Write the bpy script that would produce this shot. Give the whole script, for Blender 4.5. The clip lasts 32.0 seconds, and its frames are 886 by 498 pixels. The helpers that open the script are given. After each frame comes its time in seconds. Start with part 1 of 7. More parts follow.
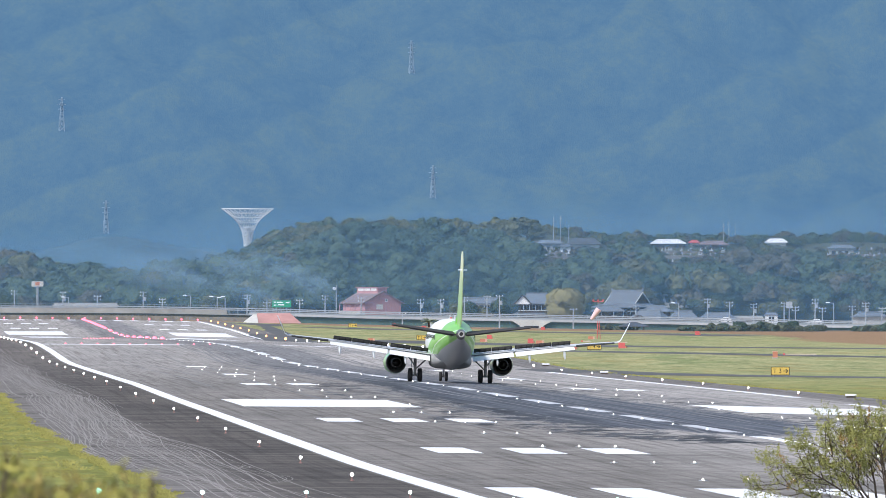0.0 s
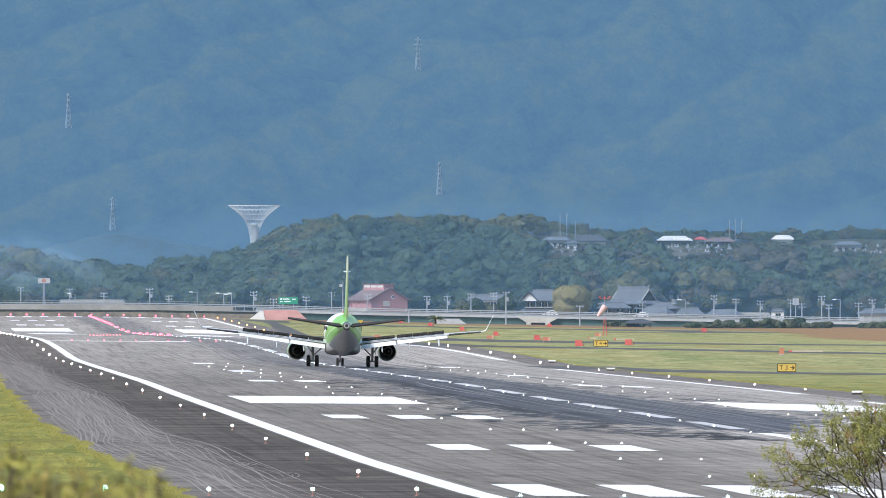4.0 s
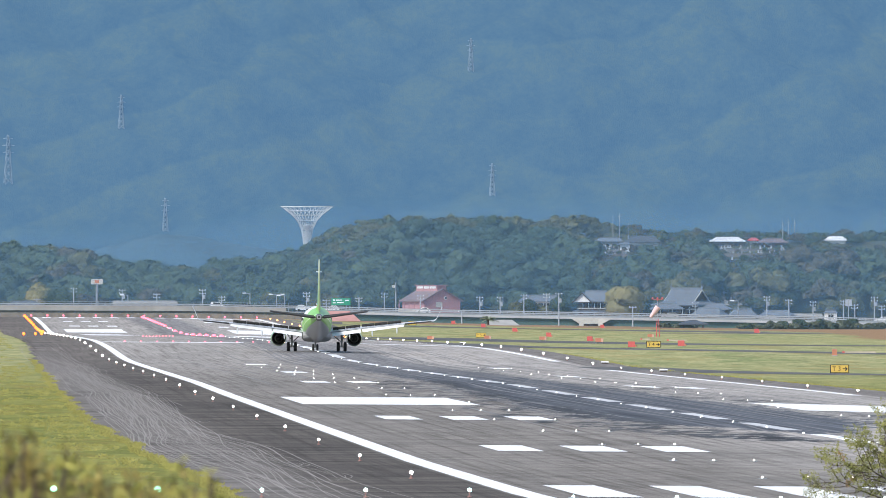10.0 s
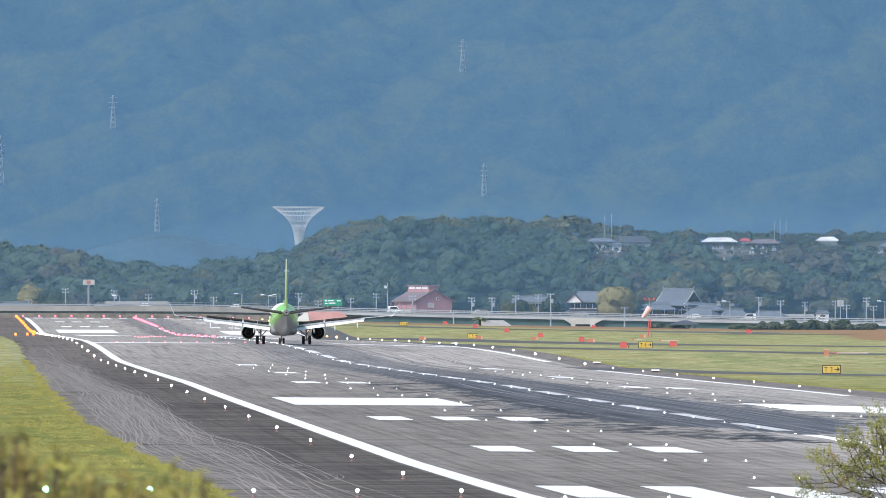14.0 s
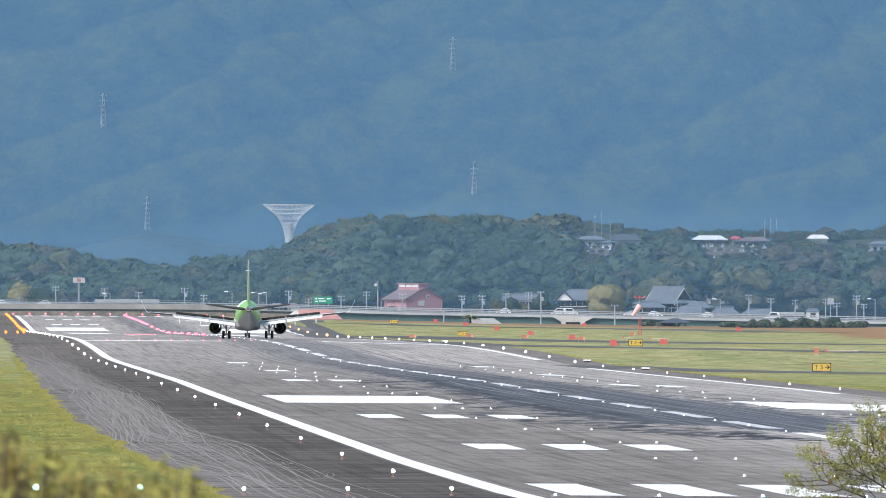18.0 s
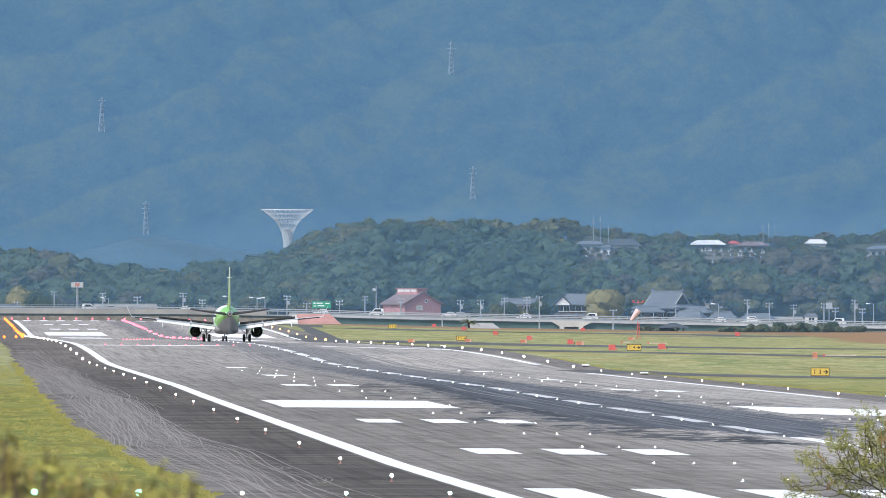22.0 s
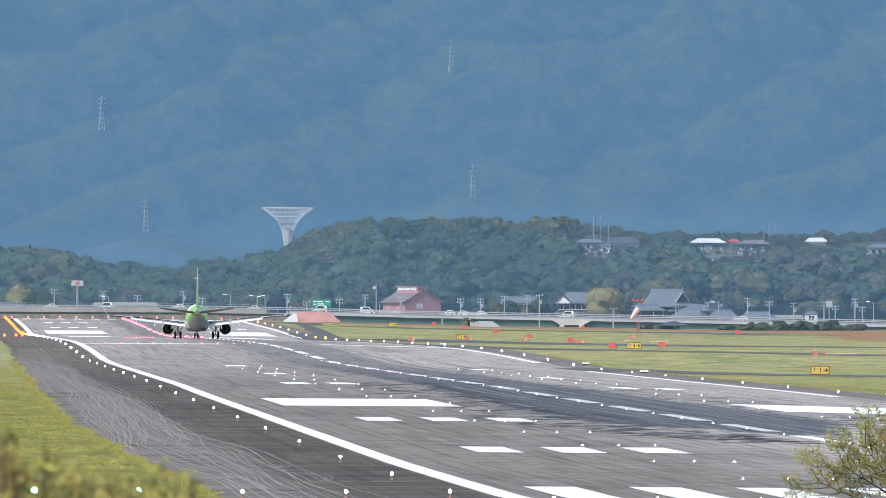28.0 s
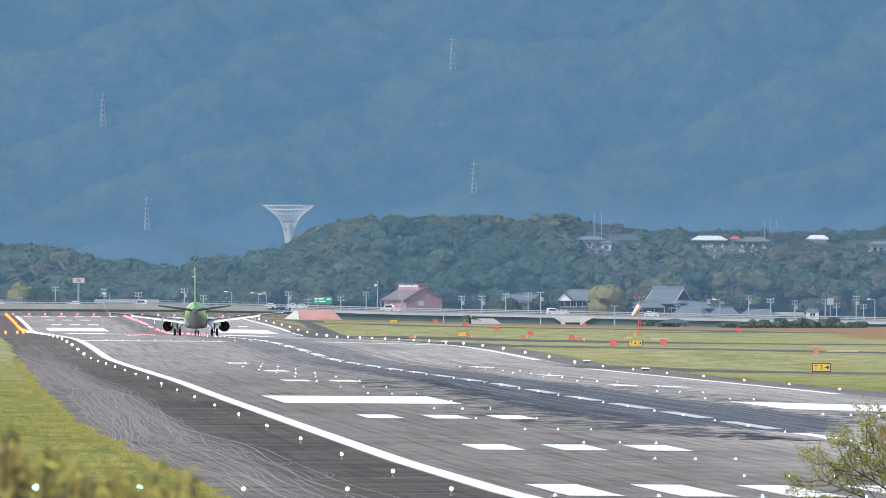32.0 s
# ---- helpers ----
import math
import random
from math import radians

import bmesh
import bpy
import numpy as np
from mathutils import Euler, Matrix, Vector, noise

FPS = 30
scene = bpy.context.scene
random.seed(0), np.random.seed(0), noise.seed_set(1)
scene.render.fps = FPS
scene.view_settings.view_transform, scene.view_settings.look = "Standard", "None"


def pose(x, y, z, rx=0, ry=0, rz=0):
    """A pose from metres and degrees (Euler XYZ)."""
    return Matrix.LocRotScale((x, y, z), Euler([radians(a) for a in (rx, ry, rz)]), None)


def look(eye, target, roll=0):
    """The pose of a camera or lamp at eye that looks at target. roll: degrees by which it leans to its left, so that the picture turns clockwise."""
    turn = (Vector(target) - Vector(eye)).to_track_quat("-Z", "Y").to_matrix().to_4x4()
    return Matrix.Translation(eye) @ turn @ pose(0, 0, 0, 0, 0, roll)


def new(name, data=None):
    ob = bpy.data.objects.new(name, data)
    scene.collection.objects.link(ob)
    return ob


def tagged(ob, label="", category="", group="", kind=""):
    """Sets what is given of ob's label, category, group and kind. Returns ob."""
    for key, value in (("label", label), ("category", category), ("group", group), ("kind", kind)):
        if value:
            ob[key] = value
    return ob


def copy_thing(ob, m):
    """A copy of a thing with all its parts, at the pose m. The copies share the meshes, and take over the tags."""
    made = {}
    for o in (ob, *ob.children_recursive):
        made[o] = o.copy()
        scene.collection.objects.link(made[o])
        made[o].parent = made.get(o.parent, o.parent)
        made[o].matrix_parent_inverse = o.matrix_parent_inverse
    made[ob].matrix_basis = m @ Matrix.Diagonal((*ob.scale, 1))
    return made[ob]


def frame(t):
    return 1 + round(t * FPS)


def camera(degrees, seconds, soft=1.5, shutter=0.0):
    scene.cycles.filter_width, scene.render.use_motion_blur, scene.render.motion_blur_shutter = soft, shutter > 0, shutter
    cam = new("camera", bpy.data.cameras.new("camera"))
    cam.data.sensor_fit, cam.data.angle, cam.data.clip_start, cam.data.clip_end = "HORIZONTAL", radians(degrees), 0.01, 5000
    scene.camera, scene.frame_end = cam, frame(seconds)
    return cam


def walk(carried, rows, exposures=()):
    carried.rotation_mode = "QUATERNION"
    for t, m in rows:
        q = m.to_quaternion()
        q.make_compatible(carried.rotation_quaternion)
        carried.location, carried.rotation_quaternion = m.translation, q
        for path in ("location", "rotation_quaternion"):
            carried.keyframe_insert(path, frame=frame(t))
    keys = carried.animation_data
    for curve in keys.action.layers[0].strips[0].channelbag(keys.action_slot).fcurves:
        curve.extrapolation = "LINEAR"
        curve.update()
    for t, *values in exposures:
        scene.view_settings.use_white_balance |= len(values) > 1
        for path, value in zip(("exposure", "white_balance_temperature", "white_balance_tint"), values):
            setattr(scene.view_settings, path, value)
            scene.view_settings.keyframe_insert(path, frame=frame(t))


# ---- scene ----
# One plan for the whole clip: the runway's axis is +Y, the camera's foot is the origin, z = 0 lies near the threshold.
FOC = 26133.0          # focal length in parts of the plan's bearings
EYE = 6.1              # camera height
cam = camera(math.degrees(2 * math.atan(784 / FOC)), 32.0, soft=0.85)
cam.data.dof.use_dof, cam.data.dof.focus_distance, cam.data.dof.aperture_fstop = True, 1500.0, 22.0


def view(du, dv):
    """The camera's pose; du, dv: how far it has swung from its last pose, in bearing parts."""
    return pose(0, 0, EYE, 90 + math.degrees(math.atan((61 + dv) / FOC)), 0, -math.degrees(math.atan((910 - du) / FOC)))


walk(cam, [
    (0, view(-72.9, 6.2)), (0.5, view(-76.2, 5.7)), (1, view(-68.3, 4.7)), (1.5, view(-66.6, 3.3)),
    (2, view(-69.3, 0.4)), (2.5, view(-71.7, 0.1)), (3, view(-71.6, 1.7)), (3.5, view(-68.6, 0.6)),
    (5.5, view(-18.5, 0.8)), (6, view(1.5, 1.7)), (6.5, view(18.5, 3.2)), (7, view(26.5, 3.4)),
    (7.5, view(34.3, 1.7)), (8, view(35.0, 0.3)), (8.5, view(34.2, 1.4)), (9, view(31.9, 1.7)),
    (9.5, view(31.5, 3.1)), (10, view(32.2, 2.3)), (10.5, view(28.8, 1.7)), (11, view(28.3, 2.3)),
    (11.5, view(28.1, 1.9)), (12, view(28.6, 3.2)), (12.5, view(28.1, 3.2)), (13, view(28.2, 2.6)),
    (13.5, view(21.4, 1.7)), (14, view(17.8, 3.2)), (14.5, view(13.8, 4.7)), (16.5, view(2.8, 0.8)),
    (17, view(2.3, 0.3)), (17.5, view(1.5, 0.1)), (18, view(0.5, -0.5)), (18.5, view(-0.7, -1.4)),
    (19, view(-0.5, 0.1)), (19.5, view(1.3, 1.7)), (20, view(1.4, 3.2)), (20.5, view(-0.9, 1.7)),
    (21, view(-0.3, 4.6)), (21.5, view(0.4, 6.3)), (22, view(-2.3, 7.8)), (22.5, view(-4.0, 6.3)),
    (23, view(-1.5, 4.7)), (23.5, view(1.8, 4.6)), (24, view(2.7, 4.7)), (24.5, view(3.3, 4.7)),
    (25, view(1.5, 6.3)), (25.5, view(-0.4, 7.5)), (27.5, view(-3.3, 6.4)), (28, view(-2.2, 4.7)),
    (28.5, view(-0.9, -0.5)), (29, view(0.6, 0.1)), (29.5, view(1.6, 1.4)), (30, view(0.6, 0.1)),
    (30.5, view(1.1, 1.0)), (31, view(1.5, 1.3)), (31.5, view(-0.0, 0.1)), (32, view(0.0, 0.0))],
     exposures=[(0, 0.95, 6350, 12), (1, 0.94, 6390, 11), (3, 0.93, 6440, 10), (8, 0.93, 6480, 10), (32, 0.93, 6500, 10)])

# ---- daylight: thin high cloud, low autumn sun from behind on the left ----
SUN_EL, SUN_AZ = 46.0, 224.0      # degrees above the horizon; clockwise from +Y
world = bpy.data.worlds.new("sky")
scene.world = world
world.use_nodes = True
wn = world.node_tree
sky = wn.nodes.new("ShaderNodeTexSky")
sky.sky_type, sky.sun_disc = "NISHITA", False
sky.sun_elevation, sky.sun_rotation = radians(SUN_EL), radians(SUN_AZ)
sky.dust_density = 1.0
wn.links.new(sky.outputs[0], wn.nodes["Background"].inputs["Color"])
wn.nodes["Background"].inputs["Strength"].default_value = 0.105
sun = new("sun", bpy.data.lights.new("sun", "SUN"))
sun.data.energy, sun.data.angle, sun.data.color = 2.3, radians(10), (1.0, 0.95, 0.865)
sdir = Vector((math.sin(radians(SUN_AZ)) * math.cos(radians(SUN_EL)), math.cos(radians(SUN_AZ)) * math.cos(radians(SUN_EL)), math.sin(radians(SUN_EL))))
sun.matrix_world = look(sdir * 100, (0, 0, 0))


# ---- materials ----
def nodes_of(name):
    m = bpy.data.materials.new(name)
    m.use_nodes = True
    return m, m.node_tree, m.node_tree.nodes["Principled BSDF"]


def lin(nt, a, op, b):
    n = nt.nodes.new("ShaderNodeMath")
    n.operation = op
    for i, v in enumerate((a, b)):
        if isinstance(v, (int, float)):
            n.inputs[i].default_value = v
        elif v is not None:
            nt.links.new(v, n.inputs[i])
    return n.outputs[0]


def position(nt, local, sx=1.0, sy=1.0, sz=1.0):
    if local:
        src = nt.nodes.new("ShaderNodeTexCoord").outputs["Object"]
    else:
        src = nt.nodes.new("ShaderNodeNewGeometry").outputs["Position"]
    mp = nt.nodes.new("ShaderNodeMapping")
    mp.inputs["Scale"].default_value = (sx, sy, sz)
    nt.links.new(src, mp.inputs["Vector"])
    return mp.outputs[0]


def noise_of(nt, vec, scale, detail=4.0, rough=0.6, warp=0.0):
    n = nt.nodes.new("ShaderNodeTexNoise")
    n.inputs["Scale"].default_value, n.inputs["Detail"].default_value = scale, detail
    n.inputs["Roughness"].default_value, n.inputs["Distortion"].default_value = rough, warp
    nt.links.new(vec, n.inputs["Vector"])
    return n.outputs["Fac"]


def ramp(nt, fac, stops):
    r = nt.nodes.new("ShaderNodeValToRGB")
    while len(r.color_ramp.elements) < len(stops):
        r.color_ramp.elements.new(0.5)
    for e, (p, c) in zip(r.color_ramp.elements, stops):
        e.position, e.color = p, (*c, 1)
    nt.links.new(fac, r.inputs[0])
    return r.outputs[0]


def step(nt, v, a, b):
    """0 below a, 1 above b."""
    n = nt.nodes.new("ShaderNodeMapRange")
    n.interpolation_type = "SMOOTHSTEP"
    n.inputs["From Min"].default_value, n.inputs["From Max"].default_value = a, b
    nt.links.new(v, n.inputs["Value"])
    return n.outputs[0]


def mix(nt, fac, a, b, mode="MIX"):
    n = nt.nodes.new("ShaderNodeMix")
    n.data_type, n.blend_type = "RGBA", mode
    for sock, v in ((n.inputs[0], fac), (n.inputs[6], a), (n.inputs[7], b)):
        if isinstance(v, (int, float)):
            sock.default_value = v
        elif isinstance(v, tuple):
            sock.default_value = (*v, 1)
        else:
            nt.links.new(v, sock)
    return n.outputs[2]


def bump(nt, b, height, strength, dist):
    n = nt.nodes.new("ShaderNodeBump")
    n.inputs["Strength"].default_value, n.inputs["Distance"].default_value = strength, dist
    nt.links.new(height, n.inputs["Height"])
    nt.links.new(n.outputs[0], b.inputs["Normal"])


def shade(c, k):
    return tuple(min(1.0, max(0.0, v * k)) for v in c)


def surface(name, color, rough=0.6, metal=0.0, scale=3.0, vary=0.2, big=0.2, relief=0.0, local=True, coat=0.0, each=0.0, stretch=(1, 1, 1)):
    """A material with grain (scale) and slower stains (a seventh of it); each: how far it differs from piece to piece."""
    m, nt, b = nodes_of(name)
    vec = position(nt, local, *stretch)
    fine = noise_of(nt, vec, scale)
    col = ramp(nt, fine, [(0.3, shade(color, 1 - vary)), (0.7, shade(color, 1 + vary))])
    stain = noise_of(nt, vec, scale / 7.0, 3.0)
    col = mix(nt, big, col, mix(nt, 1.0, col, ramp(nt, stain, [(0.3, (0.45, 0.45, 0.45)), (0.65, (1, 1, 1))]), "MULTIPLY"))
    if each:
        info = nt.nodes.new("ShaderNodeObjectInfo").outputs["Random"]
        col = mix(nt, each, col, mix(nt, 1.0, col, ramp(nt, info, [(0.0, (0.4, 0.4, 0.4)), (1.0, (1, 1, 1))]), "MULTIPLY"))
    nt.links.new(col, b.inputs["Base Color"])
    b.inputs["Roughness"].default_value, b.inputs["Metallic"].default_value = rough, metal
    b.inputs["Coat Weight"].default_value = coat
    if relief:
        bump(nt, b, fine, 0.6, relief)
    return m


def lamp_glow(name, color, strength):
    m, nt, b = nodes_of(name)
    b.inputs["Base Color"].default_value = (*color, 1)
    b.inputs["Emission Color"].default_value = (*color, 1)
    b.inputs["Emission Strength"].default_value = strength
    b.inputs["Roughness"].default_value = 0.2
    m.cycles.emission_sampling = "NONE"
    return m


def foliage(name, dark, light, scale=0.22, fine=9.0, grain=0.50, rise=0.55):
    m, nt, b = nodes_of(name)
    vec = position(nt, False)
    n1 = noise_of(nt, vec, scale, 3.0)
    n2 = noise_of(nt, vec, scale * fine, 5.0, 0.7)
    geo = nt.nodes.new("ShaderNodeNewGeometry").outputs["Random Per Island"]
    f = lin(nt, lin(nt, n1, "MULTIPLY", 0.44), "ADD", lin(nt, lin(nt, n2, "MULTIPLY", grain), "ADD", lin(nt, geo, "MULTIPLY", 0.10)))
    mid = 0.25 + grain * 0.5
    col = ramp(nt, f, [(mid - 0.22, dark), (mid + 0.22, light)])
    bump(nt, b, n2, rise, 0.8 / (scale * fine))
    nt.links.new(col, b.inputs["Base Color"])
    b.inputs["Roughness"].default_value = 0.75
    b.inputs["Specular IOR Level"].default_value = 0.25
    return m


def rubber_on(nt):
    """How much landing rubber lies at a place: a solid core along the centre line that frays into dashes."""
    sep = nt.nodes.new("ShaderNodeSeparateXYZ")
    nt.links.new(nt.nodes.new("ShaderNodeNewGeometry").outputs["Position"], sep.inputs[0])
    x, y = sep.outputs[0], sep.outputs[1]
    dash = noise_of(nt, position(nt, False, 0.62, 0.17, 1), 1.0, 4.0, 0.62, 0.2)
    half = lin(nt, lin(nt, lin(nt, 1.0, "SUBTRACT", step(nt, y, 800.0, 1080.0)), "MULTIPLY", 2.6), "ADD", 5.9)
    core = lin(nt, 1.0, "SUBTRACT", lin(nt, lin(nt, lin(nt, x, "SUBTRACT", 39.6), "ABSOLUTE", None), "DIVIDE", half))
    core = lin(nt, core, "SUBTRACT", lin(nt, lin(nt, 1.0, "SUBTRACT", step(nt, y, 610.0, 760.0)), "MULTIPLY", 1.1))
    fray = lin(nt, lin(nt, core, "MULTIPLY", 1.5), "ADD", lin(nt, lin(nt, dash, "SUBTRACT", 0.5), "MULTIPLY", 1.7))
    along = lin(nt, 1.0, "SUBTRACT", lin(nt, step(nt, y, 1000.0, 1600.0), "MULTIPLY", 0.5))
    return lin(nt, step(nt, fray, 0.15, 0.23), "MULTIPLY", along), x, y


def make_pavement():
    m, nt, b = nodes_of("runway asphalt")
    rub, x, y = rubber_on(nt)
    grain = noise_of(nt, position(nt, False, 1.6, 0.9, 1), 1.0, 6.0, 0.75)
    patch = noise_of(nt, position(nt, False, 0.10, 0.012, 1), 1.0, 4.0, 0.6)
    streak = noise_of(nt, position(nt, False, 3.0, 0.016, 1), 1.0, 4.0, 0.65)
    across = noise_of(nt, position(nt, False, 0.20, 0.26, 1), 1.0, 9.0, 0.80, 0.3)
    base = ramp(nt, grain, [(0.25, (0.160, 0.152, 0.143)), (0.75, (0.335, 0.320, 0.304))])
    base = mix(nt, 0.6, base, mix(nt, 1.0, base, ramp(nt, patch, [(0.3, (0.72, 0.72, 0.72)), (0.7, (1.12, 1.1, 1.08))]), "MULTIPLY"))
    base = mix(nt, 0.68, base, mix(nt, 1.0, base, ramp(nt, across, [(0.36, (0.50, 0.48, 0.46)), (0.47, (0.96, 0.95, 0.94)), (0.64, (1.40, 1.39, 1.38))]), "MULTIPLY"))
    lines = noise_of(nt, position(nt, False, 0.15, 0.45, 1), 1.0, 3.0, 0.6, 0.2)
    base = mix(nt, 0.24, base, mix(nt, 1.0, base, ramp(nt, lines, [(0.36, (0.50, 0.48, 0.46)), (0.48, (1.0, 0.99, 0.98)), (0.66, (1.22, 1.21, 1.20))]), "MULTIPLY"))
    base = mix(nt, 0.9, base, mix(nt, 1.0, base, ramp(nt, streak, [(0.34, (0.56, 0.54, 0.52)), (0.50, (1.0, 1.0, 1.0)), (0.66, (1.28, 1.27, 1.26))]), "MULTIPLY"))
    tone = ramp(nt, lin(nt, lin(nt, streak, "MULTIPLY", 0.68), "ADD", lin(nt, across, "MULTIPLY", 0.32)), [(0.36, (0.020, 0.025, 0.034)), (0.52, (0.054, 0.062, 0.078)), (0.64, (0.120, 0.127, 0.142))])
    base = mix(nt, lin(nt, rub, "MULTIPLY", 0.93), base, tone)
    # darker near the threshold on the left, paler beyond and to the right
    paler = step(nt, lin(nt, y, "ADD", lin(nt, patch, "MULTIPLY", 200.0)), 900.0, 1750.0)
    paler = lin(nt, paler, "MULTIPLY", 0.62)
    paler = lin(nt, paler, "MAXIMUM", lin(nt, step(nt, lin(nt, x, "ADD", lin(nt, patch, "MULTIPLY", 6.0)), 27.0, 46.0), "MULTIPLY", 0.84))
    base = mix(nt, 1.0, base, ramp(nt, paler, [(0.0, (0.76, 0.74, 0.715)), (1.0, (1.50, 1.50, 1.51))]), "MULTIPLY")
    # thinner rubber over the whole width
    thin = lin(nt, step(nt, streak, 0.54, 0.75), "MULTIPLY", 0.36)
    base = mix(nt, thin, base, (0.07, 0.07, 0.072))
    # older, darker shoulder on the grass side with pale dried mud
    sh = lin(nt, 1.0, "SUBTRACT", step(nt, x, 16.6, 16.9))
    base = mix(nt, lin(nt, sh, "MULTIPLY", 0.85), base, mix(nt, 1.0, base, (0.33, 0.305, 0.29), "MULTIPLY"))
    base = mix(nt, sh, base, mix(nt, 1.0, base, ramp(nt, lines, [(0.36, (0.50, 0.49, 0.48)), (0.48, (1.0, 1.0, 1.0)), (0.64, (1.40, 1.38, 1.36))]), "MULTIPLY"))
    shr = step(nt, x, 62.3, 62.7)
    base = mix(nt, lin(nt, shr, "MULTIPLY", 0.85), base, mix(nt, 1.0, base, (0.42, 0.41, 0.41), "MULTIPLY"))
    mudzone = lin(nt, lin(nt, 1.0, "SUBTRACT", step(nt, lin(nt, x, "ADD", lin(nt, across, "MULTIPLY", 5.0)), 13.2, 15.4)), "MULTIPLY",
                  lin(nt, 1.0, "SUBTRACT", step(nt, y, 1100.0, 1700.0)))
    base = mix(nt, lin(nt, mudzone, "MULTIPLY", lin(nt, step(nt, across, 0.34, 0.60), "MULTIPLY", 0.68)), base, (0.235, 0.215, 0.20))
    nt.links.new(base, b.inputs["Base Color"])
    b.inputs["Roughness"].default_value = 0.9
    b.inputs["Specular IOR Level"].default_value = 0.15
    return m


def make_paint():
    """White marking paint, worn, and dulled where rubber lies on it."""
    m, nt, b = nodes_of("worn white marking paint")
    rub, x, y = rubber_on(nt)
    wear = noise_of(nt, position(nt, False, 0.9, 0.12, 1), 1.0, 5.0, 0.7)
    col = ramp(nt, wear, [(0.3, (0.66, 0.67, 0.68)), (0.6, (0.83, 0.84, 0.85))])
    col = mix(nt, lin(nt, rub, "MULTIPLY", 0.42), col, (0.10, 0.10, 0.11))
    nt.links.new(col, b.inputs["Base Color"])
    b.inputs["Roughness"].default_value = 0.7
    return m


def make_grass():
    m, nt, b = nodes_of("mown airfield grass")
    vec = position(nt, False, 1, 0.15, 1)
    n1 = noise_of(nt, vec, 0.32, 6.0, 0.72)
    n2 = noise_of(nt, vec, 1.6, 6.0, 0.75)
    n3 = noise_of(nt, position(nt, False, 0.13, 0.026, 1), 1.0, 6.0, 0.7)
    f = lin(nt, lin(nt, n1, "MULTIPLY", 0.55), "ADD", lin(nt, n2, "MULTIPLY", 0.45))
    col = ramp(nt, f, [(0.36, (0.110, 0.140, 0.056)), (0.5, (0.268, 0.270, 0.124)), (0.64, (0.42, 0.39, 0.20))])
    col = mix(nt, lin(nt, step(nt, n3, 0.52, 0.66), "MULTIPLY", 0.7), col, (0.29, 0.225, 0.09))
    col = mix(nt, lin(nt, step(nt, lin(nt, 1.0, "SUBTRACT", n3), 0.54, 0.66), "MULTIPLY", 0.55), col, (0.125, 0.19, 0.065))
    # rust-brown dead patches
    n5 = noise_of(nt, position(nt, False, 0.35, 0.16, 1), 1.0, 4.0, 0.65)
    col = mix(nt, lin(nt, step(nt, n5, 0.60, 0.70), "MULTIPLY", 0.55), col, (0.23, 0.135, 0.075))
    # drier, browner grass on the bank near the threshold
    sep0 = nt.nodes.new("ShaderNodeSeparateXYZ")
    nt.links.new(nt.nodes.new("ShaderNodeNewGeometry").outputs["Position"], sep0.inputs[0])
    near = lin(nt, 1.0, "SUBTRACT", step(nt, sep0.outputs[1], 800.0, 1500.0))
    col = mix(nt, near, col, mix(nt, 1.0, col, (0.66, 0.68, 0.36), "MULTIPLY"))
    # rust-brown dry reeds along the far side of the field
    sep = nt.nodes.new("ShaderNodeSeparateXYZ")
    nt.links.new(nt.nodes.new("ShaderNodeNewGeometry").outputs["Position"], sep.inputs[0])
    far = step(nt, lin(nt, sep.outputs[1], "ADD", lin(nt, n1, "MULTIPLY", 60.0)), 3095.0, 3130.0)
    side = lin(nt, step(nt, lin(nt, lin(nt, sep.outputs[0], "SUBTRACT", lin(nt, sep.outputs[1], "MULTIPLY", 0.036)), "ADD", lin(nt, n1, "MULTIPLY", 16.0)), 69.0, 72.0), "MULTIPLY", step(nt, sep.outputs[1], 1960.0, 2000.0))
    reed = lin(nt, lin(nt, far, "MAXIMUM", side), "MULTIPLY", 0.9)
    col = mix(nt, reed, col, ramp(nt, n2, [(0.3, (0.17, 0.11, 0.065)), (0.7, (0.34, 0.20, 0.12))]))
    nt.links.new(col, b.inputs["Base Color"])
    b.inputs["Roughness"].default_value = 0.9
    b.inputs["Specular IOR Level"].default_value = 0.1
    bump(nt, b, n2, 0.5, 0.12)
    return m


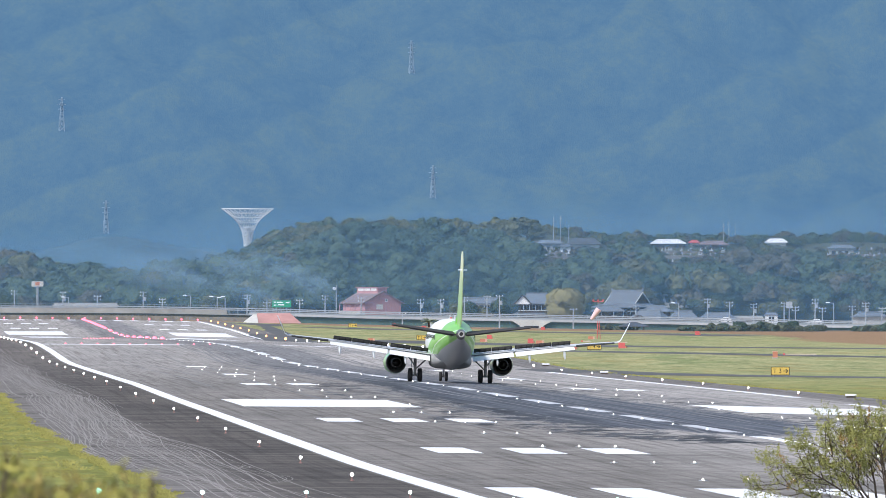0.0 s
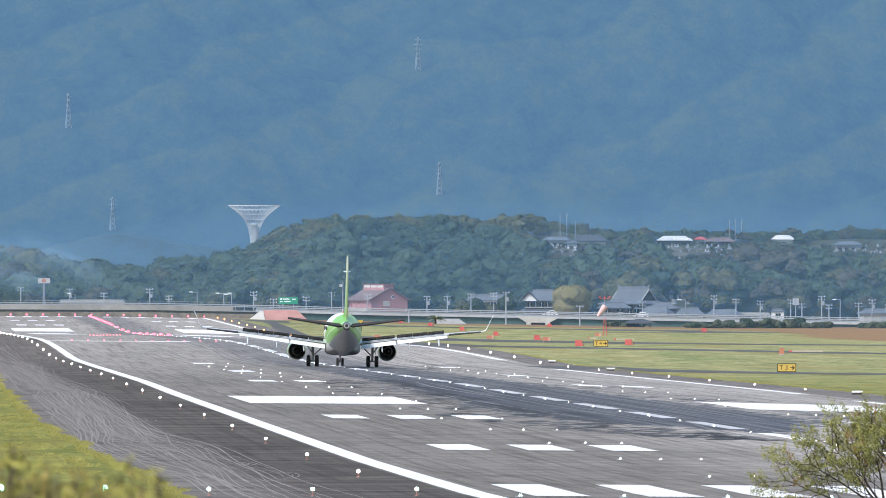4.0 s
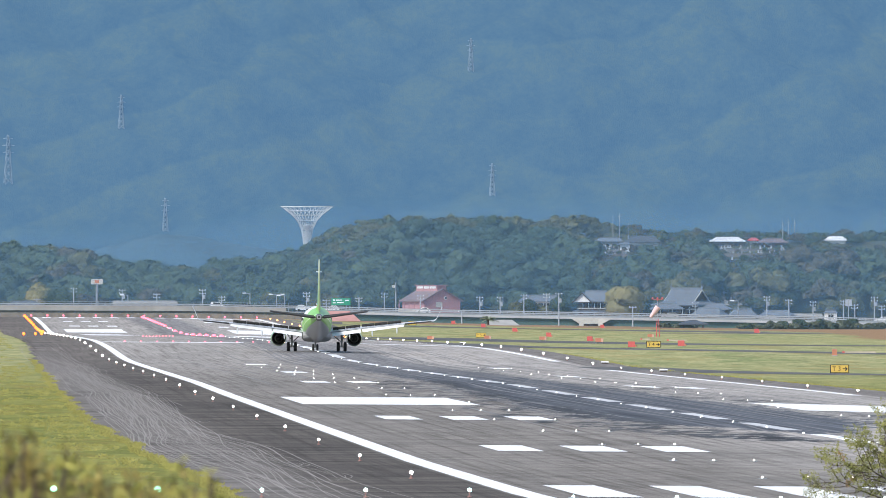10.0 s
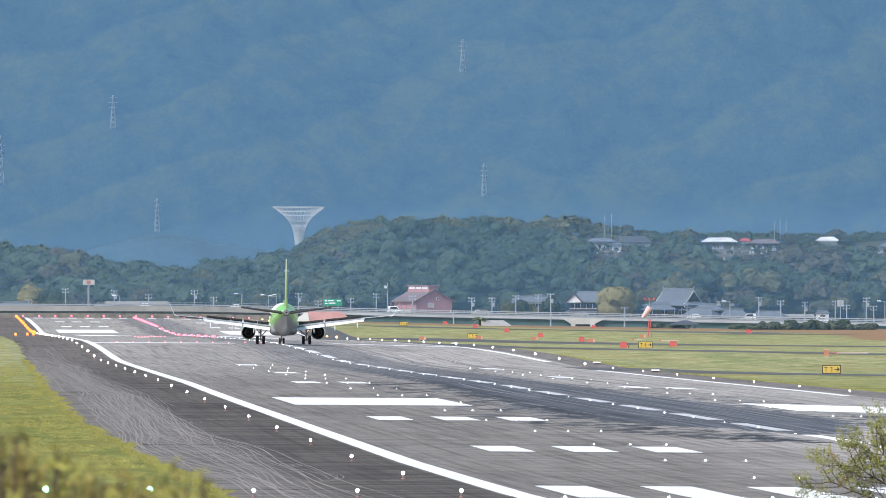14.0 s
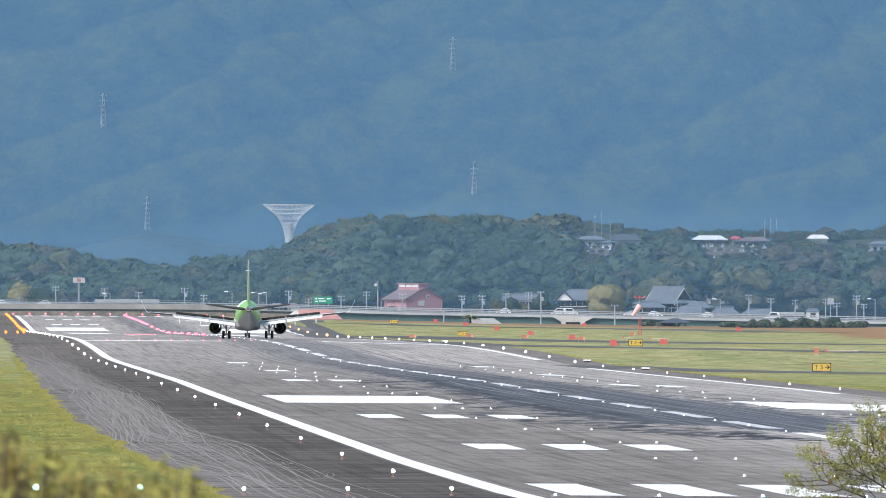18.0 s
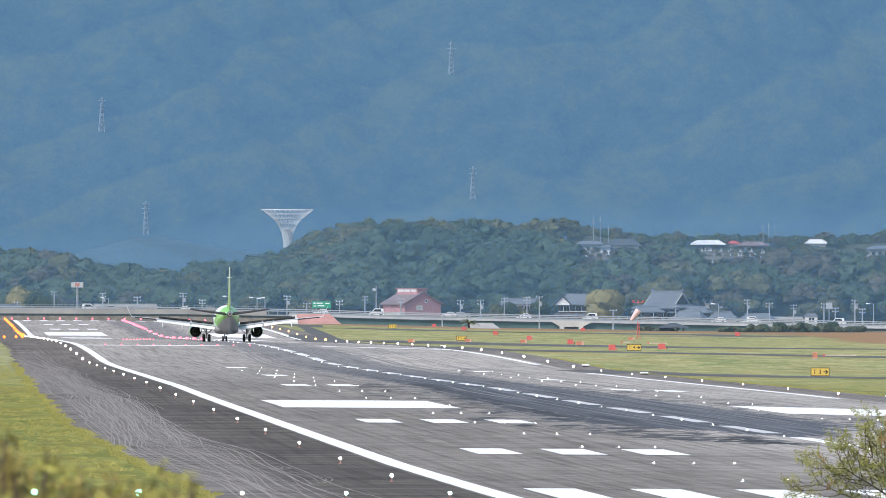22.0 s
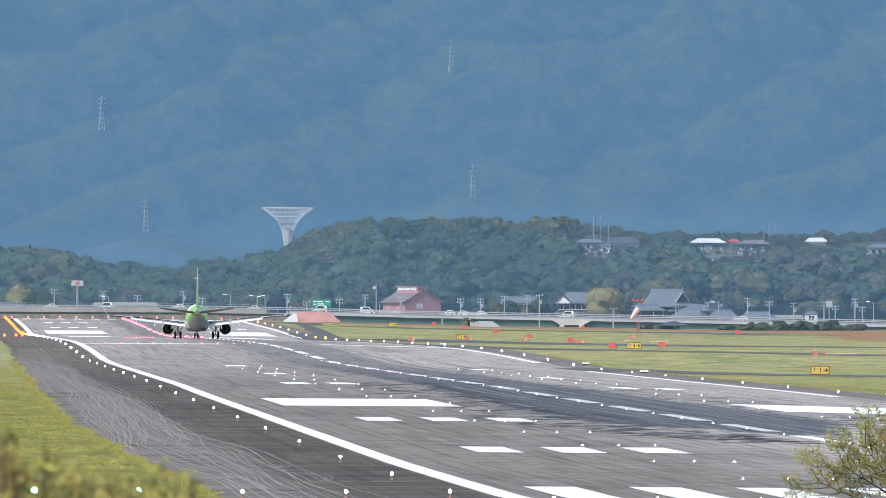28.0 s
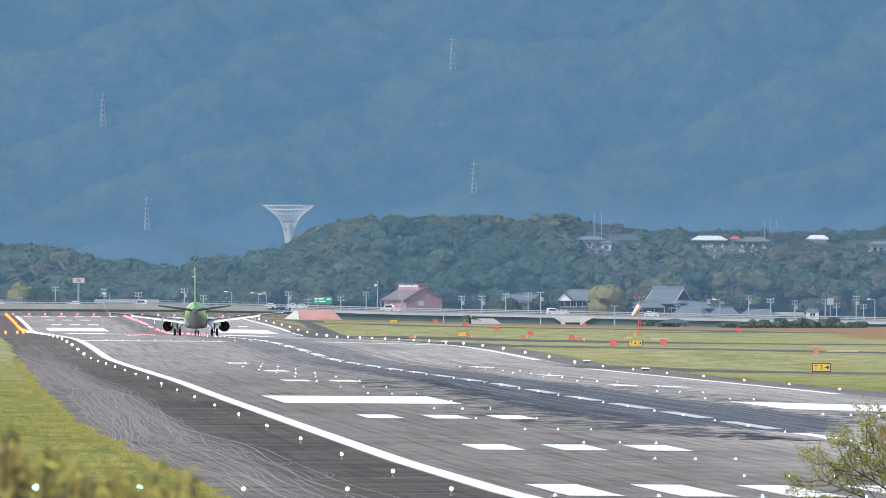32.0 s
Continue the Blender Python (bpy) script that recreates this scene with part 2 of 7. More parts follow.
def make_mountain():
    """Wooded slopes kilometres off, a glowing backdrop with the blue of the air painted in."""
    m, nt, b = nodes_of("far wooded mountain")
    vec = position(nt, False, 1, 0.35, 1)
    sep = nt.nodes.new("ShaderNodeSeparateXYZ")
    nt.links.new(vec, sep.inputs[0])
    # slanting spurs: crest light and the blue below are painted into the colour
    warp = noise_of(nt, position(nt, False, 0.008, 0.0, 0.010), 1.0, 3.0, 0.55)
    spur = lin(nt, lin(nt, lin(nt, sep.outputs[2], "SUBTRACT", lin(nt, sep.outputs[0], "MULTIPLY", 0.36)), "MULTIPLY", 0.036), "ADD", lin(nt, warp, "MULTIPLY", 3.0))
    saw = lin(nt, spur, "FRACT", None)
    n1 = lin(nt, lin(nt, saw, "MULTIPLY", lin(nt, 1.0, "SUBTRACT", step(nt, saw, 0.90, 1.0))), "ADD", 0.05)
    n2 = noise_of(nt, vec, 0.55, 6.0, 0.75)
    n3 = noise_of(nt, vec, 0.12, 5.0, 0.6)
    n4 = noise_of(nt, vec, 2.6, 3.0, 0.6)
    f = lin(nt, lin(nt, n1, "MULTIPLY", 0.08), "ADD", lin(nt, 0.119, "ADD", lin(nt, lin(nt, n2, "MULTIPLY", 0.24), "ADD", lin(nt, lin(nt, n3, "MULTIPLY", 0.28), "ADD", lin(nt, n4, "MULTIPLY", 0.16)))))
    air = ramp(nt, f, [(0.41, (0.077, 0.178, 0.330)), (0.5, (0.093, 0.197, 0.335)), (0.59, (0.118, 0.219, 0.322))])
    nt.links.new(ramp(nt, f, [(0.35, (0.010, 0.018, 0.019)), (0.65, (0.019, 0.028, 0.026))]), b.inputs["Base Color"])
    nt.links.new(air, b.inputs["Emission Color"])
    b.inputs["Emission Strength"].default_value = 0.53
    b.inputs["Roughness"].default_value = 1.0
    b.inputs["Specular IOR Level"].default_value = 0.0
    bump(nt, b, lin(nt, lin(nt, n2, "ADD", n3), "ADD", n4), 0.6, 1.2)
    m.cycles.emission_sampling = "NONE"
    return m


ASPHALT, GRASS, MOUNTAIN = make_pavement(), make_grass(), make_mountain()
PAINT = make_paint()
TAXI = surface("taxiway asphalt", (0.085, 0.084, 0.083), 0.9, 0, 0.5, 0.2, 0.4, local=False, stretch=(1, 0.2, 1))
CONCRETE = surface("pale concrete", (0.36, 0.36, 0.35), 0.85, 0, 0.6, 0.12, 0.45, 0.01, local=False)
ROADDECK = surface("road asphalt", (0.12, 0.12, 0.12), 0.9, 0, 0.5, 0.15, 0.2, local=False)
STEEL = surface("galvanised steel", (0.28, 0.30, 0.32), 0.6, 0.2, 2.0, 0.1, 0.2)
GREENWALL = surface("dark green noise wall panels", (0.065, 0.125, 0.115), 0.7, 0, 0.5, 0.15, 0.4, local=False)
SIGNGREEN = surface("green road sign sheet", (0.02, 0.26, 0.14), 0.5, 0, 2.0, 0.05, 0.1)
WHITE = surface("white enamel", (0.78, 0.79, 0.80), 0.4, 0, 2.0, 0.04, 0.15)
BLACK = surface("matt black", (0.015, 0.015, 0.015), 0.6)
YELLOW = surface("yellow sign face", (0.62, 0.43, 0.09), 0.6, 0, 2.0, 0.04, 0.1)
RED = surface("signal red paint", (0.52, 0.10, 0.095), 0.6, 0, 2.0, 0.1, 0.25)
ORANGE = surface("faded orange paint", (0.50, 0.20, 0.13), 0.7, 0, 2.0, 0.1, 0.3)
TILE = surface("grey clay roof tiles", (0.155, 0.18, 0.215), 0.55, 0, 3.0, 0.2, 0.35, 0.02, local=False)
DARKTILE = surface("dark glazed roof tiles", (0.075, 0.085, 0.10), 0.6, 0, 3.0, 0.2, 0.3, 0.02, local=False)
PINK = surface("dusky pink boarding", (0.47, 0.26, 0.28), 0.8, 0, 1.5, 0.12, 0.4, local=False, stretch=(3, 3, 0.3))
BROWNROOF = surface("mauve brown roof sheets", (0.22, 0.17, 0.18), 0.7, 0, 1.5, 0.15, 0.4, local=False)
CREAM = surface("cream wall plaster", (0.55, 0.54, 0.50), 0.85, 0, 1.5, 0.08, 0.35, local=False)
DARKWOOD = surface("weathered dark timber", (0.07, 0.055, 0.045), 0.8, 0, 2.0, 0.25, 0.3, local=False)
WINDOWGLASS = surface("dark window glass", (0.03, 0.04, 0.05), 0.12)
BARK = surface("tree bark", (0.09, 0.065, 0.05), 0.9, 0, 6.0, 0.35, 0.3, 0.01)
GLOW_WHITE = lamp_glow("white airfield lamp", (1.0, 0.93, 0.84), 8)
GLOW_AMBER = lamp_glow("amber airfield lamp", (1.0, 0.15, 0.025), 2.2)
GLOW_CREAM = lamp_glow("pale amber airfield lamp", (1.0, 0.42, 0.13), 2.4)
GLOW_RED = lamp_glow("red airfield lamp", (1.0, 0.12, 0.17), 1.7)
GLOW_PALE = lamp_glow("pale green airfield lamp", (0.62, 1.0, 0.86), 5)
GLOW_GREEN = lamp_glow("green airfield lamp", (0.30, 1.0, 0.72), 9.0)
LEAF_A = foliage("broadleaf evergreen foliage", (0.037, 0.064, 0.046), (0.096, 0.140, 0.086), 0.22, 5.0, 1.15, 1.0)
LEAF_B = foliage("dark cedar foliage", (0.032, 0.059, 0.045), (0.074, 0.120, 0.080), 0.22, 5.0, 1.15, 1.0)
LEAF_C = foliage("olive autumn foliage", (0.062, 0.076, 0.042), (0.165, 0.166, 0.084), 0.22, 5.0, 1.15, 1.0)
LEAF_D = foliage("brown turning foliage", (0.060, 0.063, 0.050), (0.132, 0.122, 0.092), 0.22, 5.0, 1.15, 1.0)
LEAF_Y = foliage("ochre yellow foliage", (0.205, 0.187, 0.085), (0.275, 0.25, 0.125), 1.0, 2.0, 0.35, 0.3)
LEAF_N = foliage("olive-green leaflets", (0.095, 0.112, 0.032), (0.41, 0.395, 0.13), 3.0)
LEAF_DRY = foliage("rusty dry leaflets", (0.20, 0.12, 0.04), (0.42, 0.27, 0.10), 3.0)
LEAF_S = foliage("grey-green shrub foliage", (0.065, 0.082, 0.055), (0.150, 0.170, 0.110), 0.5, 4.0, 0.8, 0.8)
TUFT = foliage("yellow-olive bank shrub leaves", (0.12, 0.135, 0.028), (0.44, 0.40, 0.11), 5.0)
TUFT_DRY = foliage("brownish bank shrub leaves", (0.13, 0.10, 0.03), (0.40, 0.32, 0.10), 5.0)


# ---- mesh helpers ----
class Shape:
    """Collects points and faces for one mesh."""

    def __init__(self):
        self.v, self.f = [], []

    def add(self, verts, faces):
        k = len(self.v)
        self.v += [tuple(p) for p in verts]
        self.f += [tuple(i + k for i in q) for q in faces]
        return self

    def box(self, x0, x1, y0, y1, z0, z1, taper=0.0):
        t = taper
        return self.add([(x0, y0, z0), (x1, y0, z0), (x1, y1, z0), (x0, y1, z0), (x0 + t, y0 + t, z1), (x1 - t, y0 + t, z1), (x1 - t, y1 - t, z1), (x0 + t, y1 - t, z1)],
                        [(3, 2, 1, 0), (4, 5, 6, 7), (0, 1, 5, 4), (1, 2, 6, 5), (2, 3, 7, 6), (3, 0, 4, 7)])

    def tube(self, a, b, r0, r1=None, n=8):
        a, b = Vector(a), Vector(b)
        r1 = r0 if r1 is None else r1
        w = (b - a).normalized()
        u = w.orthogonal().normalized()
        s = w.cross(u)
        ring = [(math.cos(2 * math.pi * i / n), math.sin(2 * math.pi * i / n)) for i in range(n)]
        vs = [a + (u * c + s * d) * r0 for c, d in ring] + [b + (u * c + s * d) * r1 for c, d in ring]
        return self.add(vs, [(i, (i + 1) % n, n + (i + 1) % n, n + i) for i in range(n)] + [tuple(range(n - 1, -1, -1)), tuple(range(n, 2 * n))])

    def loft(self, rings, caps=True):
        n = len(rings[0])
        vs = [p for r in rings for p in r]
        fs = [(k * n + i, k * n + (i + 1) % n, (k + 1) * n + (i + 1) % n, (k + 1) * n + i) for k in range(len(rings) - 1) for i in range(n)]
        if caps:
            fs += [tuple(range(n - 1, -1, -1)), tuple((len(rings) - 1) * n + i for i in range(n))]
        return self.add(vs, fs)

    def lathe(self, c, profile, n=20, axis="y"):
        """profile: rows of (distance along the axis, radius)."""
        rings = []
        for t, r in profile:
            ring = []
            for i in range(n):
                a = 2 * math.pi * i / n
                p, q = r * math.cos(a), r * math.sin(a)
                ring.append({"y": (c[0] + p, c[1] + t, c[2] + q), "z": (c[0] + q, c[1] + p, c[2] + t), "x": (c[0] + t, c[1] + q, c[2] + p)}[axis])
            rings.append(ring)
        return self.loft(rings, False)

    def mesh(self, name, material, smooth=0.0):
        me = bpy.data.meshes.new(name)
        me.from_pydata(self.v, [], self.f)
        me.materials.append(material)
        bm = bmesh.new()
        bm.from_mesh(me)
        bmesh.ops.recalc_face_normals(bm, faces=bm.faces)
        bm.to_mesh(me)
        bm.free()
        if smooth:
            me.shade_smooth()
            me.set_sharp_from_angle(angle=radians(smooth))
        return me


def part(name, shape, material, parent, label="", smooth=0.0):
    """Links a shape as one mesh object under a thing or a part."""
    ob = new(name, shape.mesh(name, material, smooth) if isinstance(shape, Shape) else shape)
    ob.parent = parent
    return tagged(ob, label)


def thing(name, label, category, m=None, group="", kind=""):
    ob = new(name)
    ob.empty_display_size = 0.2
    if m is not None:
        ob.matrix_world = m
    return tagged(ob, label, category, group, kind)


def sheet(name, verts, faces, material, smooth=False):
    me = bpy.data.meshes.new(name)
    me.from_pydata(verts, [], faces)
    me.materials.append(material)
    if smooth:
        me.shade_smooth()
    return new(name, me)


def site(u, v, d):
    """A place in the plan from its bearing u, its rise v above eye level (both in parts of FOC) and its distance d."""
    return Vector((u * d / FOC, d, EYE + v * d / FOC))


# ---- levels of the airfield ----
LEVEL_Y = [-400, 0, 60, 150, 250, 330, 429, 482, 542, 662, 782, 902, 1022, 1142, 1262, 1382, 1442, 1502, 1562, 1622, 1682, 1754, 1925, 2132, 2388, 2494, 2626, 2812, 2929, 3010, 3200, 6000]
LEVEL_Z = [4.4, 4.4, 4.0, 2.9, 1.5, 0.6, -0.10, -0.24, -0.38, -0.47, -0.55, -0.63, -0.65, -0.81, -0.97, -1.10, -1.06, -0.84, -0.64, -0.51, -0.43, -0.44, -0.75, -1.22, -1.88, -1.73, -1.15, -0.58, -0.28, -0.6, -3.9, -3.9]
GRID_Y = [-400.0 + 50 * i for i in range(16)] + [400.0 + 20 * i for i in range(141)] + [3250.0, 3300.0, 3400.0, 3600.0, 4000.0, 5000.0]
GRID_Z = [float(np.interp(y, LEVEL_Y, LEVEL_Z)) for y in GRID_Y]
THR, END, MID = 429.0, 2929.0, 39.1


def level(x, y):
    """Ground height: the long profile, and the fall across the runway to the field side."""
    fall = float(np.interp(x, (15.15, 39.1, 62.8), (0.0, -0.15, -0.78)))
    k = float(np.interp(y, (300, 429, 2300, 2560, 2929, 3100), (0, 1, 1, 0.6, 0.6, 0)))
    dip = float(np.interp(x, (66.5, 89.0, 130.0, 181.0), (0.0, 0.32, 0.74, 1.0))) * float(np.interp(y, (2480, 2600, 2820, 2940), (0, -0.75, -2.1, -2.65)))
    z = float(np.interp(y, GRID_Y, GRID_Z)) + fall * k + dip
    # beyond the runway's end the field side lies higher than the ground on the other side
    w = float(np.interp(x, (45.0, 66.0), (0.0, 1.0))) * float(np.interp(y, (2940, 3060), (0, 1)))
    return z + w * (float(np.interp(x, (66.0, 89.0, 130.0, 181.0, 400.0), (-1.3, -1.9, -2.9, -3.7, -3.9))) - z)


def field_at(u, v):
    """Plan point of the open field at bearing u that is seen v below eye level."""
    y = 700.0
    while y < 3300.0 and (level(u * y / FOC, y) - EYE) * FOC / y < v:
        y += 4.0
    return u * y / FOC, y


def strip(x0, x1, y0, y1, lift, xs=()):
    """Points and faces of a sheet that follows the ground."""
    cols = sorted({x0, x1, *[x for x in (15.15, 39.1, 45.0, 62.8, 66.5, 89.0, 130.0, 181.0, *xs) if x0 < x < x1]})
    rows = sorted({y0, y1, *[y for y in (*GRID_Y, 429.0, 2300.0, 2560.0) if y0 < y < y1]})
    v = [(x, y, level(x, y) + lift) for y in rows for x in cols]
    n = len(cols)
    f = [(j * n + i, j * n + i + 1, (j + 1) * n + i + 1, (j + 1) * n + i) for j in range(len(rows) - 1) for i in range(n - 1)]
    return v, f


v, f = strip(-4500.0, 4500.0, -400.0, 5000.0, -0.03, (-600.0, -100.0, 0.0, 7.5, 80.0, 160.0, 600.0))
ground = tagged(sheet("ground", v, f, GRASS), "mown yellow-green autumn grass of an airfield", "ground", kind="structure")
v, f = strip(15.15, 66.5, 405.0, 2990.0, 0.0, (16.0, 61.5))
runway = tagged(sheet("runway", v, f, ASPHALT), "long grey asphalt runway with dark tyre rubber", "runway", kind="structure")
v, ys = [], sorted({405.0 + 3.0 * k for k in range(500)} | {1905.0 + 20 * k for k in range(55)} | {y for y in GRID_Y if 405 < y < 2990})
for y in ys:
    q = Vector((y * 0.045, 2.7, 0))
    edge = float(np.interp(y, (405, 560, 714, 1018, 1600, 2990), (8.3, 7.9, 6.7, 7.2, 8.8, 9.0))) + noise.noise(q) * 0.45 + max(0.0, noise.noise(q * 5.0)) * 0.55
    v += [(edge, y, level(edge, y) + 0.0), (11.0, y, level(11.0, y)), (15.15, y, level(15.15, y))]
f = [(3 * k + i, 3 * k + i + 1, 3 * k + i + 4, 3 * k + i + 3) for k in range(len(ys) - 1) for i in (0, 1)]
tagged(sheet("runway_shoulder", v, f, ASPHALT), "dark worn asphalt shoulder with dried mud tracks", "pavement", kind="structure")


def marking(name, x0, x1, y0, y1, lift=0.012):
    v, f = strip(x0, x1, y0, y1, lift)
    ob = sheet(name, v, f, PAINT)
    ob.parent = runway
    return ob


marking("edge_line", 16.82, 17.66, 420.0, 2929.0)
for y0, y1 in ((700.0, 940.0), (996.0, 1372.0), (1486.0, 2929.0)):
    marking("edge_line", 60.9, 61.8, y0, y1)
for y in range(16, 40):
    marking("centre_dash", MID - 0.45, MID + 0.45, 622.0 + 60 * (y - 16), 662.0 + 60 * (y - 16))
for s, base in ((1, THR), (-1, END)):
    span = lambda a, b: sorted((base + s * a, base + s * b))
    for k in range(6):
        for side in (-1, 1):
            xm = MID + side * (2.05 + 3.33 * k + 0.85)
            marking("threshold_stripe", xm - 0.82, xm + 0.82, *span(2.0, 35.5))
    for dist, rows in ((152.0, (9.9, 13.2, 16.5)), (300.0, (9.9, 13.2, 16.5)), (600.0, (9.9, 13.2)), (750.0, (11.1,)), (900.0, (11.1,))):
        for side in (-1, 1):
            for o in rows:
                marking("touchdown_stripe", MID + side * o - 0.9, MID + side * o + 0.9, *span(dist, dist + 22.5))
    for side in (-1, 1):
        a, b = sorted((MID + side * 9.1, MID + side * 19.1))
        marking("aiming_point_bar", a, b, *(span(400.0, 460.0) if s > 0 else span(385.0, 478.0)))
marking("transverse_line", 17.7, 34.0, 1686.0, 1700.0)
# added marking that stands in for the edge line, flattened by mirage
marking("transverse_line", 46.2, 60.9, 1728.0, 1742.0)
# mirage images of the far aiming bars, painted on as extra markings
marking("mirage_bar", 21.3, 27.8, 2200.0, 2380.0)
marking("mirage_bar", 44.0, 52.5, 2180.0, 2380.0)
TAR = surface("dark saw-cut sealant", (0.07, 0.068, 0.066), 0.9, 0, 1.0, 0.2, 0.3, local=False)
for k in range(1, 11):
    for a, b in ((MID - 21.4, MID - 8.6), (MID + 8.6, MID + 13.0)):
        cut = marking("saw_cut", a, b, THR + 60.0 * k - 0.45, THR + 60.0 * k + 0.1, 0.004)
        cut.data.materials[0] = TAR
marking("saw_cut", 9.0, 66.0, THR - 2.6, THR - 1.6, 0.004).data.materials[0] = TAR
# ---- aircraft ----
AIR_GREEN, nt_, b_ = nodes_of("light green aircraft paint")
vec_ = position(nt_, True)
sep_ = nt_.nodes.new("ShaderNodeSeparateXYZ")
nt_.links.new(vec_, sep_.inputs[0])
grime = noise_of(nt_, vec_, 1.2, 5.0)
skin = ramp(nt_, grime, [(0.3, (0.16, 0.42, 0.055)), (0.7, (0.21, 0.50, 0.08))])
# grey belly that rises towards the tail, pale line along its edge, sky glare painted white on the upper left front
belly = lin(nt_, 1.0, "SUBTRACT", step(nt_, lin(nt_, sep_.outputs[2], "SUBTRACT", lin(nt_, lin(nt_, lin(nt_, -6.5, "SUBTRACT", sep_.outputs[1]), "MAXIMUM", 0.0), "MULTIPLY", 0.125)), 2.05, 2.09))
line = lin(nt_, 1.0, "SUBTRACT", step(nt_, lin(nt_, lin(nt_, lin(nt_, sep_.outputs[2], "ADD", lin(nt_, sep_.outputs[1], "MULTIPLY", 0.12)), "SUBTRACT", 1.95), "ABSOLUTE", None), 0.03, 0.05))
skin = mix(nt_, lin(nt_, line, "MULTIPLY", 0.8), skin, (0.72, 0.76, 0.70))
front = lin(nt_, step(nt_, lin(nt_, sep_.outputs[2], "ADD", lin(nt_, sep_.outputs[1], "MULTIPLY", 0.10)), 2.95, 3.02), "MULTIPLY", lin(nt_, step(nt_, sep_.outputs[1], -9.5, -9.3), "MULTIPLY", lin(nt_, 1.0, "SUBTRACT", step(nt_, sep_.outputs[0], -0.1, 0.0))))
skin = mix(nt_, front, skin, (0.74, 0.76, 0.75))
skin = mix(nt_, belly, skin, (0.40, 0.40, 0.41))
skin = mix(nt_, lin(nt_, 1.0, "SUBTRACT", step(nt_, sep_.outputs[1], -16.4, -16.2)), skin, (0.05, 0.045, 0.045))
nt_.links.new(skin, b_.inputs["Base Color"])
b_.inputs["Roughness"].default_value, b_.inputs["Coat Weight"].default_value = 0.42, 0.15
# fin green with a pale tip; the sky's reflection is painted into the paling
AIR_FIN, nt_, b_ = nodes_of("fin paint")
vec_ = position(nt_, True)
sep_ = nt_.nodes.new("ShaderNodeSeparateXYZ")
nt_.links.new(vec_, sep_.inputs[0])
wav = noise_of(nt_, vec_, 0.7, 3.0)
hgt = lin(nt_, sep_.outputs[2], "ADD", lin(nt_, wav, "MULTIPLY", 1.2))
skin = ramp(nt_, step(nt_, hgt, 4.5, 10.2), [(0.0, (0.18, 0.46, 0.08)), (0.5, (0.31, 0.55, 0.19)), (0.78, (0.50, 0.63, 0.33)), (1.0, (0.66, 0.71, 0.50))])
nt_.links.new(skin, b_.inputs["Base Color"])
b_.inputs["Roughness"].default_value, b_.inputs["Coat Weight"].default_value = 0.3, 0.5
AIR_GREY = surface("light grey wing paint", (0.55, 0.57, 0.60), 0.4, 0, 1.0, 0.06, 0.2)
AIR_WHITE = surface("white flap paint", (0.76, 0.78, 0.80), 0.4, 0, 1.0, 0.04, 0.15)
# dark grey of tailplane and ailerons, with their shade mixed into the colour
AIR_SHADED = surface("dark grey paint, shade mixed in", (0.035, 0.034, 0.034), 0.85, 0, 1.0, 0.1, 0.2)
SPOILER = surface("dark brown spoiler back", (0.10, 0.095, 0.09), 0.7, 0, 2.0, 0.25, 0.2)
METAL = surface("bare exhaust metal", (0.06, 0.057, 0.055), 0.45, 0.7, 3.0, 0.15, 0.3)
TYRE = surface("black tyre rubber", (0.02, 0.02, 0.021), 0.8, 0, 4.0, 0.2, 0.2)
STRUT = surface("grey gear leg paint", (0.30, 0.30, 0.31), 0.5, 0, 4.0, 0.15, 0.2)

TAILPIPE = surface("pale heat-stained pipe", (0.42, 0.41, 0.40), 0.5, 0.3, 3.0, 0.2, 0.4)
flaps, spoilers = [], []
plane = thing("aircraft", "light green twin-jet airliner with grey belly braking on runway", "airplane")


def oval(y, hw, hh, zc, n=32):
    return [(hw * math.cos(2 * math.pi * i / n), y, zc + hh * math.sin(2 * math.pi * i / n)) for i in range(n)]


fus = Shape().loft([oval(*r) for r in ((14.2, 0.06, 0.06, 2.5), (13.9, 0.42, 0.38, 2.53), (13.2, 0.85, 0.85, 2.62), (12.2, 1.18, 1.25, 2.76), (11.0, 1.4, 1.55, 2.9), (9.2, 1.5, 1.7, 2.95),
                                        (5.0, 1.51, 1.72, 2.95), (2.5, 1.53, 1.86, 2.86), (-1.0, 1.54, 1.90, 2.82), (-4.0, 1.52, 1.80, 2.9), (-6.5, 1.48, 1.68, 3.0), (-9.0, 1.34, 1.46, 3.14),
                                        (-11.5, 1.08, 1.14, 3.32), (-13.5, 0.80, 0.84, 3.46), (-15.2, 0.52, 0.56, 3.55), (-16.5, 0.32, 0.36, 3.6), (-17.3, 0.22, 0.25, 3.62))])
body = part("fuselage", fus, AIR_GREEN, plane, smooth=50)
part("belly_fairing", Shape().loft([[(hw * math.copysign(abs(math.cos(a)) ** 0.55, math.cos(a)), y, zc + hh * math.copysign(abs(math.sin(a)) ** 0.55, math.sin(a))) for a in [2 * math.pi * (i + 0.5) / 28 for i in range(28)]]
      for y, hw, hh, zc in ((5.6, 0.9, 0.3, 1.5), (4.2, 1.45, 0.55, 1.6), (2.0, 1.55, 0.70, 1.68), (-1.5, 1.5, 0.68, 1.70), (-4.2, 1.2, 0.52, 1.72), (-6.2, 0.8, 0.28, 1.76))]), surface("grey belly paint", (0.30, 0.30, 0.305), 0.5, 0, 1.0, 0.08, 0.3), plane, "grey wing-body fairing", 45)
part("exhaust_pipe", Shape().lathe((0, -17.3, 3.62), ((0.3, 0.23), (-0.12, 0.23), (-0.12, 0.15), (0.02, 0.14), (0.03, 0.0))), TAILPIPE, body, "dark auxiliary exhaust pipe", 40)
